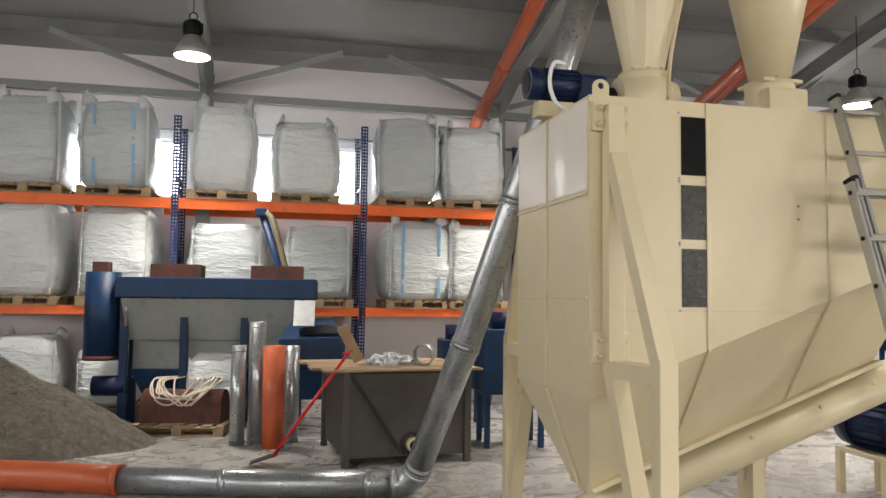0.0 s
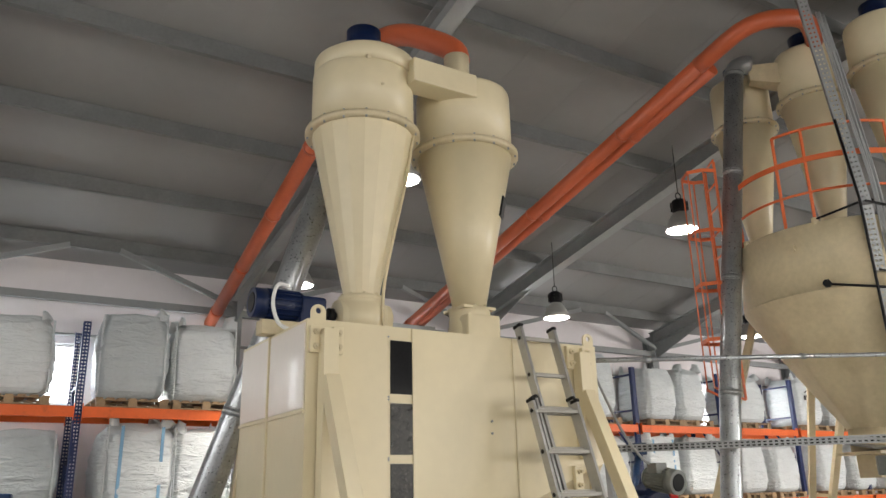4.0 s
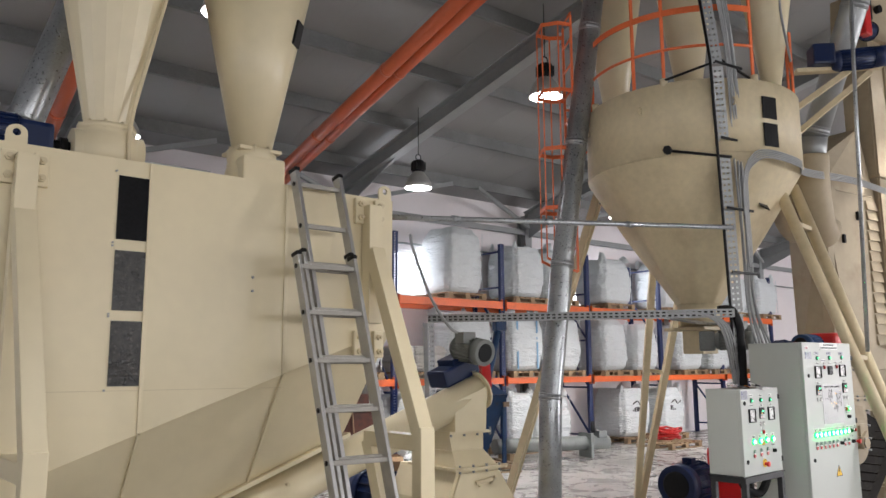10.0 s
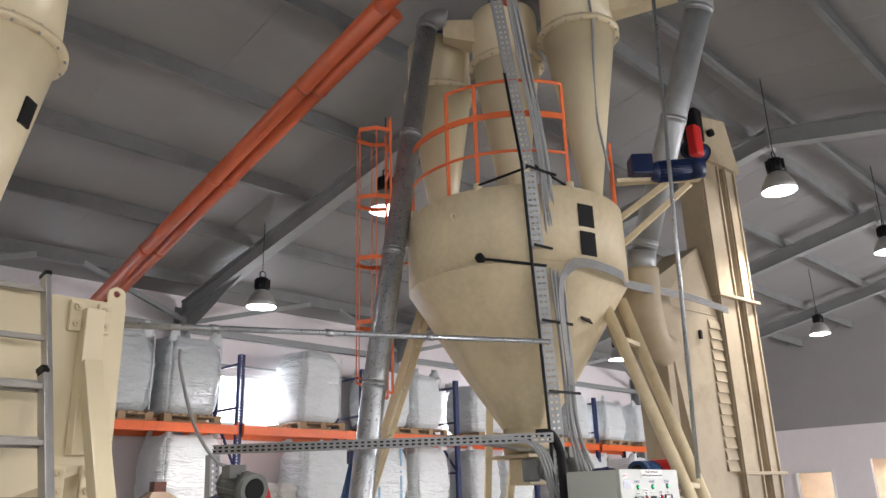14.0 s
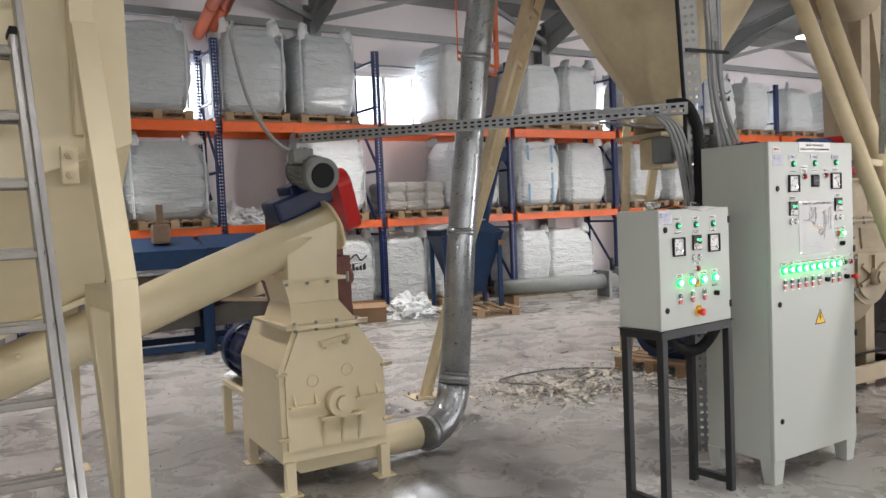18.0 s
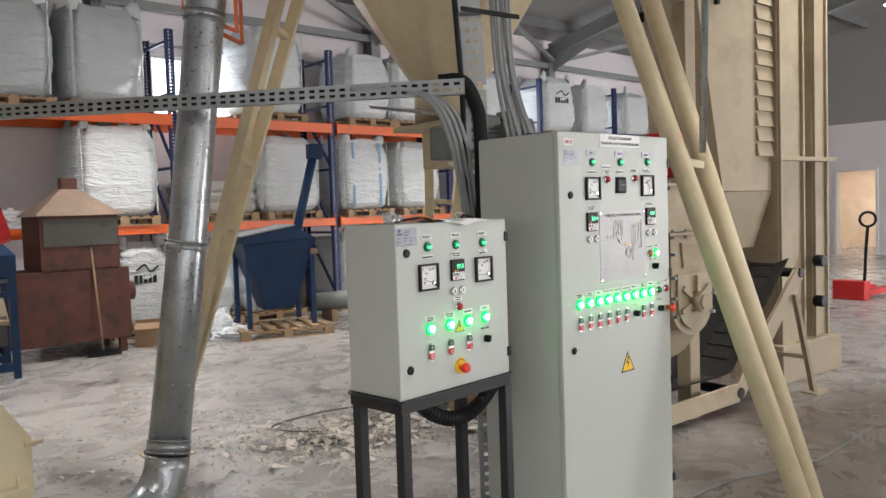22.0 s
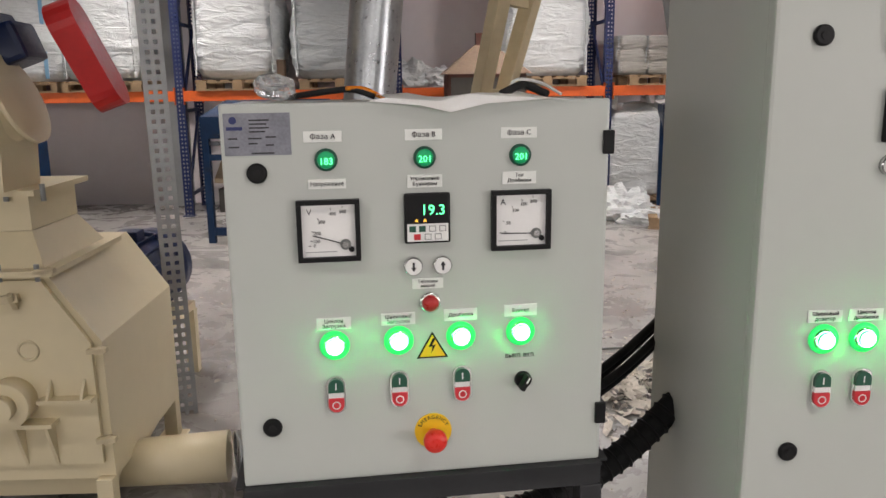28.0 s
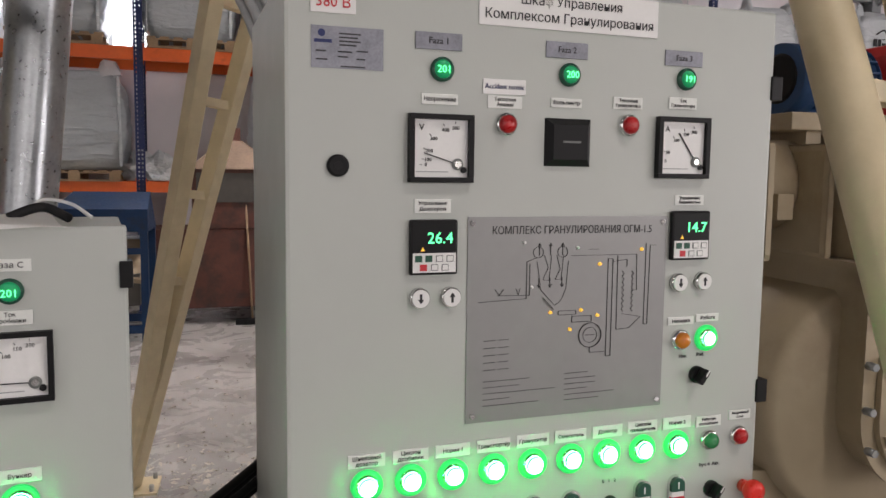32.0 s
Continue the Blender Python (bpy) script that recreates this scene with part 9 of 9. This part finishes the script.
for x0, x1, y0, y1, z0, z1 in ((-0.25, 0.25, -0.2, -0.195, 0.006, 0.3), (-0.25, 0.25, 0.195, 0.2, 0.006, 0.3), (-0.25, -0.245, -0.195, 0.195, 0.006, 0.3), (0.245, 0.25, -0.195, 0.195, 0.006, 0.3), (-0.25, 0.25, -0.2, 0.2, 0, 0.006)):
    bm = B()
    box(bm, x0, x1, y0, y1, z0, z1)
    part("panel", bm, CARD, carton)
bm = B()
box(bm, -0.25, 0.25, 0, 0.12, 0, 0.004, 0, pose(0, -0.2, 0.3, 35, 0, 0) @ pose(0, -0.12, 0))
part("flap", bm, CARD, carton)


def crumple(name, x, y, z, sx, sy, sz, label, seed, material):
    ob = thing(name, pose(x, y, z), label, "plastic sheet")
    bm = B()
    bmesh.ops.create_icosphere(bm, subdivisions=4, radius=1.0)
    for v in bm.verts:
        k = 1 + 0.5 * noise.noise(v.co * 2.0 + Vector((seed * 9.1, 0, 0))) + 0.22 * noise.noise(v.co * 5.5 + Vector((seed * 3.1, 2, 0)))
        v.co = Vector((v.co.x * sx * k, v.co.y * sy * k, max(0.0, (v.co.z + 0.15) * sz * k)))
    part("folds", bm, material, ob)


crumple("plastic_sheeting", 8.95, 12.75, 0, 0.38, 0.3, 0.30, "crumpled white plastic sheeting on the floor", 1, BAG)
crumple("plastic_sheeting", 9.15, 12.35, 0, 0.3, 0.22, 0.14, "crumpled white plastic sheeting on the floor", 2, BAG)
crumple("plastic_sheeting", 6.3, 13.75, MID + 0.02, 0.35, 0.25, 0.28, "torn white bags heaped on the rack", 3, BAG)
crumple("plastic_sheeting", 6.75, 13.8, MID + 0.02, 0.30, 0.25, 0.20, "torn white bags heaped on the rack", 5, BAG)
crumple("plastic_sheeting", 5.6, 9.9, 0, 0.14, 0.10, 0.035, "scrap of white film on the floor", 4, BAG)
simple_pallet(9.75, 12.25, -12, "dirty wooden pallet with a blue hopper on it", 1.25, 0.9)
vh = thing("blue_vee_hopper", pose(9.75, 12.4, 0.13, 0, 0, -10), "blue vee-shaped hopper on legs with a raised lid", "hopper")
bm = B()
hull(bm, [(-0.2, -0.2, 0.22), (0.22, -0.2, 0.22), (0.22, 0.2, 0.22), (-0.2, 0.2, 0.22)], [(-0.50, -0.42, 1.12), (0.5, -0.42, 1.16), (0.5, 0.42, 1.16), (-0.50, 0.42, 1.12)])
hull(bm, [(-0.50, -0.42, 1.125), (0.5, -0.42, 1.165), (0.5, 0.42, 1.165), (-0.50, 0.42, 1.125)], [(-0.50, -0.42, 1.21), (0.2, -0.42, 1.34), (0.2, 0.42, 1.34), (-0.50, 0.42, 1.21)])
part("body", bm, BLUE, vh)
bm = B()
hull(bm, [(-0.54, -0.46, 1.22), (0.2, -0.46, 1.35), (0.2, 0.46, 1.35), (-0.54, 0.46, 1.22)], [(-0.54, -0.46, 1.232), (0.2, -0.46, 1.362), (0.2, 0.46, 1.362), (-0.54, 0.46, 1.232)])
part("lid", bm, GALV_DULL, vh)
for sx in (-0.44, 0.44):
    for sy in (-0.36, 0.36):
        bm = B()
        box(bm, sx - 0.03, sx + 0.03, sy - 0.03, sy + 0.03, 0, 1.1)
        part("leg", bm, BLUE, vh)
bm = B()
box(bm, 0.40, 0.5, -0.46, -0.42, 0.95, 1.03)
part("switch_box", bm, RUST_LIGHT, vh)
bm = B()
cyl(bm, (0.35, 0.3, 0.9), (0.78, 0.45, 2.35), 0.065, seg=18)
part("auger_tube", bm, BLUE, vh)
bm = B()
box(bm, 0.70, 0.92, 0.37, 0.55, 2.3, 2.52, 0.02)
part("drive_head", bm, BLUE, vh)
lay = thing("lying_auger", pose(12.1, 12.75, 0, 0, 0, -5), "grey auger tube lying on the floor", "auger")
bm = B()
cyl(bm, (-1.5, 0, 0.3), (1.15, 0, 0.26), 0.135, seg=22)
part("tube", bm, GREY_PLATE, lay)
bm = B()
box(bm, 0.6, 0.66, -0.2, 0.2, 0.0, 0.46)
box(bm, 0.85, 1.05, -0.14, 0.14, 0.36, 0.5, 0.01)
part("bracket", bm, GREY_PLATE, lay)
bm = B()
cyl(bm, (0.8, 0, 0.46), (0.8, 0, 0.68), 0.04, seg=10)
part("lever", bm, DARKFRAME, lay)
bm = B()
box(bm, -1.3, -1.2, -0.2, 0.2, 0, 0.17)
part("skid", bm, WOOD, lay)

# big blue motor on a pallet under the silo
simple_pallet(9.35, 7.45, 18, "pale wooden pallet under a large blue motor", 0.95, 0.75)
bmot = thing("large_motor", pose(9.35, 7.45, 0.13, 0, 0, 14), "large dark blue electric motor on a pallet", "motor")
electric_motor(bmot, (-0.42, -0.08, 0.27), (0.30, -0.08, 0.27), 0.23, MOTOR_BLUE, box_side=(0, 0, 0.95))
bm = B()
box(bm, -0.25, 0.2, -0.28, 0.12, 0.0, 0.06, 0.005)
part("base", bm, MOTOR_BLUE, bmot)
grd = thing("red_drive_guard", pose(10.05, 7.35, 0, 0, 0, 14), "red sheet-metal drive guard standing on the floor", "guard")
bm = B()
box(bm, -0.1, 0.12, -0.25, 0.25, 0.0, 0.75, 0.04)
part("cover", bm, RED, grd)
sof = thing("silo_outlet_motor", Matrix.Identity(4), "small grey motor on the silo outlet valve", "motor")
electric_motor(sof, (8.32, 5.72, 2.05), (8.06, 5.86, 2.05), 0.095, GREYMOTOR, box_side=(0, -0.4, 0.8))

# husks and paper shreds on the floor, stray cables
HUSK = mat("pale_husk_shreds", (0.66, 0.62, 0.55), 0.85, 0, 0.3, 20)
rd = random.Random(21)
verts, faces = [], []


def flakes(n, cx, cy, sx, sy, smin, smax, zmax=0.012):
    for i in range(n):
        x, y = cx + rd.gauss(0, sx), cy + rd.gauss(0, sy)
        s, a = rd.uniform(smin, smax) * rd.choice((0.5, 0.7, 1.1)), rd.uniform(0, 6.28)
        k = rd.randint(5, 7)
        b = len(verts)
        rw2 = rd.uniform(0.12, 0.6)
        ca, sa = math.cos(a), math.sin(a)
        for q in range(k):
            t = 6.28318 * q / k
            px, py = s * math.cos(t) * rd.uniform(0.6, 1.2), s * rw2 * math.sin(t) * rd.uniform(0.6, 1.2)
            verts.append((x + px * ca - py * sa, y + px * sa + py * ca, 0.002 + rd.random() ** 2 * zmax))
        faces.append(tuple(range(b, b + k)))


flakes(700, 8.1, 7.3, 0.55, 0.28, 0.012, 0.06, 0.03)
flakes(130, 8.1, 7.35, 0.6, 0.28, 0.05, 0.12, 0.04)
flakes(500, 7.4, 7.7, 0.6, 0.35, 0.008, 0.045)
flakes(450, 8.0, 9.0, 1.2, 0.9, 0.008, 0.035)
flakes(220, 6.9, 8.6, 0.8, 0.8, 0.006, 0.03)
flakes(60, 7.2, 6.3, 0.4, 0.3, 0.01, 0.04)
flakes(40, 5.6, 9.6, 0.8, 0.8, 0.01, 0.05)
me = bpy.data.meshes.new("husk_scatter")
me.from_pydata(verts, [], faces)
me.materials.append(HUSK)
tagged(new("husk_scatter", me), "pale husk shreds scattered on the concrete floor", "debris", kind="stuff")
verts, faces = [], []
flakes(420, 9.6, 4.6, 1.3, 0.55, 0.004, 0.012, 0.006)
flakes(500, 2.6, 8.4, 1.2, 0.8, 0.004, 0.014, 0.006)
flakes(300, 4.0, 6.9, 0.9, 0.7, 0.004, 0.012, 0.006)
flakes(300, 12.2, 4.6, 0.9, 0.5, 0.004, 0.012, 0.006)
me = bpy.data.meshes.new("pellet_scatter")
me.from_pydata(verts, [], faces)
me.materials.append(CHAFF)
tagged(new("pellet_scatter", me), "dark pellets and dust spilt on the concrete floor", "debris", kind="stuff")
cab2 = thing("floor_cable", Matrix.Identity(4), "thin grey cable looped on the floor", "cable")
bm = B()
sweep(bm, curve_pts([(8.9, 6.2, 0.01), (8.6, 6.9, 0.012), (8.9, 7.5, 0.012), (8.3, 8.0, 0.012), (7.6, 7.9, 0.012), (7.9, 7.5, 0.012), (8.6, 7.7, 0.014)], 8), 0.008, 6)
part("loop", bm, GREYMOTOR, cab2)
bm = B()
sweep(bm, curve_pts([(8.3, 4.9, 0.01), (9.0, 4.95, 0.01), (9.8, 4.8, 0.01), (10.8, 4.9, 0.01)], 8), 0.006, 6)
part("loop", bm, GREYMOTOR, cab2)

red_coil = thing("red_cord_heap", pose(15.55, 13.05, 0.0, 0, 0, 10), "heap of red cord lying on a pallet by the rack", "cord")
rr = random.Random(8)
for k in range(6):
    bm = B()
    pts = [(0.28 * math.cos(6.28318 * q / 10 + k) * rr.uniform(0.7, 1.2), 0.24 * math.sin(6.28318 * q / 10 + k) * rr.uniform(0.7, 1.2), 0.17 + 0.04 * k + rr.uniform(0, 0.05)) for q in range(11)]
    sweep(bm, curve_pts(pts, 3), 0.022, 6)
    part("strand", bm, RED, red_coil)
simple_pallet(15.55, 13.05, 8, "weathered empty pallet under a heap of red cord")
